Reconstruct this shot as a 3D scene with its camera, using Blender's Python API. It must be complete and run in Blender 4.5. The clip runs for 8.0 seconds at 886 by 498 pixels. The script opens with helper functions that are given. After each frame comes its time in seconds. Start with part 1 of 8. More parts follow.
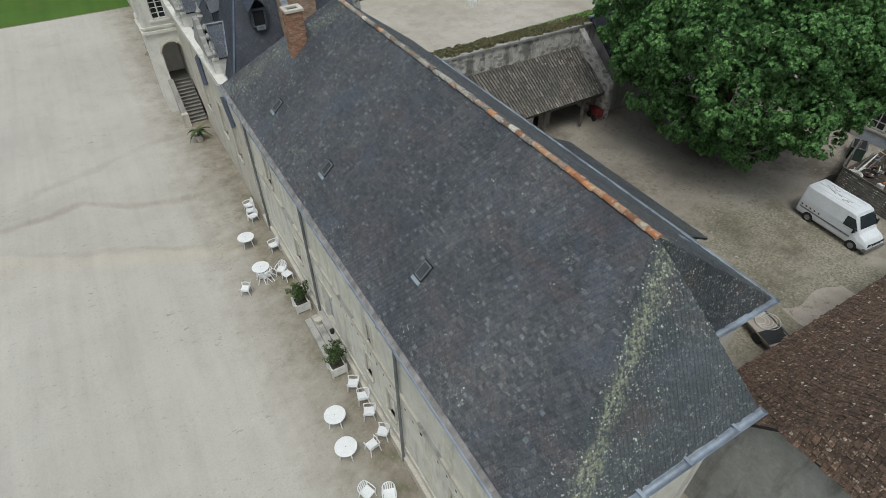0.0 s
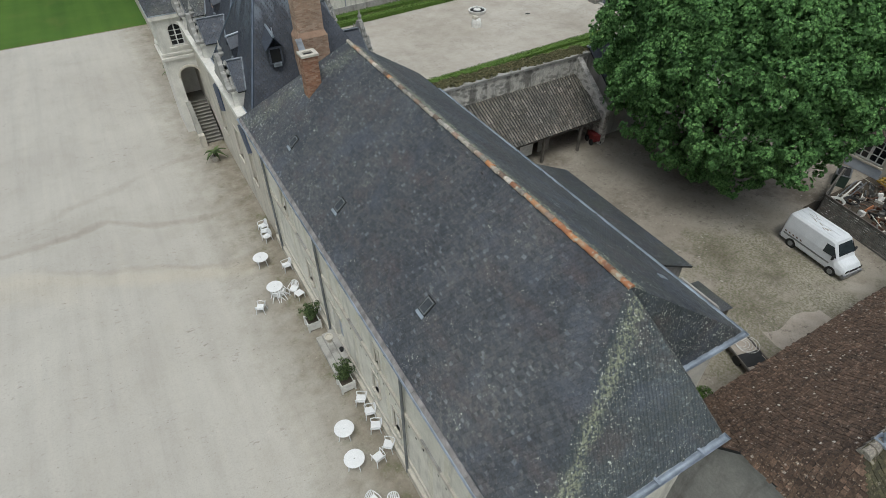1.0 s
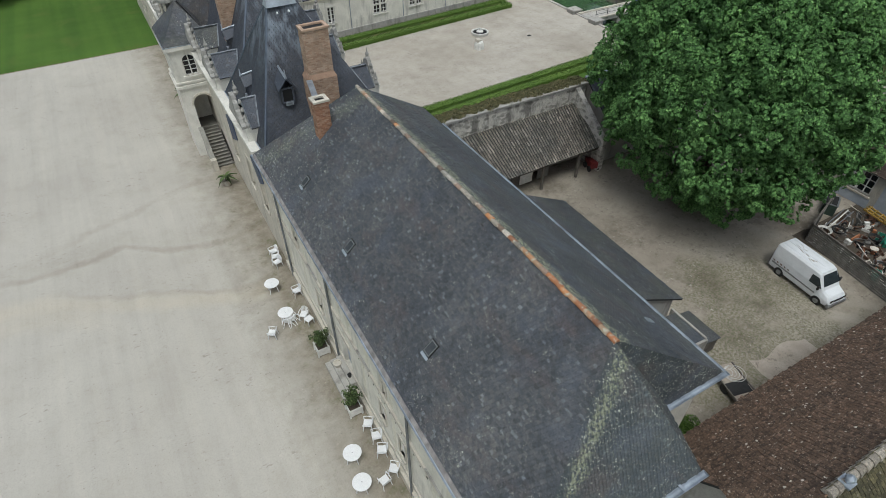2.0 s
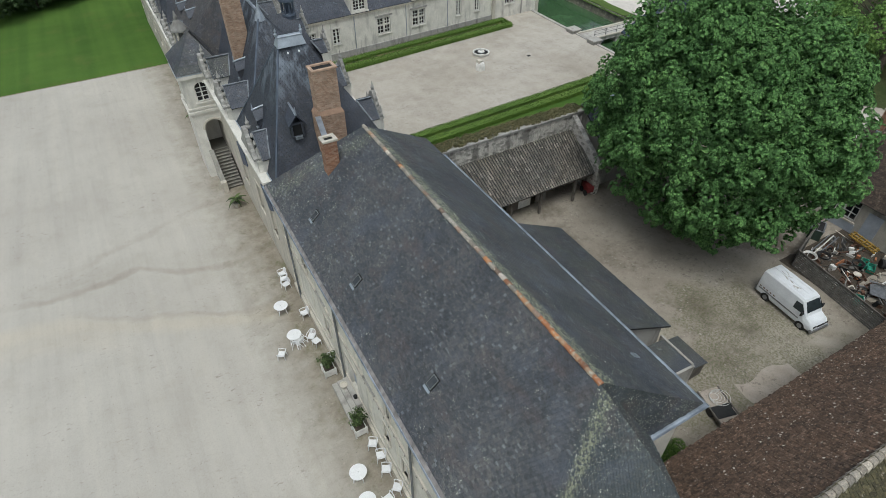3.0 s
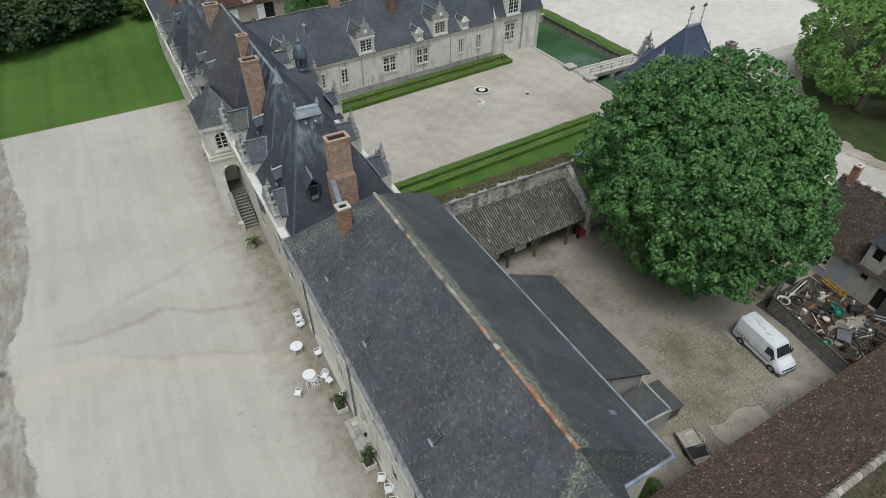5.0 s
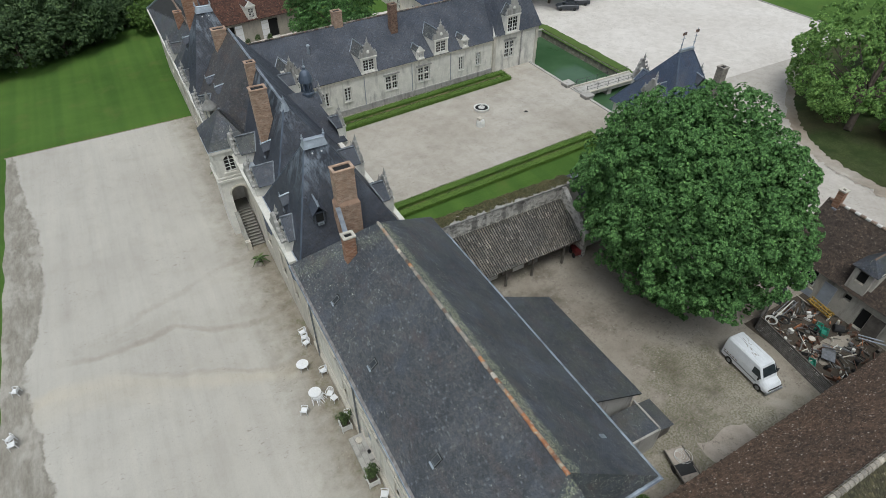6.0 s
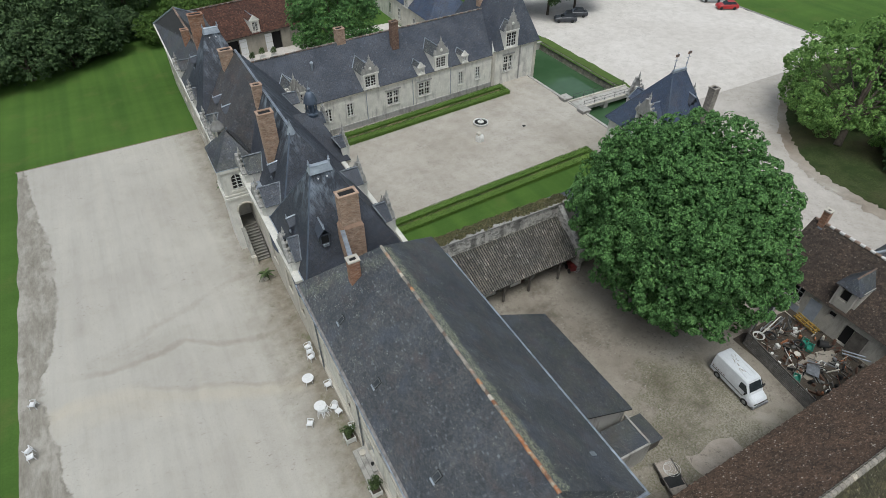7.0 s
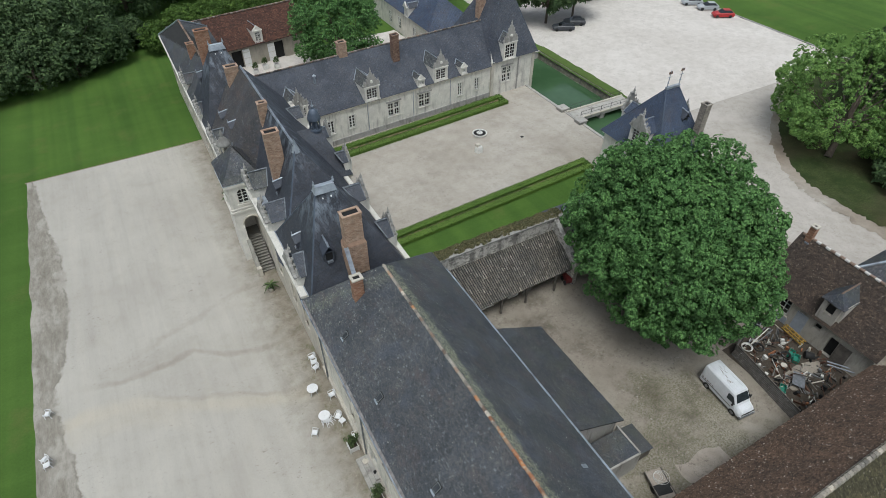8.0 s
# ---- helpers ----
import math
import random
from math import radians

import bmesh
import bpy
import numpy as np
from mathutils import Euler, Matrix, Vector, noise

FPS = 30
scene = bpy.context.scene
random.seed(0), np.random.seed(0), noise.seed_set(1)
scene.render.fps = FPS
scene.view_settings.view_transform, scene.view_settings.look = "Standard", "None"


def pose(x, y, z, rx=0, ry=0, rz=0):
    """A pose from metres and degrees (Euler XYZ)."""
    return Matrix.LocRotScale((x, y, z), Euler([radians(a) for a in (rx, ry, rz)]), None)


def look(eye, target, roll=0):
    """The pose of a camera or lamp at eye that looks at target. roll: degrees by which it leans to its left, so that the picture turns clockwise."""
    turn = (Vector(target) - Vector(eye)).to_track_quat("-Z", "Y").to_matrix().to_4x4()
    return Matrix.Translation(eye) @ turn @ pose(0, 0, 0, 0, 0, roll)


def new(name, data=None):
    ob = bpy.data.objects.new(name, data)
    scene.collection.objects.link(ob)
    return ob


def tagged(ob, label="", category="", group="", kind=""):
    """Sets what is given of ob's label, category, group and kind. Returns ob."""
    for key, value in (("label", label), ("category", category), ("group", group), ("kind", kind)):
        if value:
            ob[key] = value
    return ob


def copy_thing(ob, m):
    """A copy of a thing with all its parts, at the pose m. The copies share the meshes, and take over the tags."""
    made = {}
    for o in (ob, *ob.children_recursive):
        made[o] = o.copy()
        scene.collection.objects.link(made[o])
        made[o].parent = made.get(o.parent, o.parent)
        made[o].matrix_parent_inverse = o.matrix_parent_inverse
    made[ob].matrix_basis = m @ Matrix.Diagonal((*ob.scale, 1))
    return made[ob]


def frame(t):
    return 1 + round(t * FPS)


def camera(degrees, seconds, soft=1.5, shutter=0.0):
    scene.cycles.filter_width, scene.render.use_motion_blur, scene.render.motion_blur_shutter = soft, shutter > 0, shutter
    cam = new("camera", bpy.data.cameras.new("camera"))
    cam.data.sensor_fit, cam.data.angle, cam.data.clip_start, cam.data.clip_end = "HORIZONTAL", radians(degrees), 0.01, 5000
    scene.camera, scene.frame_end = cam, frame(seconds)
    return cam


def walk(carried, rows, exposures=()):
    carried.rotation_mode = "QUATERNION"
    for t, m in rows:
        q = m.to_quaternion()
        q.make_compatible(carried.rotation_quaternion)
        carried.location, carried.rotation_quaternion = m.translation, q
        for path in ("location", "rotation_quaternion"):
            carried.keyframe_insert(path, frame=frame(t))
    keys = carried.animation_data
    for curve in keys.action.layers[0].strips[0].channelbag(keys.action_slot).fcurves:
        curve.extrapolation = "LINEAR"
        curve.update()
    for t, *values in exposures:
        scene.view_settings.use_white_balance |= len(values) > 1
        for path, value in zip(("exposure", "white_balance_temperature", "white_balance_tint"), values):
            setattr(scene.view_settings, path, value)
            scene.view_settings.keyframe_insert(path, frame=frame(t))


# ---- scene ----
cam = camera(75.5, 8.0, 0.5)
METRES, EYE, TILT, LEAN, TURN = 20.0, 23.7, -42.0, 0.0, -30.8
ROWS = [
    (0.0, 0.0, 0.0, 0.0, 0.0, 0.0, -0.0),
    (0.5, 0.0036, -0.0589, 0.0265, 0.26, 0.03, -0.3),
    (1.0, 0.0048, -0.1078, 0.0648, 0.44, 0.1, -0.48),
    (1.5, 0.0038, -0.1507, 0.1091, 0.58, 0.15, -0.58),
    (3.0, 0.0054, -0.2871, 0.2379, 0.89, 0.27, -0.85),
    (3.5, 0.0057, -0.3347, 0.2788, 0.94, 0.3, -0.92),
    (4.0, 0.0048, -0.3814, 0.3211, 0.99, 0.35, -0.96),
    (4.5, 0.0042, -0.4277, 0.3641, 1.05, 0.4, -1.01),
    (6.0, 0.0047, -0.566, 0.4939, 1.13, 0.52, -1.1),
    (6.5, 0.0044, -0.6134, 0.5349, 1.14, 0.52, -1.12),
    (7.0, 0.0043, -0.6613, 0.5763, 1.12, 0.42, -1.15),
    (7.5, 0.0039, -0.7085, 0.6176, 1.1, 0.27, -1.16),
    (8.0, 0.004, -0.7509, 0.6549, 1.08, 0.11, -1.18),
]
walk(cam, [(t, pose(0, 0, EYE, TILT, LEAN, TURN) @ pose(METRES * x, METRES * y, METRES * z, 90 + pitch, roll, yaw)) for t, x, y, z, yaw, pitch, roll in ROWS], ((0.0, 0.11, 6200, 4), (3.0, 0.11, 6180, 4), (8.0, 0.10, 6130, 5)))

# ---------------------------------------------------------------- light
world = bpy.data.worlds.new("sky")
scene.world = world
world.use_nodes = True
wn, wl = world.node_tree.nodes, world.node_tree.links
sky = wn.new("ShaderNodeTexSky")
sky.sky_type, sky.sun_disc = "NISHITA", False
sky.sun_elevation, sky.sun_rotation = radians(68), radians(212)
sky.air_density, sky.dust_density, sky.ozone_density = 1.0, 4.0, 1.0
hsv = wn.new("ShaderNodeHueSaturation")
hsv.inputs["Saturation"].default_value = 0.45
wl.new(sky.outputs[0], hsv.inputs["Color"])
wl.new(hsv.outputs[0], wn["Background"].inputs["Color"])
wn["Background"].inputs["Strength"].default_value = 0.13
sun = new("sun", bpy.data.lights.new("sun", "SUN"))
sun.data.energy, sun.data.angle, sun.data.color = 1.2, radians(25), (1.0, 0.98, 0.95)
sun.matrix_world = look((-17, -27, 80), (0, 0, 0))
scene.view_settings.exposure = 0.0


# ---------------------------------------------------------------- materials
def nodes_of(name):
    m = bpy.data.materials.new(name)
    m.use_nodes = True
    return m, m.node_tree.nodes, m.node_tree.links


def ramp(n, l, src, stops):
    r = n.new("ShaderNodeValToRGB")
    while len(r.color_ramp.elements) < len(stops):
        r.color_ramp.elements.new(0.5)
    for e, (p, c) in zip(r.color_ramp.elements, stops):
        e.position = p
        e.color = (*c, 1) if len(c) == 3 else c
    l.new(src, r.inputs[0])
    return r.outputs[0]


def tex(n, l, kind, scale, detail=4.0, rough=0.6, stretch=None, coord="pos", dim=None):
    """A noise or cell texture in metres of the world, or of the object."""
    if coord == "pos":
        src = n.new("ShaderNodeNewGeometry").outputs["Position"]
    else:
        src = n.new("ShaderNodeTexCoord").outputs["Object"]
    if stretch:
        mp = n.new("ShaderNodeMapping")
        mp.inputs["Rotation"].default_value = (0, 0, radians(stretch[3]) if len(stretch) > 3 else 0)
        mp.inputs["Scale"].default_value = stretch[:3]
        l.new(src, mp.inputs[0])
        src = mp.outputs[0]
    if kind == "noise":
        t = n.new("ShaderNodeTexNoise")
        t.inputs["Detail"].default_value, t.inputs["Roughness"].default_value = detail, rough
        out = t.outputs["Fac"]
    else:
        t = n.new("ShaderNodeTexVoronoi")
        out = t.outputs["Distance"]
    t.inputs["Scale"].default_value = scale
    l.new(src, t.inputs["Vector"])
    return out


def mix(n, l, a, b, fac, mode="MIX"):
    m = n.new("ShaderNodeMix")
    m.data_type, m.blend_type = "RGBA", mode
    for sock, val in ((m.inputs[0], fac), (m.inputs[6], a), (m.inputs[7], b)):
        if isinstance(val, (int, float)):
            sock.default_value = val
        elif isinstance(val, tuple):
            sock.default_value = (*val, 1)
        else:
            l.new(val, sock)
    return m.outputs[2]


def calc(n, l, op, a, b=0.0):
    m = n.new("ShaderNodeMath")
    m.operation = op
    for sock, val in ((m.inputs[0], a), (m.inputs[1], b)):
        if isinstance(val, (int, float)):
            sock.default_value = val
        else:
            l.new(val, sock)
    return m.outputs[0]


def piece_random(n, l):
    """One random number for each piece, whether an object of its own or an island of a mesh."""
    a = n.new("ShaderNodeNewGeometry").outputs["Random Per Island"]
    b = n.new("ShaderNodeObjectInfo").outputs["Random"]
    return calc(n, l, "FRACT", calc(n, l, "ADD", a, b))


def finish(m, n, l, color, rough=0.8, bump=None, depth=0.02, metal=0.0, spec=None):
    p = n["Principled BSDF"]
    if isinstance(color, tuple):
        p.inputs["Base Color"].default_value = (*color, 1)
    else:
        l.new(color, p.inputs["Base Color"])
    if isinstance(rough, (int, float)):
        p.inputs["Roughness"].default_value = rough
    else:
        l.new(rough, p.inputs["Roughness"])
    p.inputs["Metallic"].default_value = metal
    if spec is not None:
        p.inputs["Specular IOR Level"].default_value = spec
    if bump is not None:
        b = n.new("ShaderNodeBump")
        b.inputs["Distance"].default_value = depth
        b.inputs["Strength"].default_value = 0.8
        l.new(bump, b.inputs["Height"])
        l.new(b.outputs[0], p.inputs["Normal"])
    return m


def simple(name, base, var=0.25, scale=3.0, rough=0.7, fine=40.0, metal=0.0, depth=0.004):
    """A surface of one colour with stains at a large scale and grain at a small one."""
    m, n, l = nodes_of(name)
    big = tex(n, l, "noise", scale)
    small = tex(n, l, "noise", fine, 3)
    dark = tuple(c * (1 - var) for c in base)
    light = tuple(min(1, c * (1 + var * 0.6)) for c in base)
    c = ramp(n, l, big, [(0.3, dark), (0.7, light)])
    c = mix(n, l, c, ramp(n, l, small, [(0.3, (0.75,) * 3), (0.7, (1.0,) * 3)]), 0.6, "MULTIPLY")
    return finish(m, n, l, c, rough, small, depth, metal)


def slate_material(name, lichen=0.0, tint=(1, 1, 1), contrast=0.5, moss=0.0, hip=None, streaks=None, crust=0.0, pit=0.4, brown_power=0.42, courses=(1, 0.5, 1)):
    """Old slate. lichen: pale specks; hip: a sloping edge along which lichen gathers; streaks: height from which pale lead stains run down."""
    m, n, l = nodes_of(name)
    rnd = piece_random(n, l)
    def g(v, r, gg, b):
        return tuple(max(0.0, 0.085 + (v - 0.085) * contrast) * t * s for t, s in zip(tint, (r, gg, b)))
    c = ramp(n, l, rnd, [(0.0, g(0.048, .97, 1, 1.05)), (0.2, g(0.068, 0.95, 1, 1.10)), (0.6, g(0.088, 1.0, 1.0, 1.05)), (0.93, g(0.108, 1.04, 1.0, 0.97)), (1.0, g(0.21, 0.98, 1, 1.06))])
    patch = tex(n, l, "noise", 0.33, 5, 0.6)
    c = mix(n, l, c, ramp(n, l, patch, [(0.33, (0.60, 0.64, 0.72)), (0.5, (0.97, 0.97, 0.98)), (0.68, (1.38, 1.33, 1.28))]), 0.85, "MULTIPLY")
    brown = tex(n, l, "noise", 0.8, 6, 0.7, stretch=(1, 0.5, 1))
    c = mix(n, l, c, (0.095, 0.068, 0.062), calc(n, l, "MULTIPLY", ramp(n, l, brown, [(0.52, (0,) * 3), (0.68, (1,) * 3)]), brown_power))
    blue = tex(n, l, "noise", 0.5, 4, 0.6, stretch=(0.6, 1, 1))
    c = mix(n, l, c, (0.085, 0.098, 0.125), calc(n, l, "MULTIPLY", ramp(n, l, blue, [(0.52, (0,) * 3), (0.66, (1,) * 3)]), 0.45))
    grain = tex(n, l, "noise", 26, 5, 0.85)
    c = mix(n, l, c, ramp(n, l, grain, [(0.32, (0.30,) * 3), (0.5, (0.95,) * 3), (0.70, (2.0,) * 3)]), 0.85, "MULTIPLY")
    pits = tex(n, l, "noise", 22.0, 3, 0.7, stretch=courses)
    c = mix(n, l, c, ramp(n, l, pits, [(0.34, (0.5,) * 3), (0.5, (0.95,) * 3), (0.66, (1.5,) * 3)]), pit * 0.6, "MULTIPLY")
    if moss:
        mz = tex(n, l, "noise", 0.7, 5)
        c = mix(n, l, c, (0.085, 0.095, 0.062), calc(n, l, "MULTIPLY", ramp(n, l, mz, [(0.45, (0,) * 3), (0.65, (1,) * 3)]), moss))
    where = tex(n, l, "noise", 1.1, 5, 0.65)
    near = None
    if hip:
        pos = n.new("ShaderNodeSeparateXYZ")
        l.new(n.new("ShaderNodeNewGeometry").outputs["Position"], pos.inputs[0])
        axis, x0, z0, run, span, sign = hip
        d = calc(n, l, "MULTIPLY", calc(n, l, "SUBTRACT", pos.outputs[axis], x0), sign)
        d = calc(n, l, "SUBTRACT", d, calc(n, l, "MULTIPLY", calc(n, l, "SUBTRACT", pos.outputs[2], z0), run))
        near = ramp(n, l, calc(n, l, "DIVIDE", d, span), [(0.0, (0.35,) * 3), (0.20, (1.0,) * 3), (0.42, (0.45,) * 3), (1.0, (0,) * 3)])
        where = calc(n, l, "ADD", where, calc(n, l, "MULTIPLY", near, 0.22))
    lo = 0.70 - 0.34 * lichen
    zone = ramp(n, l, where, [(lo, (0,) * 3), (lo + 0.14, (1,) * 3)])
    for size, edge, tone, power in ((8.0, 0.20, (0.52, 0.53, 0.46), 1.0), (14.0, 0.24, (0.44, 0.45, 0.38), 0.9)):
        spots = tex(n, l, "cells", size)
        keep = tex(n, l, "noise", size * 0.6, 2)
        f = calc(n, l, "MULTIPLY", ramp(n, l, spots, [(edge, (1,) * 3), (edge + 0.07, (0,) * 3)]), ramp(n, l, keep, [(0.5, (0,) * 3), (0.56, (1,) * 3)]))
        c = mix(n, l, c, tone, calc(n, l, "MULTIPLY", calc(n, l, "MULTIPLY", f, zone), power))
    tiny = tex(n, l, "cells", 15.0)
    c = mix(n, l, c, (0.36, 0.36, 0.34), calc(n, l, "MULTIPLY", calc(n, l, "MULTIPLY", ramp(n, l, tiny, [(0.16, (1,) * 3), (0.24, (0,) * 3)]), ramp(n, l, tex(n, l, "noise", 3.0, 4, 0.7), [(0.45, (0,) * 3), (0.6, (1,) * 3)])), 0.3 + 0.6 * lichen))
    if crust and near is not None:
        cr = tex(n, l, "noise", 9.0, 6, 0.75)
        f = calc(n, l, "MULTIPLY", ramp(n, l, cr, [(0.47, (0,) * 3), (0.55, (1,) * 3)]), ramp(n, l, calc(n, l, "MULTIPLY", near, where), [(0.40, (0,) * 3), (0.60, (1,) * 3)]))
        c = mix(n, l, c, (0.40, 0.415, 0.26), calc(n, l, "MULTIPLY", f, crust))
    if streaks:
        pos = n.new("ShaderNodeSeparateXYZ")
        l.new(n.new("ShaderNodeNewGeometry").outputs["Position"], pos.inputs[0])
        st = tex(n, l, "noise", 1.6, 4, 0.6, stretch=(1, 1, 0.06))
        h = ramp(n, l, calc(n, l, "DIVIDE", calc(n, l, "SUBTRACT", pos.outputs[2], streaks[0]), streaks[1] - streaks[0]), [(0.0, (0,) * 3), (1.0, (1,) * 3)])
        f = calc(n, l, "MULTIPLY", ramp(n, l, st, [(0.48, (0,) * 3), (0.66, (1,) * 3)]), h)
        c = mix(n, l, c, (0.30, 0.35, 0.41), calc(n, l, "MULTIPLY", f, 0.8))
    r = ramp(n, l, grain, [(0.2, (0.50,) * 3), (0.8, (0.78,) * 3)])
    return finish(m, n, l, c, r, grain, 0.010)


def ground_material(name, stops, tracks=0.0, damp=0.0, stones=1.0, grass=0.0, lumps=0.0, grass_at=None):
    m, n, l = nodes_of(name)
    big = tex(n, l, "noise", 0.10, 5, 0.55)
    c = ramp(n, l, big, stops)
    mid = tex(n, l, "noise", 0.9, 6, 0.65)
    c = mix(n, l, c, ramp(n, l, mid, [(0.3, (0.82, 0.81, 0.79)), (0.6, (1.02,) * 3)]), 0.8, "MULTIPLY")
    if tracks:
        tr = tex(n, l, "noise", 0.8, 4, 0.6, stretch=(1.0, 0.045, 1, -4))
        c = mix(n, l, c, ramp(n, l, tr, [(0.38, (0.84, 0.835, 0.83)), (0.52, (1.0,) * 3), (0.62, (1.06, 1.05, 1.03))]), tracks, "MULTIPLY")
    if damp:
        dp = tex(n, l, "noise", 0.22, 5, 0.7)
        c = mix(n, l, c, (0.10, 0.082, 0.062), calc(n, l, "MULTIPLY", ramp(n, l, dp, [(0.5, (0,) * 3), (0.66, (1,) * 3)]), damp))
    if grass:
        gp = tex(n, l, "noise", 0.28, 6, 0.7)
        gf = tex(n, l, "noise", 7.0, 4, 0.7)
        if grass_at:
            # grass holds on in one part of the ground, where nobody drives
            pos = n.new("ShaderNodeSeparateXYZ")
            l.new(n.new("ShaderNodeNewGeometry").outputs["Position"], pos.inputs[0])
            dx, dy = calc(n, l, "SUBTRACT", pos.outputs[0], grass_at[0]), calc(n, l, "SUBTRACT", pos.outputs[1], grass_at[1])
            d = calc(n, l, "SQRT", calc(n, l, "ADD", calc(n, l, "MULTIPLY", dx, dx), calc(n, l, "MULTIPLY", dy, dy)))
            near = ramp(n, l, calc(n, l, "DIVIDE", d, grass_at[2] * 2), [(0.0, (1,) * 3), (0.3, (0.75,) * 3), (0.6, (0,) * 3)])
            gp = calc(n, l, "ADD", gp, calc(n, l, "SUBTRACT", calc(n, l, "MULTIPLY", near, 0.22), 0.11))
        f = calc(n, l, "MULTIPLY", ramp(n, l, gp, [(0.45, (0,) * 3), (0.57, (1,) * 3)]), ramp(n, l, gf, [(0.42, (0,) * 3), (0.6, (1,) * 3)]))
        c = mix(n, l, c, (0.085, 0.095, 0.035), calc(n, l, "MULTIPLY", f, grass))
    if lumps:
        drift = ramp(n, l, tex(n, l, "noise", 0.35, 4, 0.65), [(0.42, (0.1,) * 3), (0.58, (1,) * 3)])
        for size, lo, tone in ((3.0, 0.56, (0.115, 0.10, 0.08)), (6.0, 0.57, (0.15, 0.135, 0.11)), (4.0, 0.6, (0.50, 0.47, 0.42))):
            lump = ramp(n, l, tex(n, l, "noise", size, 4, 0.65), [(lo, (0,) * 3), (lo + 0.1, (1,) * 3)])
            c = mix(n, l, c, tone, calc(n, l, "MULTIPLY", calc(n, l, "MULTIPLY", lump, drift), 0.6 * lumps))
    st = tex(n, l, "noise", 14, 6, 0.8)
    c = mix(n, l, c, ramp(n, l, st, [(0.25, (0.6, 0.59, 0.57)), (0.5, (1.0,) * 3), (0.75, (1.14,) * 3)]), 0.55 * stones, "MULTIPLY")
    pb = tex(n, l, "cells", 9)
    c = mix(n, l, c, (0.16, 0.14, 0.12), calc(n, l, "MULTIPLY", ramp(n, l, pb, [(0.04, (1,) * 3), (0.09, (0,) * 3)]), 0.5 * stones))
    return finish(m, n, l, c, 0.95, st, 0.015, spec=0.2)


def terrace_material():
    """Pale gravel with wheel marks, two dark washed lines across it, earth along the wall and a scuffed edge by the lawn."""
    m, n, l = nodes_of("pale_gravel")
    pos = n.new("ShaderNodeSeparateXYZ")
    l.new(n.new("ShaderNodeNewGeometry").outputs["Position"], pos.inputs[0])
    X, Y = pos.outputs[0], pos.outputs[1]
    big = tex(n, l, "noise", 0.09, 4, 0.5)
    c = ramp(n, l, big, [(0.3, (0.39, 0.366, 0.325)), (0.55, (0.435, 0.411, 0.366)), (0.75, (0.468, 0.441, 0.392))])
    mid = tex(n, l, "noise", 0.55, 6, 0.62)
    c = mix(n, l, c, ramp(n, l, mid, [(0.32, (0.90, 0.885, 0.86)), (0.5, (1.0,) * 3), (0.68, (1.04,) * 3)]), 0.5, "MULTIPLY")
    tr = tex(n, l, "noise", 0.9, 6, 0.7, stretch=(1.0, 0.06, 1, -5))
    c = mix(n, l, c, ramp(n, l, tr, [(0.36, (0.88, 0.875, 0.87)), (0.5, (1.0,) * 3), (0.62, (1.08, 1.075, 1.06))]), 0.5, "MULTIPLY")
    warp = calc(n, l, "MULTIPLY", calc(n, l, "SUBTRACT", tex(n, l, "noise", 0.5, 5, 0.65), 0.5), 1.6)
    fade = tex(n, l, "noise", 0.2, 3)
    def wash(line, offset, width, tone, power, x0, x1):
        """A mark washed across the gravel along a bent line, given as (x, y) pairs."""
        xs = calc(n, l, "DIVIDE", calc(n, l, "ADD", X, 20.0), 28.0)
        centre = calc(n, l, "MULTIPLY", ramp(n, l, xs, [((x + 20) / 28, ((y - 25) / 25,) * 3) for x, y in line]), 25.0)
        v = calc(n, l, "ADD", calc(n, l, "SUBTRACT", calc(n, l, "SUBTRACT", Y, 25.0 + offset), centre), warp)
        f = ramp(n, l, calc(n, l, "DIVIDE", calc(n, l, "ABSOLUTE", v), width), [(0.25, (1,) * 3), (1.0, (0,) * 3)])
        ends = ramp(n, l, xs, [((x0 + 20) / 28, (0,) * 3), ((x0 + 23) / 28, (1,) * 3), ((x1 + 18) / 28, (1,) * 3), ((x1 + 20) / 28, (0,) * 3)])
        f = calc(n, l, "MULTIPLY", calc(n, l, "MULTIPLY", f, ends), ramp(n, l, fade, [(0.3, (0.45,) * 3), (0.6, (1,) * 3)]))
        return mix(n, l, c, tone, calc(n, l, "MULTIPLY", f, power), "MULTIPLY")
    rill = ((-14.1, 39.3), (-11.7, 38.6), (-9.6, 38.5), (-7.2, 38.7), (-5.0, 39.0), (-3.1, 37.6), (-0.8, 36.4), (1.4, 36.0), (4.0, 36.0))
    rut = ((-16.0, 36.6), (-13.0, 36.6), (-9.5, 35.7), (-7.4, 34.0), (-4.8, 32.8), (-2.1, 31.6), (0.6, 30.3), (4.0, 29.6))
    faint = ((-12.0, 40.4), (-8.9, 41.3), (-6.6, 42.3), (-3.8, 43.1), (-1.2, 44.3), (1.9, 45.1))
    c = wash(rill, 0.0, 0.55, (0.80, 0.775, 0.74), 0.9, -15, 4.5)
    c = wash(rill, 1.2, 1.6, (0.93, 0.925, 0.915), 0.8, -15, 4.5)
    c = wash(rut, 0.3, 0.4, (0.86, 0.84, 0.81), 0.7, -11, 4.5)
    c = wash(rut, -0.6, 1.1, (1.10, 1.06, 0.98), 0.75, -19, 4.5)
    c = wash(rut, -2.2, 1.5, (1.05, 1.03, 0.99), 0.8, -19, -6)
    c = wash(faint, 0.0, 0.6, (0.90, 0.885, 0.87), 0.9, -13, 3.5)
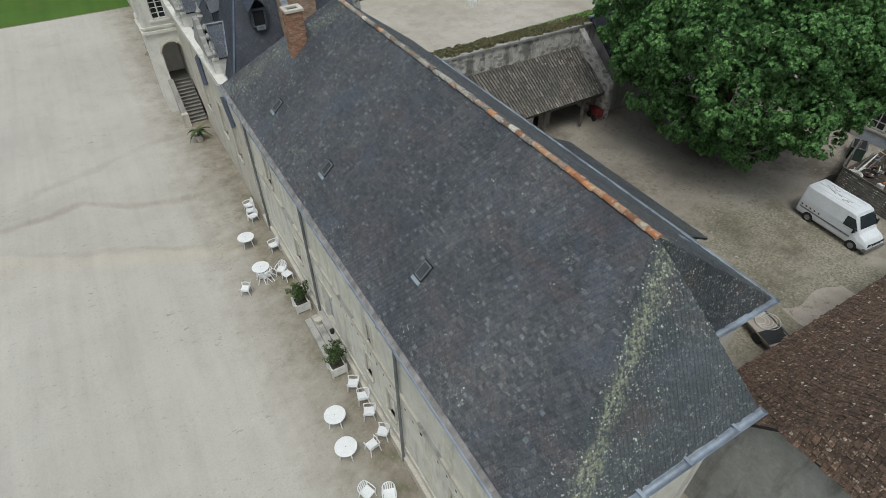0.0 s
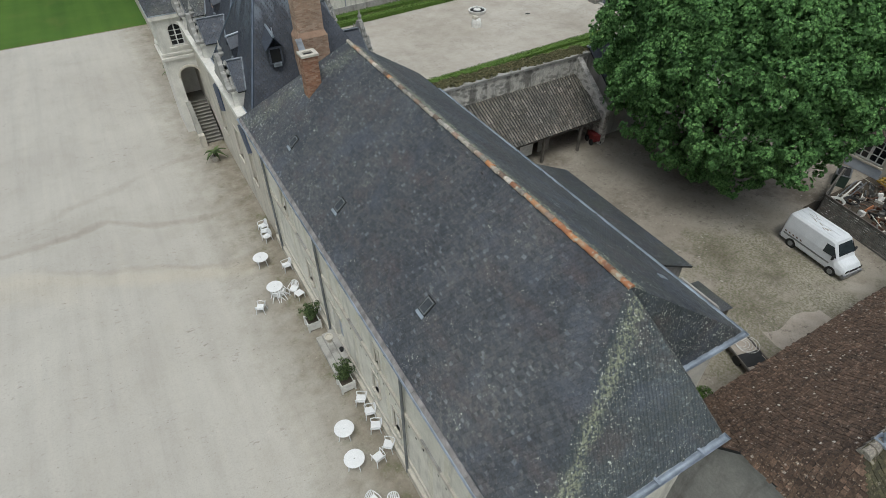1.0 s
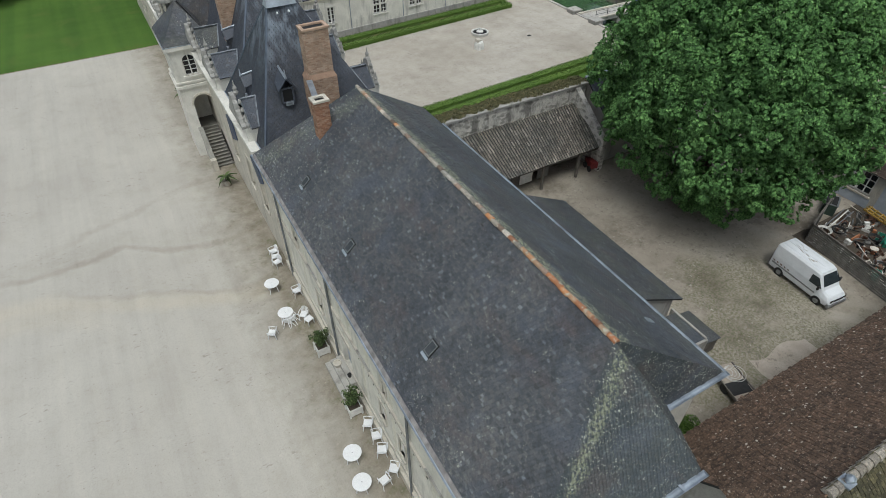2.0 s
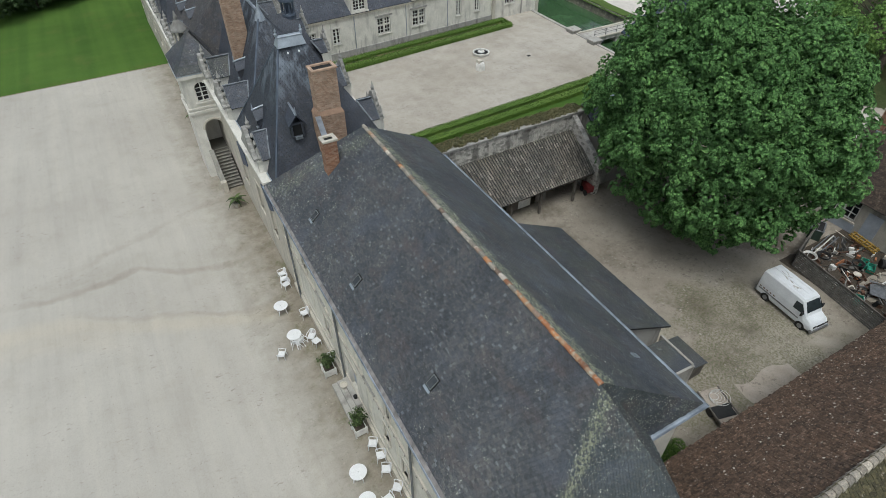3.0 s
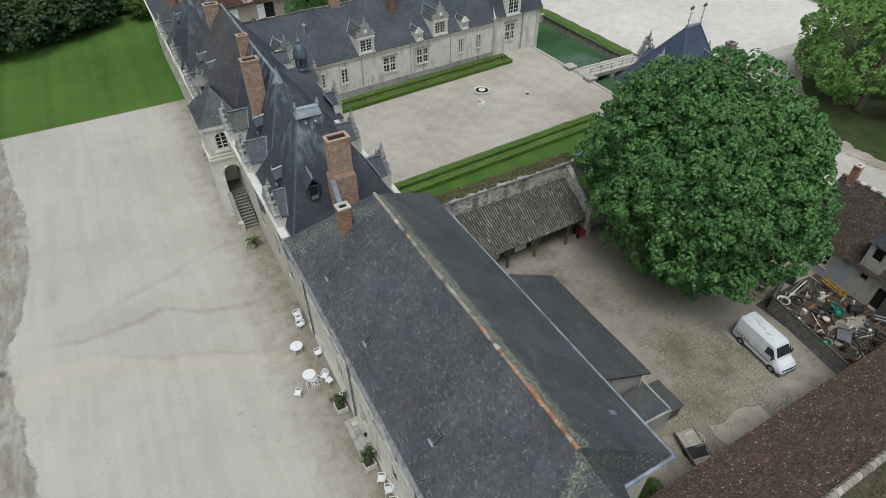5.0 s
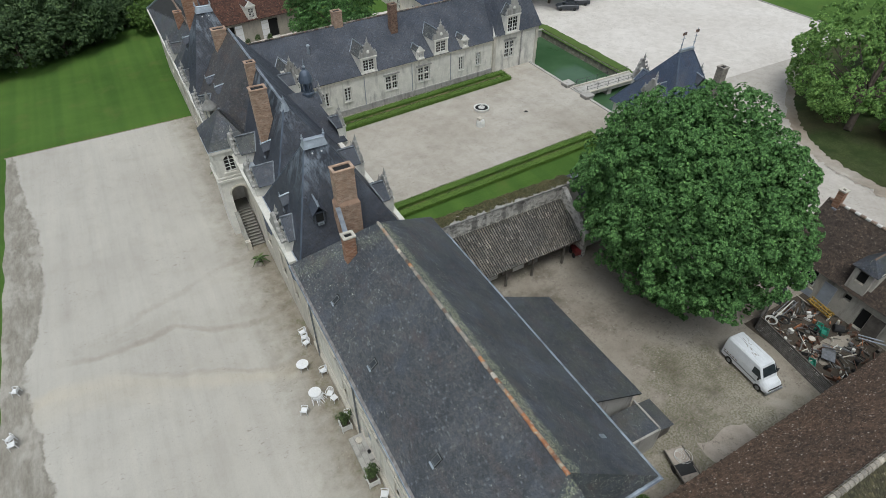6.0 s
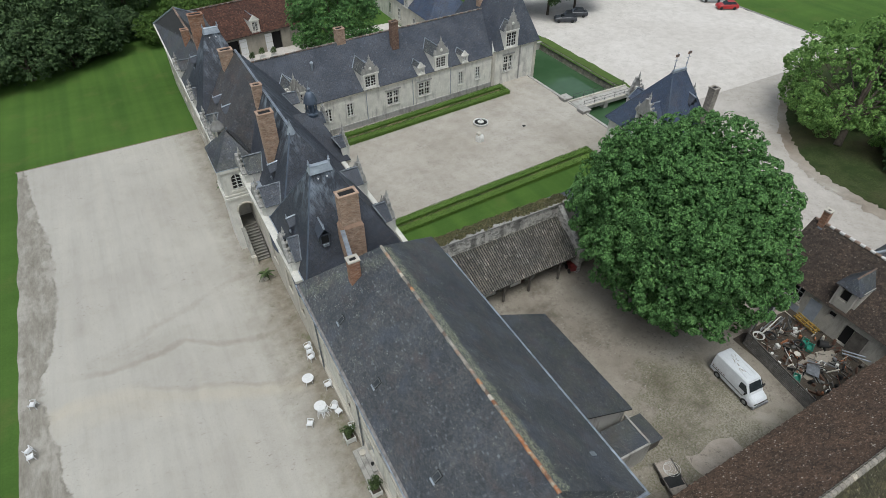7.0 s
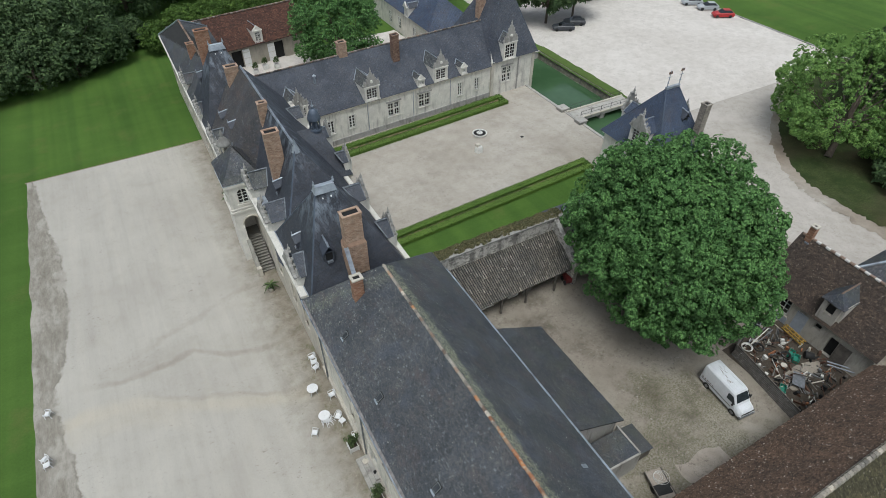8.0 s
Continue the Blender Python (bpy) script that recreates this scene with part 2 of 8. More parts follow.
    # earth and damp along the foot of the wall
    edge = tex(n, l, "noise", 0.45, 6, 0.7)
    e = calc(n, l, "ADD", X, calc(n, l, "MULTIPLY", calc(n, l, "SUBTRACT", edge, 0.5), 5.0))
    f = ramp(n, l, calc(n, l, "DIVIDE", e, 10.0), [(0.02, (0,) * 3), (0.22, (0.42,) * 3), (0.40, (1,) * 3)])
    earth = ramp(n, l, tex(n, l, "noise", 1.1, 6, 0.7), [(0.3, (0.15, 0.128, 0.092)), (0.55, (0.235, 0.205, 0.158)), (0.75, (0.32, 0.29, 0.235))])
    c = mix(n, l, c, earth, calc(n, l, "MULTIPLY", f, 0.9))
    moss = calc(n, l, "MULTIPLY", ramp(n, l, tex(n, l, "noise", 0.6, 6, 0.75), [(0.54, (0,) * 3), (0.64, (1,) * 3)]), f)
    c = mix(n, l, c, (0.12, 0.125, 0.06), calc(n, l, "MULTIPLY", moss, 0.6))
    # scuffed strip beside the lawn, with pale mounds and a darker rim
    ys = calc(n, l, "DIVIDE", calc(n, l, "SUBTRACT", Y, 25.0), 53.0)
    rim = ramp(n, l, ys, [((y - 25) / 53, ((x + 19) / 8,) * 3) for y, x in ((25, -14.9), (30.3, -15.5), (33.1, -15.9), (36.9, -16.5), (40.9, -16.6), (43.5, -15.8), (50.3, -15.0), (59.9, -15.3), (66.2, -16.4), (77, -17.6))])
    e = calc(n, l, "SUBTRACT", calc(n, l, "SUBTRACT", X, calc(n, l, "SUBTRACT", calc(n, l, "MULTIPLY", rim, 8.0), 19.0)), calc(n, l, "MULTIPLY", calc(n, l, "SUBTRACT", edge, 0.5), 1.8))
    f = ramp(n, l, calc(n, l, "ADD", calc(n, l, "MULTIPLY", e, 0.25), 0.5), [(0.42, (1,) * 3), (0.53, (0,) * 3)])
    scuff = ramp(n, l, tex(n, l, "noise", 1.3, 6, 0.75, stretch=(1, 0.3, 1)), [(0.32, (0.165, 0.147, 0.118)), (0.5, (0.25, 0.23, 0.193)), (0.66, (0.345, 0.322, 0.277))])
    mound = ramp(n, l, tex(n, l, "noise", 0.34, 4, 0.6, stretch=(1, 0.55, 1)), [(0.55, (0,) * 3), (0.62, (1,) * 3)])
    scuff = mix(n, l, scuff, (0.45, 0.42, 0.37), calc(n, l, "MULTIPLY", mound, 0.5))
    c = mix(n, l, c, scuff, calc(n, l, "MULTIPLY", f, 0.9))
    dark = ramp(n, l, calc(n, l, "ADD", calc(n, l, "MULTIPLY", e, 0.5), 0.5), [(0.32, (0,) * 3), (0.42, (1,) * 3), (0.5, (0,) * 3)])
    c = mix(n, l, c, (0.17, 0.155, 0.125), calc(n, l, "MULTIPLY", calc(n, l, "MULTIPLY", dark, ramp(n, l, mid, [(0.42, (0,) * 3), (0.55, (1,) * 3)])), 0.75))
    st = tex(n, l, "noise", 13, 6, 0.8)
    c = mix(n, l, c, ramp(n, l, st, [(0.25, (0.62, 0.61, 0.59)), (0.5, (1.0,) * 3), (0.75, (1.13,) * 3)]), 0.5, "MULTIPLY")
    # scattered lumps and scuffs, in drifts
    drift = ramp(n, l, tex(n, l, "noise", 0.28, 4, 0.65), [(0.48, (0.0,) * 3), (0.62, (1,) * 3)])
    for size, lo, tone, power in ((3.0, 0.62, (0.20, 0.175, 0.15), 0.6), (5.5, 0.62, (0.25, 0.22, 0.19), 0.45), (4.0, 0.64, (0.60, 0.54, 0.48), 0.4)):
        lump = ramp(n, l, tex(n, l, "noise", size, 3, 0.6, stretch=(0.7, 1.3, 1, 20)), [(lo, (0,) * 3), (lo + 0.07, (1,) * 3)])
        c = mix(n, l, c, tone, calc(n, l, "MULTIPLY", calc(n, l, "MULTIPLY", lump, drift), power))
    fleck = tex(n, l, "cells", 2.4)
    c = mix(n, l, c, (0.15, 0.13, 0.11), calc(n, l, "MULTIPLY", ramp(n, l, fleck, [(0.05, (1,) * 3), (0.08, (0,) * 3)]), 0.6))
    pb = tex(n, l, "cells", 8)
    c = mix(n, l, c, (0.17, 0.15, 0.13), calc(n, l, "MULTIPLY", ramp(n, l, pb, [(0.05, (1,) * 3), (0.1, (0,) * 3)]), 0.4))
    return finish(m, n, l, c, 0.95, st, 0.012, spec=0.2)


def leaf_material(name, dark, light, sun_tip=0.3):
    m, n, l = nodes_of(name)
    rnd = piece_random(n, l)
    c = ramp(n, l, rnd, [(0.0, tuple(x * 0.7 for x in dark)), (0.35, tuple((x + y) * 0.42 for x, y in zip(dark, light))), (0.75, light), (1.0, tuple(x * k for x, k in zip(light, (1.55, 1.4, 1.4))))])
    big = tex(n, l, "noise", 0.5, 3)
    c = mix(n, l, c, ramp(n, l, big, [(0.3, (0.75, 0.8, 0.75)), (0.7, (1.1, 1.05, 0.95))]), 0.7, "MULTIPLY")
    finish(m, n, l, c, 0.55, spec=0.18)
    p = n["Principled BSDF"]
    tr = n.new("ShaderNodeBsdfTranslucent")
    l.new(c, tr.inputs[0])
    ms = n.new("ShaderNodeMixShader")
    ms.inputs[0].default_value = 0.16
    l.new(p.outputs[0], ms.inputs[1])
    l.new(tr.outputs[0], ms.inputs[2])
    l.new(ms.outputs[0], n["Material Output"].inputs["Surface"])
    return m


def stone_material(name, base, stain=0.6, scale=0.6, courses=None):
    m, n, l = nodes_of(name)
    big = tex(n, l, "noise", scale, 5, 0.65)
    c = ramp(n, l, big, [(0.3, tuple(x * 0.78 for x in base)), (0.65, base)])
    streak = tex(n, l, "noise", 1.6, 5, 0.6, stretch=(1, 1, 0.22))
    c = mix(n, l, c, (0.16, 0.15, 0.135), calc(n, l, "MULTIPLY", ramp(n, l, streak, [(0.52, (0,) * 3), (0.72, (1,) * 3)]), stain))
    fine = tex(n, l, "noise", 18, 5, 0.7)
    c = mix(n, l, c, ramp(n, l, fine, [(0.3, (0.72,) * 3), (0.65, (1.05,) * 3)]), 0.7, "MULTIPLY")
    return finish(m, n, l, c, 0.9, fine, 0.012)


def brick_material(name, tones=((0.24, 0.105, 0.055), (0.34, 0.17, 0.09), (0.42, 0.26, 0.16))):
    m, n, l = nodes_of(name)
    rnd = piece_random(n, l)
    c = ramp(n, l, rnd, [(0, tones[0]), (0.5, tones[1]), (1, tones[2])])
    grime = tex(n, l, "noise", 2.2, 5)
    c = mix(n, l, c, ramp(n, l, grime, [(0.3, (0.55, 0.55, 0.55)), (0.7, (1.1, 1.1, 1.1))]), 0.8, "MULTIPLY")
    f = tex(n, l, "noise", 60, 3)
    return finish(m, n, l, c, 0.9, f, 0.004)


def glass_material(name):
    m, n, l = nodes_of(name)
    return finish(m, n, l, (0.012, 0.014, 0.017), 0.08, spec=0.6)


def tile_material(name, base, lichen):
    m, n, l = nodes_of(name)
    rnd = piece_random(n, l)
    c = ramp(n, l, rnd, [(0, tuple(x * 0.6 for x in base)), (0.5, base), (0.9, tuple(x * 1.25 for x in base)), (1, tuple(x * 1.9 for x in base))])
    p = tex(n, l, "noise", 0.5, 5)
    c = mix(n, l, c, ramp(n, l, p, [(0.3, (0.62, 0.64, 0.66)), (0.7, (1.2, 1.1, 1.0))]), 0.7, "MULTIPLY")
    f = tex(n, l, "noise", 15, 6, 0.85)
    c = mix(n, l, c, ramp(n, l, f, [(0.32, (0.25,) * 3), (0.5, (0.95,) * 3), (0.70, (2.0, 1.9, 1.8))]), 0.9, "MULTIPLY")
    w = tex(n, l, "noise", 2.0, 5, 0.7)
    for size, edge, tone, power in ((3.6, 0.16, (0.50, 0.45, 0.38), 1.0), (8.0, 0.20, (0.33, 0.25, 0.18), 0.8), (12.0, 0.18, (0.42, 0.36, 0.29), 0.7)):
        sp = tex(n, l, "cells", size)
        k = tex(n, l, "noise", size * 0.7, 2)
        on = calc(n, l, "MULTIPLY", ramp(n, l, sp, [(edge, (1,) * 3), (edge + 0.08, (0,) * 3)]), ramp(n, l, k, [(0.5, (0,) * 3), (0.56, (1,) * 3)]))
        on = calc(n, l, "MULTIPLY", on, ramp(n, l, w, [(0.36, (0,) * 3), (0.5, (1,) * 3)]))
        c = mix(n, l, c, tone, calc(n, l, "MULTIPLY", on, lichen * power))
    return finish(m, n, l, c, 0.92, f, 0.015)


M_SLATE = slate_material("old_slate", 0.46, (0.80, 0.845, 0.87), contrast=0.78, hip=(1, 31.3, 9.5, 0.89, 6.0, -1), crust=0.18, pit=0.8, brown_power=0.45)
M_SLATE_HIP = slate_material("lichened_slate", 0.66, (0.62, 0.72, 0.73), hip=(0, 4.3, 9.5, 1.11, 4.2, 1), crust=0.5, pit=0.7, courses=(0.5, 1, 1))
M_SLATE_EAST = slate_material("mossy_slate", 0.26, (0.72, 0.76, 0.78), contrast=0.6, moss=0.3, pit=0.7)
M_SLATE_RIDGE = slate_material("lichened_back_slate", 0.34, (0.68, 0.73, 0.76), contrast=0.55, moss=0.18, hip=(0, 9.7, 14.5, 0.0, 3.4, 1), crust=0.6)
M_SLATE_FACET = slate_material("dark_lichened_slate", 0.95, (0.48, 0.54, 0.54))
M_SLATE_BLUE = slate_material("blue_slate", 0.02, (0.44, 0.50, 0.62), contrast=0.3, streaks=(12.6, 17.4), brown_power=0.15)
M_SLATE_NEW = slate_material("new_blue_slate", 0.0, (0.62, 0.84, 1.28), contrast=0.2)
M_SLATE_WING = slate_material("wing_slate", 0.14, (0.68, 0.76, 0.91), contrast=0.4, brown_power=0.1)
M_SLATE_CH = slate_material("weathered_manor_slate", 0.46, (0.66, 0.70, 0.77), contrast=0.7, crust=0.0, pit=0.8, moss=0.3)
M_SLATE_BROWN = slate_material("brown_weathered_slate", 0.25, (0.70, 0.66, 0.64), contrast=0.6, pit=0.5, brown_power=0.75)
M_SLATE_MOSSY = slate_material("lichen_covered_slate", 0.85, (0.72, 0.78, 0.80), contrast=0.8, pit=0.8, moss=0.25)
M_ZINC = simple("zinc", (0.40, 0.445, 0.50), 0.4, 1.2, 0.45, 30, 0.6)
M_LEAD = simple("lead", (0.36, 0.40, 0.45), 0.35, 1.2, 0.5, 20, 0.3)
M_STONE = stone_material("pale_limestone", (0.60, 0.555, 0.47), 0.45)
M_LIME = stone_material("white_limestone", (0.74, 0.715, 0.65), 0.3, 0.8)
M_PLASTER = stone_material("old_render", (0.72, 0.69, 0.605), 0.5, 1.1)
M_WALL_GREY = stone_material("weathered_wall", (0.46, 0.44, 0.40), 0.75, 0.5)
M_STEP = stone_material("grey_step_stone", (0.20, 0.19, 0.165), 0.7)
M_STEP_PALE = stone_material("worn_step_edge", (0.30, 0.29, 0.255), 0.7)
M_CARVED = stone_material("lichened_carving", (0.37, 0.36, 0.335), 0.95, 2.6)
M_CARVED_DARK = stone_material("dark_weathered_carving", (0.25, 0.245, 0.23), 0.9, 2.6)
M_BRICK = brick_material("brick", ((0.27, 0.13, 0.08), (0.34, 0.185, 0.115), (0.41, 0.26, 0.18)))
M_BRICK_PALE = brick_material("pale_brick", ((0.35, 0.225, 0.155), (0.43, 0.295, 0.21), (0.49, 0.36, 0.27)))
M_BRICK_GREY = brick_material("weathered_brick", ((0.24, 0.21, 0.18), (0.31, 0.275, 0.23), (0.38, 0.34, 0.29)))
M_BRICK_DARK = brick_material("sooty_brick", ((0.13, 0.075, 0.055), (0.20, 0.12, 0.085), (0.27, 0.18, 0.13)))
M_LEAD_DARK = simple("dark_pipe_zinc", (0.17, 0.18, 0.185), 0.4, 1.2, 0.6, 20, 0.2)
M_EAVE = simple("pinkish_eave_slate", (0.27, 0.25, 0.24), 0.5, 2.5, 0.9, 25, 0, 0.01)
M_LEAD_OLD = simple("old_lead", (0.22, 0.245, 0.27), 0.5, 3, 0.6, 20, 0.2)
M_LEAD_BLUE = simple("blue_lead", (0.10, 0.125, 0.165), 0.35, 1.2, 0.5, 20, 0.2)


def rubble_material(name, tones, joint, scale=2.6):
    """Rough laid stones with pale joints, streaked dark by rain."""
    m, n, l = nodes_of(name)
    v = n.new("ShaderNodeTexVoronoi")
    mp = n.new("ShaderNodeMapping")
    mp.inputs["Scale"].default_value = (1, 1, 1.9)
    l.new(n.new("ShaderNodeNewGeometry").outputs["Position"], mp.inputs[0])
    l.new(mp.outputs[0], v.inputs["Vector"])
    v.inputs["Scale"].default_value = scale
    c = ramp(n, l, v.outputs["Color"], [(0.0, tones[0]), (0.5, tones[1]), (1.0, tones[2])])
    c = mix(n, l, c, joint, ramp(n, l, v.outputs["Distance"], [(0.42, (0,) * 3), (0.60, (1,) * 3)]))
    streak = tex(n, l, "noise", 1.2, 6, 0.7, stretch=(1, 1, 0.3))
    c = mix(n, l, c, (0.10, 0.095, 0.085), calc(n, l, "MULTIPLY", ramp(n, l, streak, [(0.48, (0,) * 3), (0.62, (1,) * 3)]), 0.75))
    fine = tex(n, l, "noise", 12, 6, 0.8)
    c = mix(n, l, c, ramp(n, l, fine, [(0.3, (0.5,) * 3), (0.65, (1.15,) * 3)]), 0.8, "MULTIPLY")
    return finish(m, n, l, c, 0.95, calc(n, l, "SUBTRACT", fine, v.outputs["Distance"]), 0.03)


M_RUBBLE = rubble_material("rubble_wall", ((0.22, 0.21, 0.19), (0.44, 0.42, 0.38), (0.70, 0.67, 0.61)), (0.58, 0.555, 0.505), 2.2)
M_FARMWALL = stone_material("patched_farm_render", (0.50, 0.47, 0.41), 0.75, 0.9)
M_TANWALL = stone_material("tan_render", (0.40, 0.365, 0.305), 0.6, 0.9)
M_RUBBLE_DARK = rubble_material("mossy_rubble", ((0.15, 0.15, 0.11), (0.22, 0.21, 0.16), (0.32, 0.30, 0.25)), (0.17, 0.17, 0.12), 1.6)
M_WALL_PALE = stone_material("stained_white_wall", (0.76, 0.73, 0.655), 0.6, 0.9)
M_MORTAR = simple("mortar", (0.36, 0.30, 0.23), 0.3, 3, 0.95)
M_TERRA = simple("terracotta", (0.38, 0.16, 0.075), 0.45, 2.0, 0.85, 25)
def ridge_material():
    m, n, l = nodes_of("clay_ridge")
    rnd = piece_random(n, l)
    c = ramp(n, l, rnd, [(0.0, (0.20, 0.095, 0.055)), (0.4, (0.36, 0.15, 0.07)), (0.7, (0.44, 0.20, 0.085)), (1.0, (0.30, 0.20, 0.13))])
    k = tex(n, l, "noise", 5, 5, 0.7)
    c = mix(n, l, c, (0.40, 0.38, 0.30), ramp(n, l, k, [(0.52, (0,) * 3), (0.60, (0.9,) * 3)]))
    k2 = tex(n, l, "noise", 3, 5, 0.7)
    c = mix(n, l, c, (0.08, 0.07, 0.06), ramp(n, l, k2, [(0.56, (0,) * 3), (0.66, (0.8,) * 3)]))
    return finish(m, n, l, c, 0.9, k, 0.01)


M_RIDGE = ridge_material()
M_LICHEN_RIDGE = tile_material("lichened_ridge", (0.26, 0.195, 0.155), 0.9)
M_RIDGE_WHITE = tile_material("whitened_ridge", (0.31, 0.29, 0.255), 0.9)
M_GRAVEL = terrace_material()
M_COURT = ground_material("court_gravel", [(0.3, (0.355, 0.32, 0.268)), (0.55, (0.425, 0.39, 0.338)), (0.75, (0.47, 0.437, 0.385))], stones=0.9, lumps=0.4, damp=0.12)
M_CARPARK = ground_material("carpark_gravel", [(0.3, (0.57, 0.53, 0.485)), (0.7, (0.655, 0.615, 0.57))], stones=0.7, lumps=0.4)
M_LANE = ground_material("lane_gravel", [(0.3, (0.41, 0.375, 0.332)), (0.7, (0.50, 0.462, 0.42))], stones=0.8, lumps=0.4)
M_YARD = ground_material("yard_earth", [(0.3, (0.245, 0.214, 0.175)), (0.7, (0.385, 0.347, 0.292))], damp=0.7, grass=0.65, lumps=1.0, grass_at=(27.5, 9.0, 7.0))
M_DIRT = ground_material("damp_border_earth", [(0.3, (0.20, 0.165, 0.12)), (0.7, (0.30, 0.255, 0.195))], damp=0.5, grass=0.15)
M_BED = ground_material("planted_bed", [(0.3, (0.16, 0.135, 0.07)), (0.7, (0.25, 0.21, 0.12))], grass=0.9, lumps=0.7)
# base tone set far darker than bare concrete
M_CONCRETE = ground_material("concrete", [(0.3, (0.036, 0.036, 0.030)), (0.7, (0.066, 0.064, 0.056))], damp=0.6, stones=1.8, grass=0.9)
# rough grass, its colour darkened to hold the shade of the trees
M_SHADEGRASS = ground_material("tree_shaded_grass", [(0.35, (0.06, 0.055, 0.028)), (0.5, (0.032, 0.05, 0.015)), (0.7, (0.028, 0.048, 0.013))], damp=0.2, grass=0.6)
M_FRINGE = ground_material("leafy_earth", [(0.35, (0.24, 0.195, 0.15)), (0.5, (0.34, 0.295, 0.245)), (0.65, (0.43, 0.39, 0.34))], damp=0.3)
M_BANK = ground_material("grass_bank", [(0.3, (0.075, 0.125, 0.03)), (0.7, (0.115, 0.165, 0.045))], grass=0.3)
M_CONC_PALE = ground_material("bare_concrete", [(0.3, (0.34, 0.295, 0.25)), (0.7, (0.42, 0.37, 0.32))], stones=0.9, lumps=0.9, damp=0.25)
# the grey of this glass is a painted reflection of the sky
M_PANE_PALE = simple("sky_grey_roof_glass", (0.06, 0.065, 0.07), 0.3, 3, 0.2)
M_BLOCK = stone_material("cut_stone_block", (0.68, 0.645, 0.54), 0.15, 1.0)
M_WHITE = simple("white_plastic", (0.80, 0.80, 0.80), 0.06, 4, 0.35, 30, 0, 0.001)
M_WOODWHITE = simple("white_painted_wood", (0.70, 0.69, 0.65), 0.2, 4, 0.6)
M_SOIL = simple("potting_soil", (0.07, 0.055, 0.04), 0.4, 8, 0.95, 30, 0, 0.02)
M_GLASS = glass_material("window_glass")
M_AUTOGLASS = simple("tinted_car_glass", (0.035, 0.045, 0.05), 0.3, 2, 0.06, 30, 0, 0.0003)


def lawn_material():
    m, n, l = nodes_of("mown_lawn")
    big = tex(n, l, "noise", 0.06, 4)
    c = ramp(n, l, big, [(0.3, (0.055, 0.112, 0.021)), (0.7, (0.086, 0.160, 0.033))])
    st = tex(n, l, "noise", 0.8, 4, 0.65, stretch=(0.06, 1, 1, 6))
    c = mix(n, l, c, ramp(n, l, st, [(0.4, (0.92,) * 3), (0.6, (1.06,) * 3)]), 0.4, "MULTIPLY")
    mow = tex(n, l, "noise", 0.55, 2, 0.5, stretch=(1, 0.012, 1))
    c = mix(n, l, c, ramp(n, l, mow, [(0.40, (0.84, 0.87, 0.84)), (0.60, (1.18, 1.12, 1.05))]), 0.6, "MULTIPLY")
    dry = tex(n, l, "noise", 0.22, 5, 0.65)
    c = mix(n, l, c, (0.115, 0.135, 0.04), calc(n, l, "MULTIPLY", ramp(n, l, dry, [(0.55, (0,) * 3), (0.7, (1,) * 3)]), 0.45))
    f = tex(n, l, "noise", 5, 6, 0.8)
    c = mix(n, l, c, ramp(n, l, f, [(0.3, (0.7, 0.72, 0.7)), (0.7, (1.15, 1.12, 1.1))]), 0.6, "MULTIPLY")
    return finish(m, n, l, c, 0.9, f, 0.05, spec=0.15)


M_LAWN = lawn_material()
M_TILE = tile_material("brown_roof_tile", (0.098, 0.066, 0.047), 1.0)
M_TILE_FARM = tile_material("dark_mossy_roof_tile", (0.060, 0.046, 0.037), 0.35)
M_TILE_MOSS = tile_material("mossy_roof_tile", (0.060, 0.056, 0.030), 0.35)
M_TILE_GREY = tile_material("grey_canal_tile", (0.15, 0.142, 0.128), 0.95)
M_TILE_RED = tile_material("far_red_tile", (0.085, 0.040, 0.028), 0.2)
M_HEDGE = leaf_material("box_hedge", (0.055, 0.110, 0.022), (0.115, 0.20, 0.045))
M_LEAF = leaf_material("chestnut_leaf", (0.050, 0.113, 0.037), (0.138, 0.285, 0.093))
M_LEAF_FAR = leaf_material("wood_leaf", (0.058, 0.100, 0.046), (0.088, 0.145, 0.060))
M_LEAF_ASH = leaf_material("light_tree_leaf", (0.100, 0.205, 0.052), (0.205, 0.355, 0.10))
M_LEAF_POT = leaf_material("oleander_leaf", (0.040, 0.065, 0.022), (0.10, 0.145, 0.06))
M_DRYPLANT = leaf_material("dry_wall_plant", (0.085, 0.088, 0.042), (0.19, 0.18, 0.10))
M_BARK = simple("bark", (0.10, 0.08, 0.06), 0.4, 3, 0.95, 20, 0, 0.03)
M_TIMBER = simple("grey_timber", (0.13, 0.115, 0.10), 0.4, 2, 0.9, 25)
M_DARKWOOD = simple("dark_fence_wood", (0.19, 0.182, 0.165), 0.4, 2, 0.9, 25)
M_VAN = simple("white_van_paint", (0.74, 0.76, 0.78), 0.08, 2, 0.3, 20, 0, 0.0005)
M_RUBBER = simple("black_rubber", (0.02, 0.02, 0.02), 0.3, 5, 0.8)
M_IRON = simple("dark_iron", (0.05, 0.05, 0.05), 0.3, 4, 0.6, 30, 0.4)
M_CHROME = simple("grey_steel", (0.30, 0.31, 0.32), 0.3, 4, 0.4, 30, 0.7)
M_RED = simple("red_paint", (0.45, 0.03, 0.03), 0.2, 2, 0.4)
M_REDOLD = simple("faded_red_paint", (0.22, 0.03, 0.03), 0.4, 4, 0.6)
M_DARKCAR = simple("dark_car_paint", (0.05, 0.055, 0.065), 0.2, 2, 0.3)
M_SILVERCAR = simple("silver_car_paint", (0.40, 0.42, 0.44), 0.1, 2, 0.3)
M_GREENP = simple("green_plastic", (0.03, 0.22, 0.15), 0.3, 2, 0.6)
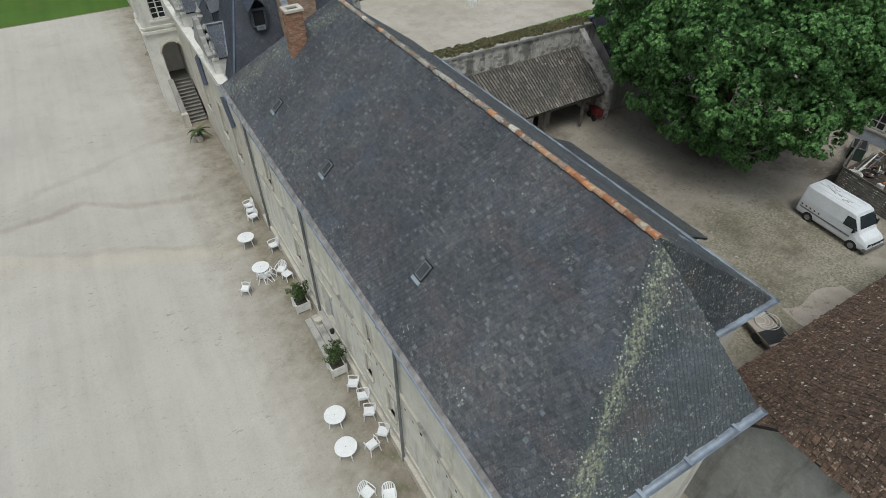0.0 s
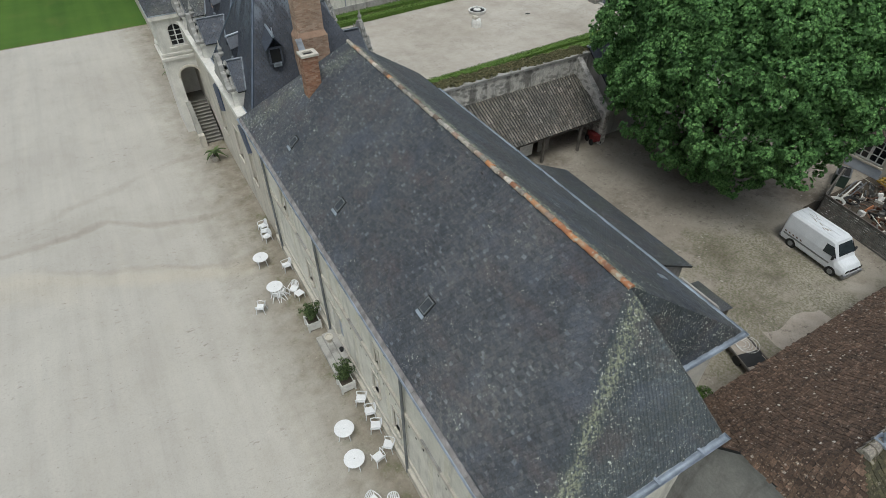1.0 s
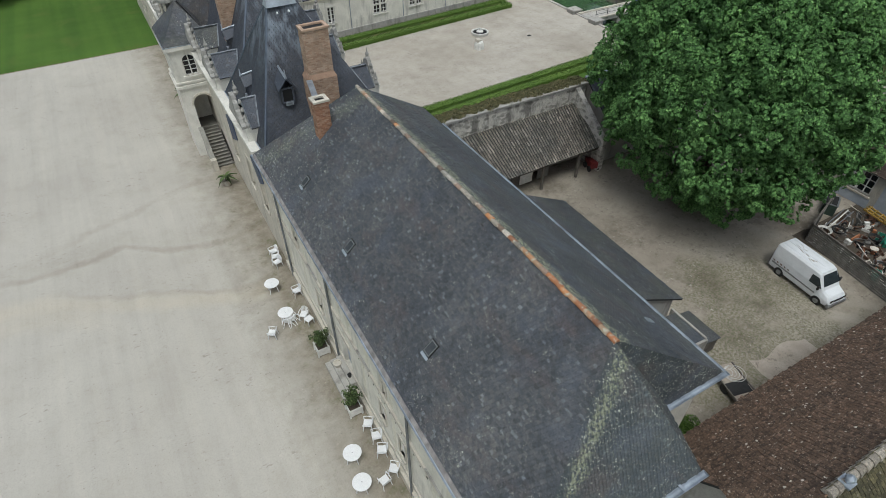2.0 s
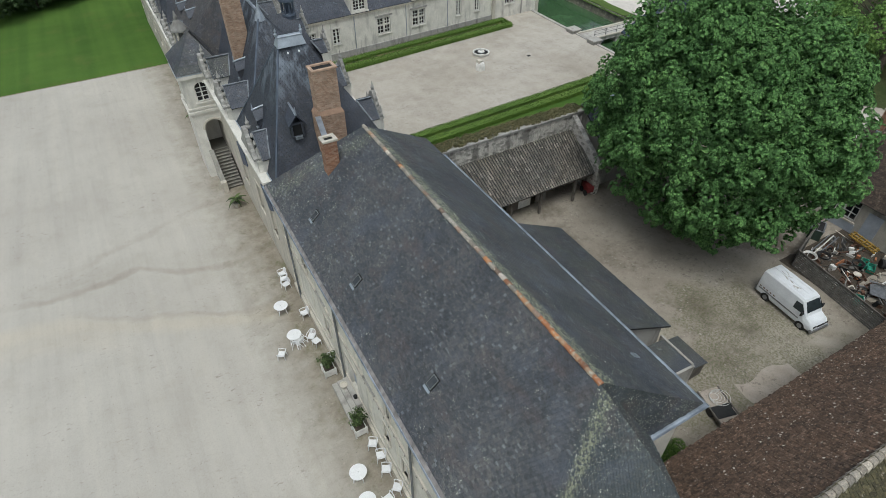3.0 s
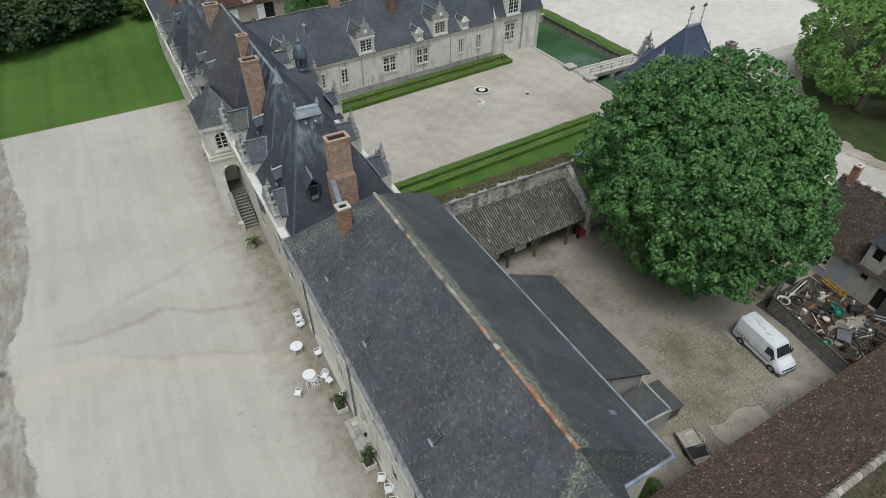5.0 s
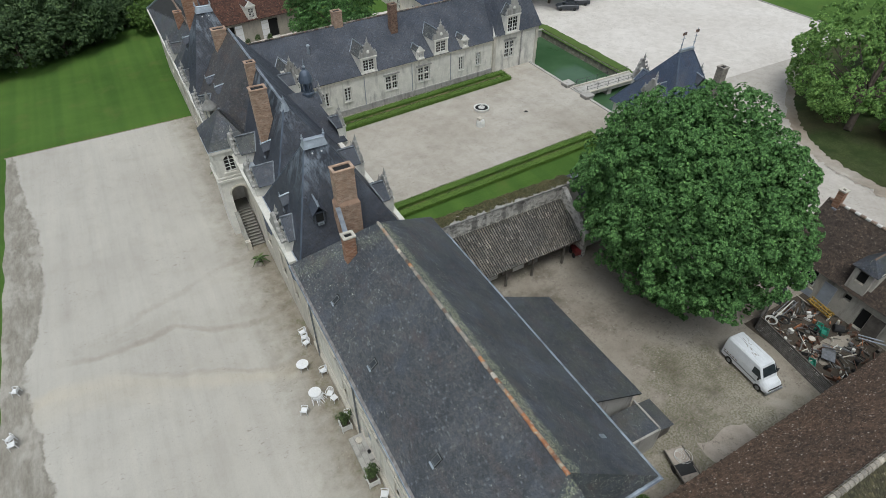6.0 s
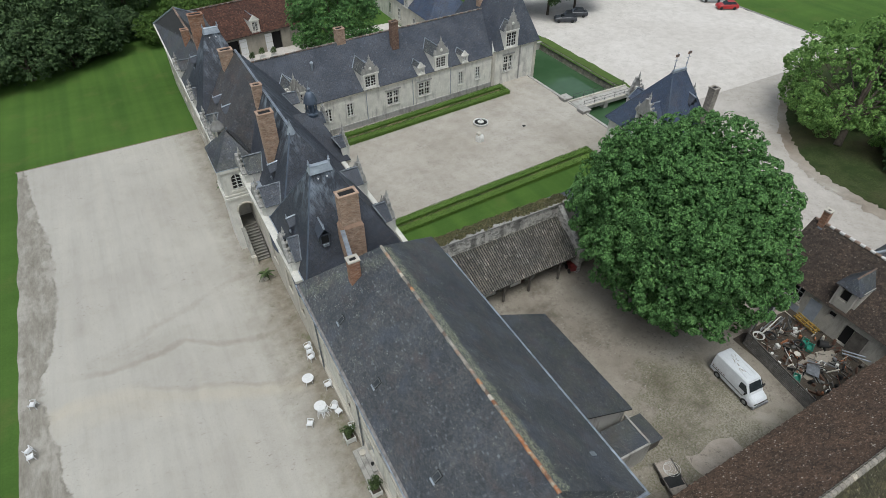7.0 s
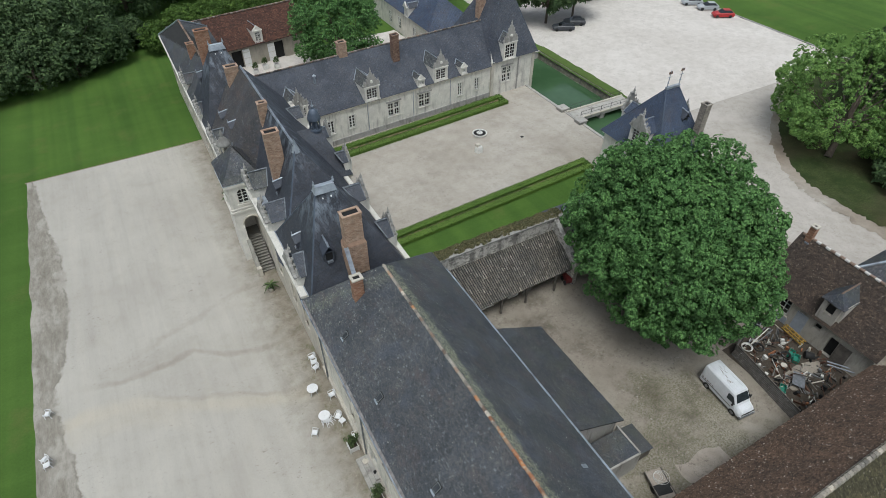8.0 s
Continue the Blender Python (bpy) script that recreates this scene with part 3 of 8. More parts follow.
M_SCRAPGREEN = simple("dark_green_paint", (0.035, 0.06, 0.045), 0.4, 2, 0.6)
M_YELLOW = simple("yellow_machine_paint", (0.35, 0.22, 0.04), 0.5, 2, 0.7)
M_RUST = simple("rusty_steel", (0.14, 0.075, 0.05), 0.5, 3, 0.9)
M_BLUEGREY = simple("blue_grey_door_paint", (0.38, 0.42, 0.48), 0.2, 1.5, 0.6)
M_BLACK = simple("black_opening", (0.012, 0.012, 0.012), 0.2, 3, 0.9)


def water_material():
    m, n, l = nodes_of("moat_water")
    f = tex(n, l, "noise", 3, 3)
    big = tex(n, l, "noise", 0.15, 3)
    c = ramp(n, l, big, [(0.4, (0.045, 0.095, 0.042)), (0.65, (0.065, 0.125, 0.060))])
    return finish(m, n, l, c, 0.08, f, 0.004)


M_WATER = water_material()
M_UNDER = simple("dark_roof_boarding", (0.03, 0.03, 0.03), 0.3, 3, 0.95)


# ---------------------------------------------------------------- geometry helpers
class G:
    """Collects vertices and faces of one mesh."""
    def __init__(self):
        self.v, self.f = [], []

    def add(self, verts, faces):
        k = len(self.v)
        self.v += [tuple(p) for p in verts]
        self.f += [tuple(i + k for i in q) for q in faces]
        return self

    def hexa(self, p):
        """Eight corners: four below, four above, in the same turn."""
        return self.add(p, [(3, 2, 1, 0), (4, 5, 6, 7), (0, 1, 5, 4), (1, 2, 6, 5), (2, 3, 7, 6), (3, 0, 4, 7)])

    def box(self, x0, y0, z0, x1, y1, z1):
        return self.hexa([(x0, y0, z0), (x1, y0, z0), (x1, y1, z0), (x0, y1, z0), (x0, y0, z1), (x1, y0, z1), (x1, y1, z1), (x0, y1, z1)])

    def tbox(self, m, x0, y0, z0, x1, y1, z1):
        """A box laid by a matrix."""
        return self.hexa([m @ Vector(p) for p in [(x0, y0, z0), (x1, y0, z0), (x1, y1, z0), (x0, y1, z0), (x0, y0, z1), (x1, y0, z1), (x1, y1, z1), (x0, y1, z1)]])

    def poly(self, pts):
        return self.add(pts, [tuple(range(len(pts)))])

    def slab(self, pts, thick):
        """A plate: a flat polygon, thickened against its normal."""
        a, b, c = (Vector(p) for p in pts[:3])
        nrm = (b - a).cross(c - a).normalized() * thick
        n = len(pts)
        low = [Vector(p) - nrm for p in pts]
        return self.add(list(pts) + low, [tuple(range(n)), tuple(range(2 * n - 1, n - 1, -1))] + [(i, i + n, (i + 1) % n + n, (i + 1) % n) for i in range(n)])

    def rod(self, p0, p1, r0, r1=None, n=8, caps=True):
        p0, p1 = Vector(p0), Vector(p1)
        r1 = r0 if r1 is None else r1
        d = (p1 - p0).normalized()
        a = d.orthogonal().normalized()
        b = d.cross(a)
        ring = lambda p, r: [p + a * (r * math.cos(t)) + b * (r * math.sin(t)) for t in (2 * math.pi * i / n for i in range(n))]
        fs = [(i, (i + 1) % n, (i + 1) % n + n, i + n) for i in range(n)]
        if caps:
            fs += [tuple(range(n - 1, -1, -1)), tuple(range(n, 2 * n))]
        return self.add(ring(p0, r0) + ring(p1, r1), fs)

    def path(self, pts, r, n=6):
        for a, b in zip(pts, pts[1:]):
            self.rod(a, b, r, r, n)
        return self

    def lathe(self, c, prof, n=16):
        """Radius and height pairs turned about the upright through c."""
        vs = [(c[0] + r * math.cos(2 * math.pi * i / n), c[1] + r * math.sin(2 * math.pi * i / n), c[2] + z) for r, z in prof for i in range(n)]
        fs = [(k * n + i, k * n + (i + 1) % n, (k + 1) * n + (i + 1) % n, (k + 1) * n + i) for k in range(len(prof) - 1) for i in range(n)]
        fs += [tuple(range(n - 1, -1, -1)), tuple(range((len(prof) - 1) * n, len(prof) * n))]
        return self.add(vs, fs)

    def mesh(self, name, mat, smooth=False, fix=True):
        me = bpy.data.meshes.new(name)
        me.from_pydata(self.v, [], self.f)
        if fix:
            bm = bmesh.new()
            bm.from_mesh(me)
            bmesh.ops.recalc_face_normals(bm, faces=bm.faces)
            bm.to_mesh(me)
            bm.free()
        if mat:
            me.materials.append(mat)
        if smooth:
            me.shade_smooth()
        return me


def own_inverse(parent):
    """What keeps a child where its mesh is drawn: parts have no pose of their own."""
    return parent.matrix_basis.inverted() if parent.parent is None else Matrix()


def part(name, g, mat, parent, label="", smooth=False, fix=True, kind=""):
    """Links the geometry as one mesh object under a thing or a part."""
    ob = new(name, g.mesh(name, mat, smooth, fix))
    if parent:
        ob.parent = parent
        ob.matrix_parent_inverse = own_inverse(parent)
    return tagged(ob, label, kind=kind)


def thing(name, at, label, category, group="", kind=""):
    ob = new(name)
    ob.location = at
    ob.empty_display_size = 0.3
    return tagged(ob, label, category, group, kind)


def setting(name, g, mat, label="", category=""):
    ob = new(name, g.mesh(name, mat))
    return tagged(ob, label, category, kind="structure")


class Wall:
    """An upright plane: u along it, d out of it, z up."""
    def __init__(self, o, u, n):
        self.o, self.u, self.n = Vector(o), Vector(u), Vector(n)

    def at(self, u, d, z):
        return self.o + self.u * u + self.n * d + Vector((0, 0, z))

    def box(self, g, u0, u1, d0, d1, z0, z1):
        return g.hexa([self.at(*p) for p in [(u0, d0, z0), (u1, d0, z0), (u1, d1, z0), (u0, d1, z0), (u0, d0, z1), (u1, d0, z1), (u1, d1, z1), (u0, d1, z1)]])

    def panel(self, g, u0, u1, z0, z1, thick, holes):
        """A wall with openings that go through it, as one connected mesh. Holes: (u0, u1, z0, z1)."""
        us = sorted({u0, u1, *(h[0] for h in holes), *(h[1] for h in holes)})
        zs = sorted({z0, z1, *(h[2] for h in holes), *(h[3] for h in holes)})
        nu, nz, k = len(us), len(zs), len(g.v)
        for d in (0, -thick):
            g.v += [tuple(self.at(u, d, z)) for u in us for z in zs]
        def solid(i, j):
            if not (0 <= i < nu - 1 and 0 <= j < nz - 1):
                return False
            u, z = (us[i] + us[i + 1]) / 2, (zs[j] + zs[j + 1]) / 2
            return not any(a < u < b and c < z < d for a, b, c, d in holes)
        at = lambda i, j, s: k + s * nu * nz + i * nz + j
        for i in range(nu - 1):
            for j in range(nz - 1):
                if not solid(i, j):
                    continue
                for s in (0, 1):
                    g.f.append((at(i, j, s), at(i + 1, j, s), at(i + 1, j + 1, s), at(i, j + 1, s)))
                for di, dj, e in ((-1, 0, ((i, j), (i, j + 1))), (1, 0, ((i + 1, j), (i + 1, j + 1))), (0, -1, ((i, j), (i + 1, j))), (0, 1, ((i, j + 1), (i + 1, j + 1)))):
                    if not solid(i + di, j + dj):
                        (p, q), (r, t) = e
                        g.f.append((at(p, q, 0), at(r, t, 0), at(r, t, 1), at(p, q, 1)))
        return g


def window(parent, w, u0, u1, z0, z1, cols=2, rows=4, deep=0.15, mat=None, surround=0.0, sill=True, smat=None):
    """A casement window in a wall's opening: frame with bars, panes, stone surround."""
    t = 0.13
    back = Wall(w.at(0, -deep, 0), w.u, w.n)
    win = part("window", back.panel(G(), u0, u1, z0, z1, 0.05, [(u0 + t, u1 - t, z0 + t, z1 - t)]), mat or M_WOODWHITE, parent)
    for i in range(1, cols):
        c = u0 + (u1 - u0) * i / cols
        k = 0.10 if i * 2 == cols else 0.04
        part("glazing_bar", w.box(G(), c - k, c + k, -deep - 0.045, -deep + 0.005, z0 + t, z1 - t), mat or M_WOODWHITE, win)
    for i in range(1, rows):
        c = z0 + (z1 - z0) * i / rows
        part("glazing_bar", w.box(G(), u0 + t, u1 - t, -deep - 0.042, -deep + 0.002, c - 0.034, c + 0.034), mat or M_WOODWHITE, win)
    part("pane", w.box(G(), u0 + t, u1 - t, -deep - 0.03, -deep - 0.02, z0 + t, z1 - t), M_GLASS, win, "dark window glass")
    if surround:
        s = G()
        k = surround
        w.box(s, u0 - k, u0, -0.02, 0.04, z0, z1 + k)
        w.box(s, u1, u1 + k, -0.02, 0.04, z0, z1 + k)
        w.box(s, u0, u1, -0.02, 0.045, z1, z1 + k)
        part("surround", s, smat or M_STONE, win)
    if sill:
        part("sill", w.box(G(), u0 - 0.12, u1 + 0.12, -0.1, 0.12, z0 - 0.14, z0), smat or M_STONE, win)
    return win


def lay(poly, eave_a, eave_b, width, gauge, lift, rng, gap=0.004, jitter=0.014):
    """Slates or tiles over a flat polygon, in courses above the line from eave_a to eave_b. Returns arrays of eight corners each."""
    a, b = np.array(eave_a, float), np.array(eave_b, float)
    u = (b - a) / np.linalg.norm(b - a)
    pts = np.array(poly, float)
    nrm = np.cross(pts[1] - pts[0], pts[2] - pts[0])
    nrm /= np.linalg.norm(nrm)
    if nrm[2] < 0:
        nrm = -nrm
    v = np.cross(nrm, u)
    if v[2] < 0:
        v = -v
    q = np.stack([(pts - a) @ u, (pts - a) @ v], 1)
    out = []
    rows = int(np.ceil(q[:, 1].max() / gauge))
    for r in range(rows):
        s = r * gauge
        mid = min(s + gauge * 0.5, q[:, 1].max() - 1e-3)
        xs = []
        for (x0, y0), (x1, y1) in zip(q, np.roll(q, -1, 0)):
            if (y0 <= mid) != (y1 <= mid):
                xs.append(x0 + (x1 - x0) * (mid - y0) / (y1 - y0))
        if len(xs) < 2:
            continue
        lo, hi = min(xs), max(xs)
        n = max(1, int(round((hi - lo) / width)))
        if hi - lo < 0.05:
            continue
        cuts = lo + (np.arange(n + 1) + (0.0 if r % 2 else 0.5)) * width
        cuts = np.clip(cuts + rng.normal(0, width * 0.03, n + 1), lo, hi)
        cuts[0] = lo
        cuts = np.append(cuts, hi)
        for c0, c1 in zip(cuts, cuts[1:]):
            if c1 - c0 < 0.03:
                continue
            dv, dz = rng.normal(0, jitter), abs(rng.normal(0, lift * 0.6))
            g = gap
            p = []
            for (uu, vv, hh) in ((c0 + g, s + dv, 0), (c1 - g, s + dv, 0), (c1 - g, s + gauge * 1.25, 0), (c0 + g, s + gauge * 1.25, 0),
                                 (c0 + g, s + dv, lift + dz), (c1 - g, s + dv, lift + dz), (c1 - g, s + gauge * 1.25, 0.004), (c0 + g, s + gauge * 1.25, 0.004)):
                p.append(a + u * uu + v * vv + nrm * hh)
            out.append(p)
    return np.array(out), u, v, nrm


SLATE_FACES = [(4, 5, 6, 7), (0, 1, 5, 4), (0, 4, 7, 3), (1, 2, 6, 5)]


def cover(name, arr, mat, parent, label="", kind="stuff"):
    k = len(arr)
    f = (np.arange(k)[:, None, None] * 8 + np.array(SLATE_FACES)[None]).reshape(-1, 4)
    me = bpy.data.meshes.new(name)
    me.from_pydata(arr.reshape(-1, 3).tolist(), [], f.tolist())
    me.materials.append(mat)
    ob = new(name, me)
    ob.parent = parent
    ob.matrix_parent_inverse = own_inverse(parent)
    return tagged(ob, label, kind=kind)


def roof_face(parent, poly, eave_a, eave_b, mat, rng, width=0.17, gauge=0.10, lift=0.013, name="slope", pieces="slating", under=None, single=None, one="slate", jitter=0.014):
    """A roof slope: a boarded plate with its courses of slates or tiles on it. single: picks a stretch whose pieces are objects of their own."""
    a, b, c = (Vector(p) for p in poly[:3])
    if (b - a).cross(c - a).z < 0:
        poly = poly[::-1]
    ob = part(name, G().slab(poly, 0.10), under or M_UNDER, parent)
    arr, u, v, nrm = lay(poly, eave_a, eave_b, width, gauge, lift, rng, gap=0.045 * width, jitter=jitter)
    if single:
        mid = arr.mean(1)
        wide = np.linalg.norm(arr[:, 1] - arr[:, 0], axis=1)
        pick = np.array([single(*q) for q in mid]) & (np.abs(wide - width * 0.91) < width * 0.12)
        w, h = width * 0.91, gauge * 1.25
        box = np.array([(-w / 2, 0, 0), (w / 2, 0, 0), (w / 2, h, 0), (-w / 2, h, 0), (-w / 2, 0, lift * 1.3), (w / 2, 0, lift * 1.3), (w / 2, h, 0.004), (-w / 2, h, 0.004)])
        me = bpy.data.meshes.new(one)
        me.from_pydata(box.tolist(), [], SLATE_FACES)
        me.materials.append(mat)
        for q in arr[pick]:
            o = (q[0] + q[1]) / 2
            sl = new(one, me)
            sl.parent = ob
            sl.matrix_basis = Matrix((( u[0], v[0], nrm[0], o[0]), (u[1], v[1], nrm[1], o[1]), (u[2], v[2], nrm[2], o[2]), (0, 0, 0, 1)))
        arr = arr[~pick]
    cover(pieces, arr, mat, ob)
    return ob


# ---------------------------------------------------------------- ground
YARD = 1.7


def level(x):
    """The garden lies lower than the yard and the court; the step is under the houses."""
    t = min(1, max(0, (x - 6.0) / 3.0))
    return YARD * t


def ground_sheet():
    xs = [-1500, -400, -120, -60, -19, 5, 6, 7.5, 9, 20, 52.5, 62, 80, 110, 200, 500, 1500]
    ys = [-1500, -400, -100, -30, 0, 30, 45, 54, 56.6, 76, 100, 130, 200, 500, 1500]
    g = G()
    idx = {}
    for i, x in enumerate(xs):
        for j, y in enumerate(ys):
            idx[i, j] = len(g.v)
            g.v.append((x, y, level(x) - 0.02))
    for i in range(len(xs) - 1):
        for j in range(len(ys) - 1):
            if xs[i] == 52.5 and ys[j] in (45, 54, 56.6):
                continue
            g.f.append((idx[i, j], idx[i + 1, j], idx[i + 1, j + 1], idx[i, j + 1]))
    return setting("ground", g, M_LAWN, "wide mown green lawn round the manor", "lawn")


def uneven_sheet(x0, x1, y0, y1, z, step, seed, ragged=0.4, amp=0.02, skew=0.0):
    """A sheet with a slightly uneven face and a ragged rim."""
    nx, ny = max(2, int((x1 - x0) / step)), max(2, int((y1 - y0) / step))
    g = G()
    for j in range(ny + 1):
        for i in range(nx + 1):
            x, y = x0 + (x1 - x0) * i / nx, y0 + (y1 - y0) * j / ny
            if i in (0, nx):
                x += ragged * noise.noise((y * 0.35, seed, 0))
            if j in (0, ny):
                y += ragged * noise.noise((x * 0.35, seed, 5))
            y += skew * (x - x1) * (y - y0) / (y1 - y0)
            g.v.append((x, y, z + amp * noise.noise((x * 0.4, y * 0.4, seed))))
    for j in range(ny):
        for i in range(nx):
            a = j * (nx + 1) + i
            g.f.append((a, a + 1, a + nx + 2, a + nx + 1))
    return g


ground_sheet()
setting("gravel_terrace", uneven_sheet(-18.5, 5.2, -40, 77.6, 0.03, 0.8, 1, 0.25), M_GRAVEL, "pale trodden gravel terrace before the manor", "gravel")
setting("court", uneven_sheet(14.0, 52.4, 32.5, 66.5, YARD + 0.03, 1.0, 3, 0.0), M_COURT, "pale sandy gravel court inside the manor", "gravel")
setting("court_lawn", uneven_sheet(15.0, 46.0, 31.6, 42.9, YARD + 0.06, 1.0, 4, 0.1, 0.02, 0.06), M_LAWN, "strip of lawn beside the box hedge", "lawn")
setting("yard", uneven_sheet(9.0, 57.0, -14, 31.5, YARD + 0.03, 1.0, 5, 0.0), M_YARD, "trodden earth yard with damp and grassy patches", "yard")
setting("car_park", uneven_sheet(64.2, 107.5, 47, 140, YARD + 0.03, 2.0, 6, 0.8, 0.02), M_CARPARK, "wide pale gravel car park", "gravel")
setting("car_park_lane", uneven_sheet(56.0, 68.2, -8, 47.2, YARD + 0.07, 1.0, 8, 0.9, 0.02), M_LANE, "pale gravel lane beside the farm buildings", "gravel")


def lane_corner():
    g = G()
    n = 40
    for i in range(n + 1):
        y = 23.5 + 24 * i / n
        g.v += [(65.5, y, YARD + 0.095), (68.0 + 0.045 * (y - 23.5) ** 2 + 1.0 * noise.noise((y * 0.5, 3, 1)), y, YARD + 0.095)]
    g.f = [(2 * i, 2 * i + 1, 2 * i + 3, 2 * i + 2) for i in range(n)]
    return setting("lane_mouth", g, M_LANE, "gravel lane widening towards the car park", "gravel")


lane_corner()


def lane_verge(offsets, lift, mat, label, category, seed):
    """A ribbon along the lane's curved edge; its outer rim is ragged."""
    g = G()
    n = 300
    for i in range(n + 1):
        y = -6 + 54 * i / n
        e = 68.0 + 0.045 * max(0.0, y - 23.5) ** 2
        for k, d in enumerate(offsets):
            g.v.append((e + d + (0.5 + 0.12 * abs(d)) * noise.noise((y * 0.8, k, seed)) + 0.5 * noise.noise((y * 2.3, k, seed)), y, YARD + lift - 0.012 * k))
    m = len(offsets)
    g.f = [(m * i + k, m * i + k + 1, m * i + m + k + 1, m * i + m + k) for i in range(n) for k in range(m - 1)]
    return setting("lane_verge", g, mat, label, category)


lane_verge((-2.6, -1.2, 0.6), 0.118, M_FRINGE, "bare brown earth at the lane's edge", "earth", 7)
lane_verge((-0.7, 3.0, 8.0, 16.0), 0.125, M_SHADEGRASS, "rough grass under the trees by the lane, shade in its colour", "grass", 5)
setting("path", uneven_sheet(6.5, 15.0, -9, 3.5, YARD + 0.055, 0.6, 10, 0.3), M_CONCRETE, "very dark mossy concrete path beside the barn", "path")
setting("pale_patch", uneven_sheet(25.4, 29.6, 6.2, 7.8, YARD + 0.05, 0.25, 11, 1.3, 0.015), M_CONC_PALE, "bare pale concrete patch in the yard", "concrete")

setting("lawn_edge", G().box(-18.7, 77.5, -0.05, 4.9, 77.68, 0.05), M_DIRT, "earthy cut edge between lawn and gravel", "edging")

# ---------------------------------------------------------------- the long house with the slate roof
RID, EAV = 14.5, 9.5
W_X, E_X = 4.45, 16.35
S_Y, S2_Y, N_Y = 3.2, 5.7, 31.1
AP_S, AP_N = (10.0, 6.5, RID), (10.0, 26.65, RID)


def long_house():
    h = thing("house", (10, 17, 0), "long stone manor wing with a mossy slate roof", "house")
    w = Wall((5.0, 0, 0), (0, 1, 0), (-1, 0, 0))
    g = G()
    holes = [(18.9, 20.3, 0.9, 3.6), (9.9, 10.15, 4.2, 4.9), (12.2, 12.75, 2.3, 3.7), (14.35, 14.95, 2.6, 3.9), (7.2, 7.8, 2.6, 3.9), (14.0, 14.35, 5.3, 6.4), (26.2, 27.0, 5.6, 7.4), (23.2, 23.9, 2.4, 3.8)]
    w.panel(g, 3.6, 31.0, -0.3, EAV - 0.25, 0.6, holes)
    part("wall", g, M_PLASTER, h, "pale stained render over stone")
    s = Wall((5.0, 3.6, 0), (1, 0, 0), (0, -1, 0))
    part("wall", s.panel(G(), 0, 7.0, -0.3, EAV - 0.25, 0.6, []), M_PLASTER, h)
    s2 = Wall((12.0, 6.1, 0), (1, 0, 0), (0, -1, 0))
    part("wall", s2.panel(G(), 0, 4.0, 0.5, EAV - 0.25, 0.6, []), M_PLASTER, h)
    part("wall", Wall((12.0, 3.6, 0), (0, 1, 0), (1, 0, 0)).panel(G(), 0.6, 2.5, 0.5, EAV - 0.25, 0.6, []), M_PLASTER, h)
    part("wall", Wall((16.0, 0, 0), (0, 1, 0), (1, 0, 0)).panel(G(), 6.7, 31.0, 1.0, EAV - 0.25, 0.6, []), M_PLASTER, h)
    part("string_course", w.box(G(), 3.6, 31.0, 0, 0.10, 5.0, 5.22), M_STONE, h, "weathered stone string course")
    part("string_course", w.box(G(), 3.6, 31.0, 0, 0.07, 1.15, 1.32), M_STONE, h)
    part("cornice", w.box(G(), 3.6, 31.0, 0, 0.22, EAV - 0.5, EAV - 0.26), M_STONE, h, "pale stone cornice under the gutter")
    rng = np.random.default_rng(1)
    west = [(W_X, S_Y, EAV), AP_S, AP_N, (W_X, N_Y, EAV)]
    roof_face(h, west, (W_X, S_Y, EAV), (W_X, N_Y, EAV), M_SLATE, rng, single=lambda x, y, z: 5.0 < x < 7.2 and 7.0 < y < 8.4)
    roof_face(h, [(W_X, S_Y, EAV), (12.3, S_Y, EAV), AP_S], (W_X, S_Y, EAV), (12.3, S_Y, EAV), M_SLATE_HIP, rng, 0.14, 0.088, 0.022)
    roof_face(h, [(12.3, S_Y, EAV), (13.2, S2_Y, EAV), AP_S], (12.3, S_Y, EAV), (13.2, S2_Y, EAV), M_SLATE_FACET, rng, 0.14, 0.088, 0.022)
    roof_face(h, [(12.9, S2_Y, EAV), (E_X, S2_Y, EAV), AP_S], (12.9, S2_Y, EAV), (E_X, S2_Y, EAV), M_SLATE_FACET, rng, 0.14, 0.088, 0.022)
    roof_face(h, [(E_X, S2_Y, EAV), (E_X, 28.6, EAV), AP_N, AP_S], (E_X, S2_Y, EAV), (E_X, 28.6, EAV), M_SLATE_RIDGE, rng, 0.14, 0.088, 0.022)
    roof_face(h, [(W_X, N_Y, EAV), (E_X, N_Y, EAV), AP_N], (W_X, N_Y, EAV), (E_X, N_Y, EAV), M_SLATE_CH, rng, 0.14, 0.088, 0.022)
    roof_face(h, [(E_X, 28.6, EAV), (E_X, N_Y, EAV), AP_N], (E_X, 28.6, EAV), (E_X, N_Y, EAV), M_SLATE_EAST, rng, 0.14, 0.088, 0.022)
    # half-round ridge tiles: orange near the hip, lichened and grey further on
    y, k = AP_S[1] - 0.1, 0
    while y < AP_N[1]:
        g = G()
        n = 7
        r0, r1 = 0.105 + 0.012 * random.random(), 0.086
        jx, jz = random.uniform(-0.018, 0.018), random.uniform(-0.015, 0.015)
        vs, fs = [], []
        for a, (yy, r) in enumerate(((y, r0), (y + 0.43, r1))):
            for i in range(n):
                t = math.pi * i / (n - 1)
                vs.append((10 + jx + r * 1.1 * math.cos(t), yy, RID - 0.01 + jz + r * math.sin(t)))
        fs = [(i, i + 1, i + 1 + n, i + n) for i in range(n - 1)] + [tuple(range(n)), tuple(range(2 * n - 1, n - 1, -1))]
        g.add(vs, fs)
        orange = random.random() < (0.92 if y < 9.5 else 0.6 if y < 12.5 else 0.15 if y < 15 else 0.03 if y < 20.5 else 0.25 if y < 23.5 else 0.05)
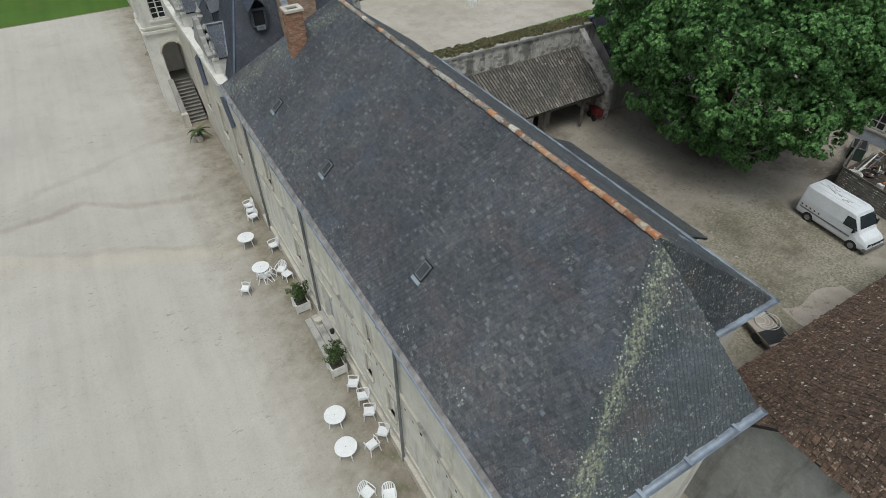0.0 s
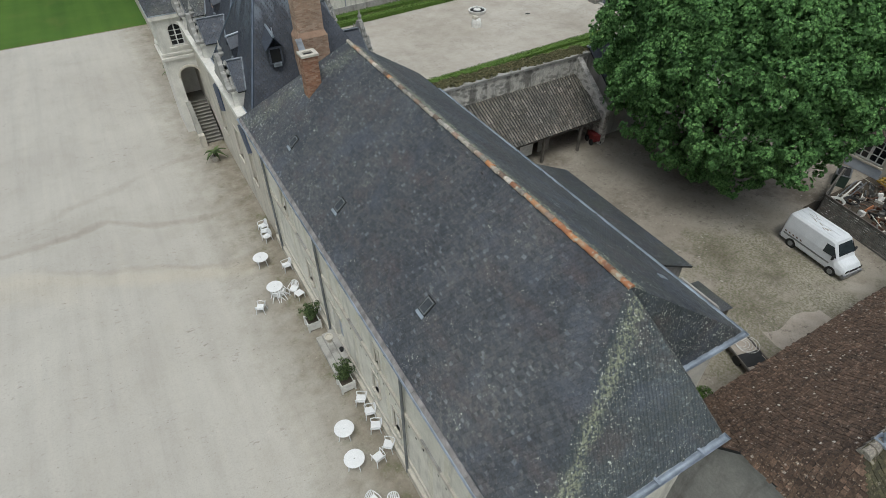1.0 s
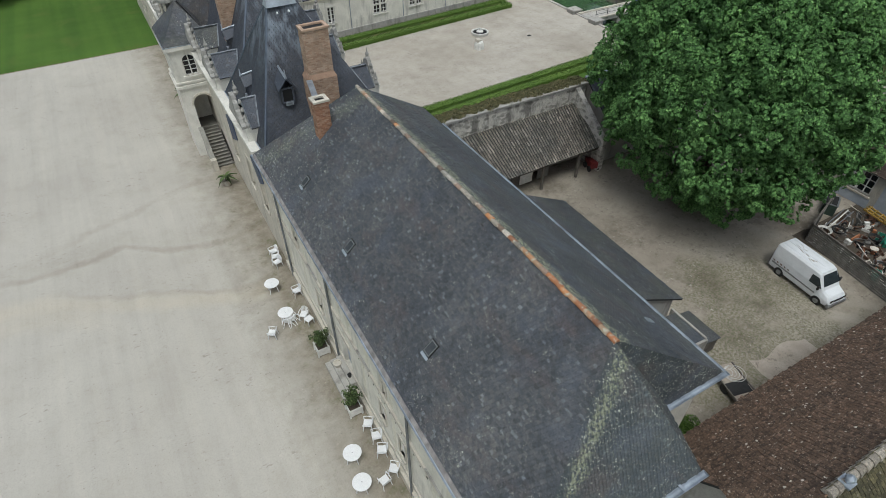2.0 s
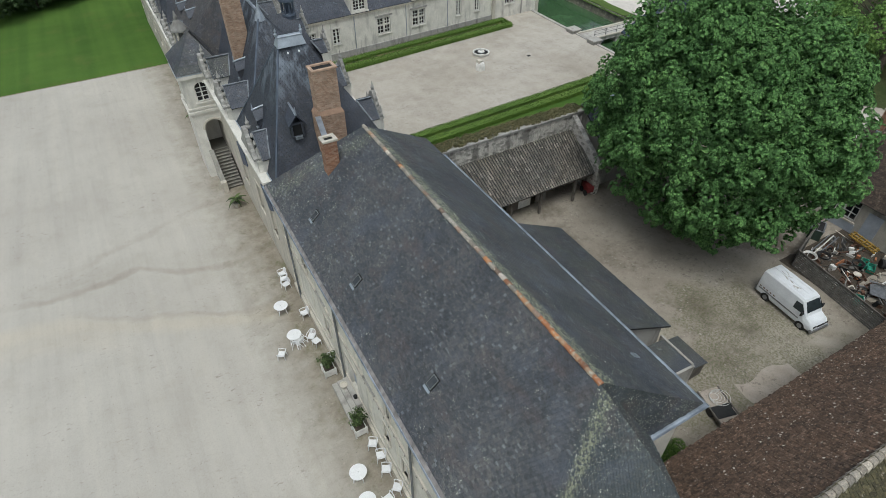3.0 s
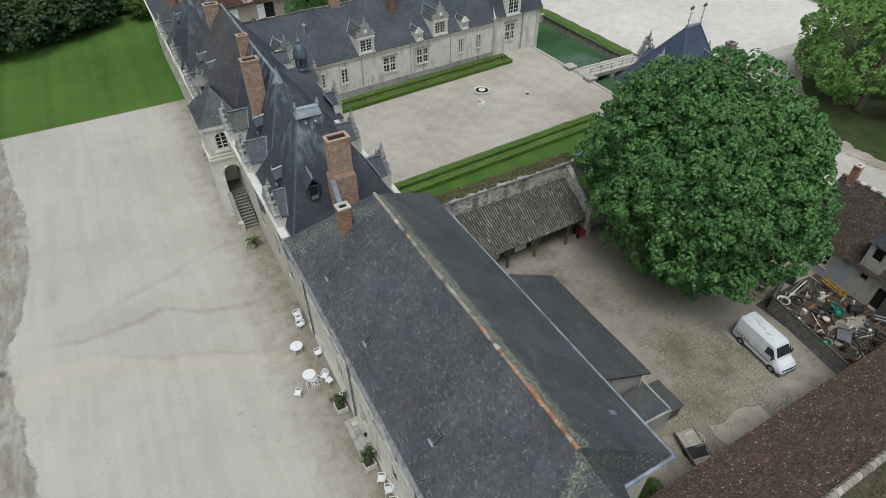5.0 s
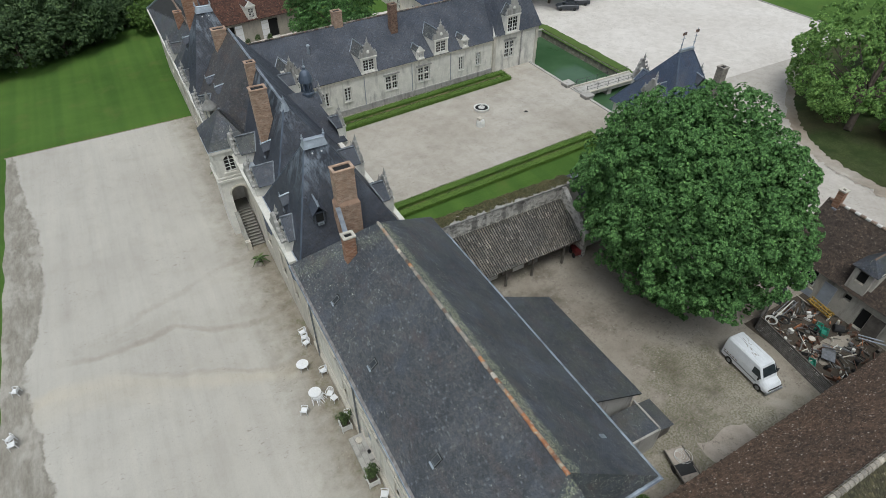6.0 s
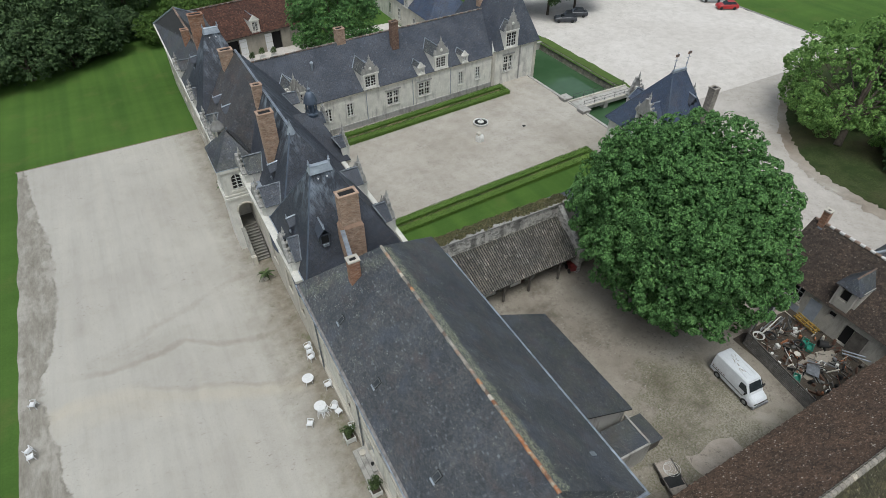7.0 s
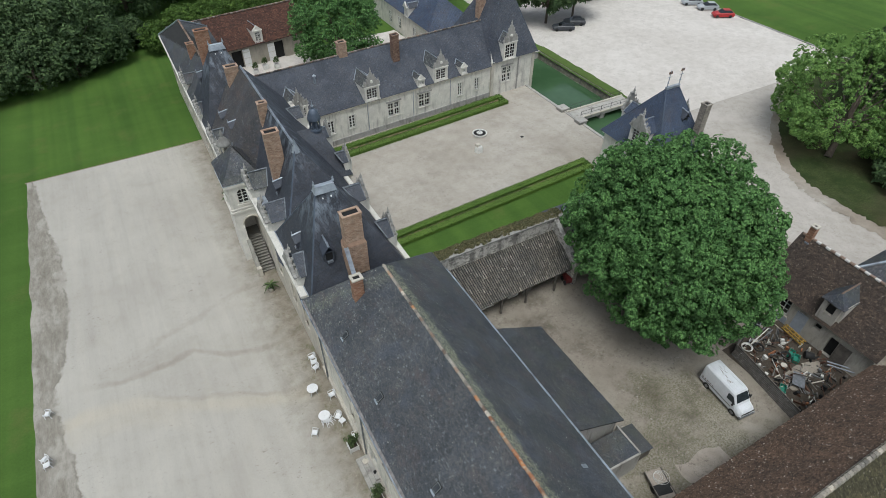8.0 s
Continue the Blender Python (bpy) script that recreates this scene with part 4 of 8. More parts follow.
        part("ridge_tile", g, M_RIDGE if orange else (M_LICHEN_RIDGE if y < 10 or k % 4 == 0 else M_RIDGE_WHITE), h, "orange clay ridge tile" if orange else "lichened grey ridge tile")
        y += 0.39
        k += 1
    # gutters and downpipes
    def gutter(a, b, out, r0=0.07):
        g = G()
        a, b, out = Vector(a), Vector(b), Vector(out)
        n = 7
        vs, fs = [], []
        for p in (a, b):
            for k, r in ((0, r0), (1, r0 - 0.012)):
                for i in range(n):
                    t = math.pi * i / (n - 1)
                    vs.append(p + out * (0.02 + r0 - r * math.cos(t)) + Vector((0, 0, -r * math.sin(t))))
        m = 2 * n
        for i in range(n - 1):
            fs += [(i, i + 1, i + 1 + m, i + m), (n + i + m, n + i + 1 + m, n + i + 1, n + i)]
        fs += [(0, n, n + m, m), (n - 1, m + n - 1, m + 2 * n - 1, 2 * n - 1)]
        fs += [tuple(range(n)), tuple(range(m + n - 1, m - 1, -1))]
        g.add(vs, fs)
        return part("gutter", g, M_ZINC, h, "half-round zinc gutter")
    gutter((W_X, S_Y, EAV + 0.02), (W_X, N_Y, EAV + 0.02), (-1, 0, 0))
    gutter((W_X, S_Y, EAV + 0.02), (12.4, S_Y, EAV + 0.02), (0, -1, 0), 0.13)
    gutter((E_X, S2_Y, EAV + 0.02), (E_X, 28.6, EAV + 0.02), (1, 0, 0))
    gutter((13.0, S2_Y, EAV + 0.02), (E_X + 0.15, S2_Y, EAV + 0.02), (0, -1, 0), 0.12)
    # the doubled course of paler slates along the garden eave, and straps over the hip's gutter
    eave = bpy.data.meshes.new("eave_slate")
    eave.from_pydata(*(lambda q: (q.v, [], q.f))(G().tbox(Matrix.Rotation(-math.atan2(RID - EAV, 10 - W_X), 4, "Y"), -0.06, -0.165, 0.012, 0.13, 0.165, 0.042)))
    eave.materials.append(M_EAVE)
    y = S_Y + 0.25
    while y < N_Y - 0.2:
        o = new("eave_slate", eave)
        o.parent, o.location = h, (W_X - 10, y - 17, EAV + 0.012 + random.uniform(-0.006, 0.006))
        y += 0.345
    for x in (5.6, 7.6, 9.3, 11.2):
        part("strap", G().tbox(pose(x, S_Y, EAV + 0.05, 0, 0, 4), -0.05, -0.25, 0, 0.05, 0.16, 0.03), M_ZINC, h, "zinc gutter strap")
    for y in (11.48, 20.95, 29.6):
        g = G().path([(4.36, y, EAV - 0.06), (4.45, y, EAV - 0.3), (4.86, y, EAV - 0.75), (4.86, y, 0.2)], 0.07, 8)
        part("downpipe", g, M_LEAD_DARK, h, "dark grey downpipe on the wall")
    # three small roof windows
    slope = math.atan2(RID - EAV, 10 - W_X)
    for x, y in ((6.15, 11.5), (5.85, 18.85), (5.85, 24.9)):
        z = EAV + (x - W_X) * math.tan(slope)
        m = Matrix.Translation((x, y, z)) @ Matrix.Rotation(-slope, 4, "Y")
        g = G()
        for b in ((-0.28, -0.20, 0.0, 0.28, -0.165, 0.07), (-0.28, 0.165, 0.0, 0.28, 0.20, 0.07), (0.245, -0.165, 0.0, 0.28, 0.165, 0.07), (-0.28, -0.165, 0.0, -0.245, 0.165, 0.07)):
            g.tbox(m, *b)
        sk = part("skylight", g, M_LEAD_DARK, h, "small zinc-framed roof window")
        # a solid black plate stands in for the shade in the gap
        part("kerb", G().tbox(m, -0.33, -0.25, 0.0, 0.33, 0.25, 0.032), M_BLACK, sk, "black plate for the shaded gap round the frame")
        part("pane", G().tbox(m, -0.245, -0.165, 0.034, 0.245, 0.165, 0.05), M_PANE_PALE, sk, "roof pane, sky reflection put into its grey")
        part("flashing", G().tbox(m, -0.46, -0.24, 0.02, -0.335, 0.24, 0.045), M_ZINC, sk, "pale zinc apron")
    x, y = 14.5, 8.4
    z = RID - (x - 10) * (RID - EAV) / (E_X - 10)
    m = Matrix.Translation((x, y, z)) @ Matrix.Rotation(math.atan2(RID - EAV, E_X - 10), 4, "Y")
    part("roof_vent", G().tbox(m, -0.25, -0.13, 0, 0.25, 0.13, 0.07), M_ZINC, h, "small zinc roof vent")
    # two flat dark blue panels laid against the wall
    for pts in ([(42.3, 6.8), (40.3, 7.85), (39.8, 5.8), (41.7, 4.95)], [(35.6, 6.75), (34.3, 7.3), (32.9, 6.0), (34.2, 5.25)]):
        part("slate_hanging", G().slab([(4.9, y, z) for y, z in pts], -0.08), M_SLATE_NEW, h, "flat dark blue panel on the wall")
    # chimney by the far end of the ridge
    brick_stack(h, 7.38, 26.25, 11.2, 8.16, 26.9, 14.3, cap=True)
    part("door", w.box(G(), 18.9, 20.3, -0.35, -0.28, 0.9, 3.6), M_BLUEGREY, h, "faded grey wooden door")
    part("lintel", w.box(G(), 18.7, 20.5, -0.02, 0.06, 3.6, 3.9), M_STONE, h)
    for u0, u1, z0, z1, k in ((12.2, 12.75, 2.3, 3.7, 6), (14.35, 14.95, 2.6, 3.9, 6), (7.2, 7.8, 2.6, 3.9, 5), (26.2, 27.0, 5.6, 7.4, 4), (14.0, 14.35, 5.3, 6.4, 3), (23.2, 23.9, 2.4, 3.8, 5)):
        window(h, w, u0, u1, z0, z1, 3, k, 0.1, surround=0.16)
    # toothed jambs of walled-up windows, and the blocks of the corner
    for y in (6.63, 8.28, 13.6, 15.95, 18.65, 20.0, 21.6, 23.0, 25.4, 27.4, 29.75, 30.6):
        for k in range(9):
            z = 5.35 + k * 0.40
            wd = 0.26 if k % 2 else 0.44
            sgn = 1 if int(y * 10) % 2 else -1
            part("jamb_block", w.box(G(), y - (wd if sgn < 0 else 0), y + (wd if sgn > 0 else 0), -0.02, 0.012 + 0.006 * random.random(), z + 0.01, z + 0.39), M_BLOCK, h)
    for y in (9.2, 13.2, 16.8, 22.4, 25.9, 29.0):
        for k in range(9):
            z = 1.4 + k * 0.40
            wd = 0.24 if k % 2 else 0.40
            part("jamb_block", w.box(G(), y, y + wd, -0.02, 0.012 + 0.006 * random.random(), z + 0.01, z + 0.39), M_BLOCK, h)
    # putlog holes under the string course
    for k in range(20):
        y = 5.6 + k * 0.62
        part("wall_hole", w.box(G(), y, y + 0.10, -0.02, 0.004, 4.35, 4.47), M_BLACK, h)
    for k in range(10):
        y = 6.0 + k * 2.45
        part("wall_stain", w.box(G(), y, y + 1.6, -0.01, 0.104, 5.222, 5.24), M_CARVED, h) if k in (1, 4, 7) else None
    part("footing", w.box(G(), 3.6, 31.0, 0, 0.16, -0.2, 0.55), M_STONE, h, "projecting stone footing")
    return h


def brick_stack(parent, x0, y0, z0, x1, y1, z1, cap=False, h=0.075, length=0.24, seed=3, mat=None, top=True):
    """A chimney of laid bricks with open joints, and a rim round its flue."""
    core = part("chimney", G().box(x0 + 0.012, y0 + 0.012, z0, x1 - 0.012, y1 - 0.012, z1), M_MORTAR, parent, "tall brick chimney stack")
    rng = np.random.default_rng(seed)
    arr = []
    rows = int((z1 - z0) / h)
    for r in range(rows):
        za, zb = z0 + r * h, z0 + (r + 1) * h - 0.010
        for side in range(4):
            a, b = ((x0, x1), (x0, x1), (y0, y1), (y0, y1))[side]
            n = max(1, round((b - a) / length))
            step = (b - a) / n
            off = 0.5 * step if (r + side) % 2 else 0
            cuts = [a] + [a + off + i * step for i in range(n + 1) if a + 0.03 < a + off + i * step < b - 0.03] + [b]
            for c0, c1 in zip(cuts, cuts[1:]):
                c0, c1 = c0 + 0.005, c1 - 0.005
                p = 0.004 * rng.random()
                if side == 0:
                    bx = (c0, y0 - p, c1, y0 + 0.05)
                elif side == 1:
                    bx = (c0, y1 - 0.05, c1, y1 + p)
                elif side == 2:
                    bx = (x0 - p, c0, x0 + 0.05, c1)
                else:
                    bx = (x1 - 0.05, c0, x1 + p, c1)
                X0, Y0, X1, Y1 = bx
                arr.append([(X0, Y0, za), (X1, Y0, za), (X1, Y1, za), (X0, Y1, za), (X0, Y0, zb), (X1, Y0, zb), (X1, Y1, zb), (X0, Y1, zb)])
    arr = np.array(arr)
    k = len(arr)
    faces = [(4, 5, 6, 7), (0, 1, 5, 4), (1, 2, 6, 5), (2, 3, 7, 6), (3, 0, 4, 7)]
    me = bpy.data.meshes.new("brickwork")
    me.from_pydata(arr.reshape(-1, 3).tolist(), [], (np.arange(k)[:, None, None] * 8 + np.array(faces)[None]).reshape(-1, 4).tolist())
    me.materials.append(mat or M_BRICK)
    ob = new("brickwork", me)
    ob.parent = core
    ob.matrix_parent_inverse = own_inverse(core)
    tagged(ob, kind="stuff")
    if not top:
        return core
    o = 0.06
    g = G()
    rim = [(x0 - o, y0 - o, x1 + o, y0 + 0.14), (x0 - o, y1 - 0.14, x1 + o, y1 + o), (x0 - o, y0 + 0.14, x0 + 0.14, y1 - 0.14), (x1 - 0.14, y0 + 0.14, x1 + o, y1 - 0.14)]
    for a, b, c, d in rim:
        g.box(a, b, z1, c, d, z1 + 0.11)
    part("rim", g, M_STONE if cap else (mat or M_BRICK), core, "pale cement rim" if cap else "")
    part("flue", G().box(x0 + 0.14, y0 + 0.14, z1, x1 - 0.14, y1 - 0.14, z1 + 0.02), M_BLACK, core, "black plate in the flue's mouth")
    if cap:
        part("flashing", G().box(x0 - 0.15, y0 - 0.06, z0 + 0.35, x0 + 0.02, y1 - 0.2, z0 + 0.75), M_ZINC, core, "zinc flashing at the foot")
    return core


long_house()


# ---------------------------------------------------------------- lean-to buildings behind the house
def back_annex():
    a = thing("annex", (19, 17, YARD), "low slate-roofed annex behind the long house", "outbuilding")
    rng = np.random.default_rng(4)
    x1 = 22.4
    part("wall", Wall((22.1, 0, 0), (0, 1, 0), (1, 0, 0)).panel(G(), 12.12, 21.98, 1.2, 5.0, 0.4, []), M_WALL_GREY, a)
    for y, n in ((12.1, -1), (22.0, 1)):
        part("wall", G().slab([(16.05, y, 1.2), (22.08, y, 1.2), (22.08, y, 4.98), (16.05, y, 7.9)], 0.3 * -n), M_WALL_GREY, a)
    roof_face(a, [(x1, 11.75, 5.0), (x1, 22.3, 5.0), (16.1, 22.3, 8.2), (16.1, 11.75, 8.2)], (x1, 11.75, 5.0), (x1, 22.3, 5.0), M_SLATE_EAST, rng)
    b = thing("annex", (20, 10.6, YARD), "small low lean-to with a dark slate roof", "outbuilding")
    roof_face(b, [(22.1, 9.5, 4.0), (22.1, 11.72, 4.0), (16.1, 11.72, 4.7), (16.1, 9.5, 4.7)], (22.1, 9.5, 4.0), (22.1, 11.72, 4.0), M_SLATE_EAST, rng)
    part("wall", G().slab([(16.05, 9.5, 1.2), (22.15, 9.5, 1.2), (22.15, 9.5, 4.06), (16.05, 9.5, 4.76)], -0.14), M_WALL_GREY, b)
    part("wall", G().box(22.1, 9.5, 1.2, 22.22, 12.0, 4.08), M_WALL_GREY, b, "pale parapet wall")
    c = thing("storage_box", (23.2, 10.8, YARD), "dark lidded wooden store beside the lean-to", "store")
    part("body", G().box(22.75, 9.7, YARD, 23.9, 11.9, 2.9), M_TIMBER, c)
    part("lid", G().slab([(22.65, 9.6, 3.15), (24.0, 9.6, 2.9), (24.0, 12.0, 2.9), (22.65, 12.0, 3.15)], 0.06), M_SLATE_EAST, c)


back_annex()


def open_shed():
    s = thing("cart_shed", (25, 29, YARD), "open cart shed with a grey clay-tiled lean-to roof", "shed")
    rng = np.random.default_rng(5)
    p = [(18.4, 27.2, 4.1), (30.2, 27.4, 4.1), (30.9, 31.35, 6.1), (18.0, 31.35, 6.0)]
    deck = part("roof_deck", G().slab(p, 0.06), M_UNDER, s)
    # channel tiles laid in ribs down the slope
    g = G()
    n = 52
    for i in range(n):
        t = (i + 0.5) / n
        a = Vector(p[0]).lerp(Vector(p[1]), t)
        b = Vector(p[3]).lerp(Vector(p[2]), t)
        k = 11
        for j in range(k):
            q0, q1 = a.lerp(b, j / k), a.lerp(b, (j + 1.08) / k)
            r = 0.085
            up = Vector((0, -0.44, 0.9))
            side = Vector((1, 0, 0))
            jx = random.uniform(-0.015, 0.015)
            vs = []
            for q, rr, dz in ((q0, r, 0.035), (q1, r * 0.85, 0.012)):
                for m in range(5):
                    th = math.pi * m / 4
                    vs.append(q + side * (rr * math.cos(th) + jx) + up * (rr * 0.8 * math.sin(th) + dz))
            g.add(vs, [(m, m + 1, m + 6, m + 5) for m in range(4)] + [(4, 3, 2, 1, 0)])
    ob = part("tiles", g, M_TILE_GREY, deck, fix=False, kind="stuff")
    for x in (19.2, 22.0, 24.9, 28.4):
        part("post", G().box(x - 0.09, 27.5, YARD, x + 0.09, 27.68, 4.05), M_TIMBER, s)
    part("beam", G().box(18.4, 27.48, 3.85, 30.2, 27.7, 4.03), M_TIMBER, s)
    wl_ = thing("boundary_wall", (25, 31.7, YARD), "high weathered stone wall with plants along its top", "wall", kind="structure")
    part("body", G().box(16.0, 31.4, 1.0, 31.6, 32.5, 7.5), M_RUBBLE, wl_)
    part("coping", G().box(16.0, 31.3, 7.5, 31.7, 32.6, 7.66), M_CARVED, wl_)
    part("gable_end", G().slab([(30.9, 27.3, 1.2), (30.9, 31.4, 1.2), (30.9, 31.4, 7.5), (30.9, 27.3, 4.6)], 0.45), M_RUBBLE, wl_)
    for x0, x1, mt in ((20.4, 21.8, M_WOODWHITE), (22.3, 23.4, M_TIMBER), (23.5, 24.7, M_WOODWHITE), (25.2, 26.3, M_DARKWOOD)):
        part("board", G().box(x0, 28.6, YARD + 0.3, x1, 28.66, 3.7), mt, s, "upright board panel stored in the shed")
    r = thing("cultivator", (30.3, 27.7, YARD), "red garden machine parked beside the shed", "machine")
    part("hood", G().tbox(pose(30.3, 27.9, YARD, 0, 0, 75), -0.5, -0.3, 0.35, 0.5, 0.3, 0.9), M_REDOLD, r)
    part("engine", G().tbox(pose(30.3, 27.9, YARD, 0, 0, 75), 0.5, -0.22, 0.3, 0.85, 0.22, 0.75), M_RUST, r)
    for sx in (-0.3, 0.4):
        for sy in (-1, 1):
            q = pose(30.3, 27.9, YARD, 0, 0, 75)
            part("wheel", G().rod(q @ Vector((sx, sy * 0.3, 0.25)), q @ Vector((sx, sy * 0.42, 0.25)), 0.25, 0.25, 12), M_RUBBER, r)
    return s


open_shed()


def slate_barn_behind_tree():
    b = thing("house", (38, 33, YARD), "low slate-roofed range beside the corner pavilion", "house")
    rng = np.random.default_rng(6)
    part("wall", G().box(32.0, 28.3, 1.0, 46.0, 34.9, 5.2), M_WALL_GREY, b)
    part("gable", G().slab([(32.0, 28.3, 5.2), (32.0, 31.6, 7.7), (32.0, 34.9, 5.2)], 0.4), M_WALL_GREY, b)
    roof_face(b, [(31.7, 28.0, 5.2), (46.2, 28.0, 5.2), (46.2, 31.6, 7.95), (31.7, 31.6, 7.95)], (31.7, 28.0, 5.2), (46.2, 28.0, 5.2), M_SLATE_WING, rng, 0.25, 0.16)
    roof_face(b, [(46.2, 35.2, 5.2), (31.7, 35.2, 5.2), (31.7, 31.6, 7.95), (46.2, 31.6, 7.95)], (46.2, 35.2, 5.2), (31.7, 35.2, 5.2), M_SLATE_WING, rng, 0.25, 0.16)
    part("ridge_zinc", G().box(31.6, 31.45, 7.93, 46.2, 31.75, 8.05), M_ZINC, b, "pale zinc ridge")


slate_barn_behind_tree()


# ---------------------------------------------------------------- the tiled barn near the camera
def tiled_barn():
    b = thing("barn", (35, 0.4, YARD), "large stone barn with a brown clay-tile roof", "barn")
    x0, x1, xr, zk = 13.0, 43.0, 14.25, 8.5
    yk = 11.2 - zk
    ys = 0.8 - yk
    rng = np.random.default_rng(7)
    part("wall", G().box(x0 + 0.3, -4.7, 1.0, x1, 5.2, 5.9), M_CARVED, b)
    part("gable", G().slab([(x0 + 0.3, -4.7, 5.9), (x0 + 0.3, 5.2, 5.9), (x0 + 0.3, yk, zk - 0.15), (x0 + 0.3, ys, zk - 0.15)], -0.4), M_CARVED, b)
    roof_face(b, [(x0, 5.5, 5.7), (x1, 5.5, 5.7), (x1, 0.4, 10.8), (xr, 0.4, 10.8), (x0, yk, zk)], (x0, 5.5, 5.7), (x1, 5.5, 5.7), M_TILE, rng, 0.17, 0.12, 0.034, pieces="tiling", one="tile", jitter=0.03,
              single=lambda x, y, z: 17.0 < x < 19.4 and 3.2 < y < 4.6)
    roof_face(b, [(x0, -4.7, 5.7), (x1, -4.7, 5.7), (x1, 0.4, 10.8), (xr, 0.4, 10.8), (x0, ys, zk)], (x0, -4.7, 5.7), (x1, -4.7, 5.7), M_TILE_MOSS, rng, 0.17, 0.16, 0.034, pieces="tiling", jitter=0.03)
    roof_face(b, [(x0, ys, zk), (x0, yk, zk), (xr, 0.4, 10.8)], (x0, ys, zk), (x0, yk, zk), M_TILE, rng, 0.17, 0.12, 0.034, pieces="tiling", jitter=0.03)
    x = xr
    while x < x1:
        n = 6
        vs = [(xx, 0.4 + r * math.cos(math.pi * i / (n - 1)), 10.76 + r * math.sin(math.pi * i / (n - 1))) for xx, r in ((x, 0.22), (x + 0.4, 0.17)) for i in range(n)]
        part("ridge_tile", G().add(vs, [(i, i + 1, i + 1 + n, i + n) for i in range(n - 1)] + [tuple(range(n))]), M_RIDGE_WHITE, b, "whitened mortared ridge tile")
        x += 0.37
    v = part("roof_vent", G().lathe((15.1, 0.32, 10.9), [(0.10, 0), (0.10, 0.2), (0.17, 0.24), (0.15, 0.3), (0.03, 0.42)], 10), M_ZINC, b, "small zinc roof vent")
    part("flashing", G().box(14.9, 0.12, 10.86, 15.3, 0.55, 10.95), M_ZINC, v)
    return b


tiled_barn()


# ---------------------------------------------------------------- the manor
def hip_roof(parent, x0, x1, y0, y1, ze, ridge_a, ridge_b, mat, rng, width=0.26, gauge=0.17, lift=0.012):
    """Four slopes over a rectangle, up to a short ridge."""
    A, B = tuple(ridge_a), tuple(ridge_b)
    c = [(x0, y0, ze), (x1, y0, ze), (x1, y1, ze), (x0, y1, ze)]
    if abs(A[0] - B[0]) > abs(A[1] - B[1]):
        faces = [[c[0], c[1], B, A], [c[1], c[2], B], [c[2], c[3], A, B], [c[3], c[0], A]]
    else:
        faces = [[c[0], c[1], A], [c[1], c[2], B, A], [c[2], c[3], B], [c[3], c[0], A, B]]
    for i, f in enumerate(faces):
        roof_face(parent, f, f[0], f[1], mat[i] if isinstance(mat, tuple) else mat, rng, width, gauge, lift)


def gable_outline(w, gh):
    """The right half of a carved pediment: scrolls below, a small arch above."""
    return [(w * 0.54, 0.0), (w * 0.55, gh * 0.10), (w * 0.46, gh * 0.16), (w * 0.42, gh * 0.30), (w * 0.33, gh * 0.34), (w * 0.30, gh * 0.48), (w * 0.23, gh * 0.52), (w * 0.21, gh * 0.72), (w * 0.13, gh * 0.80), (w * 0.10, gh * 0.95)]


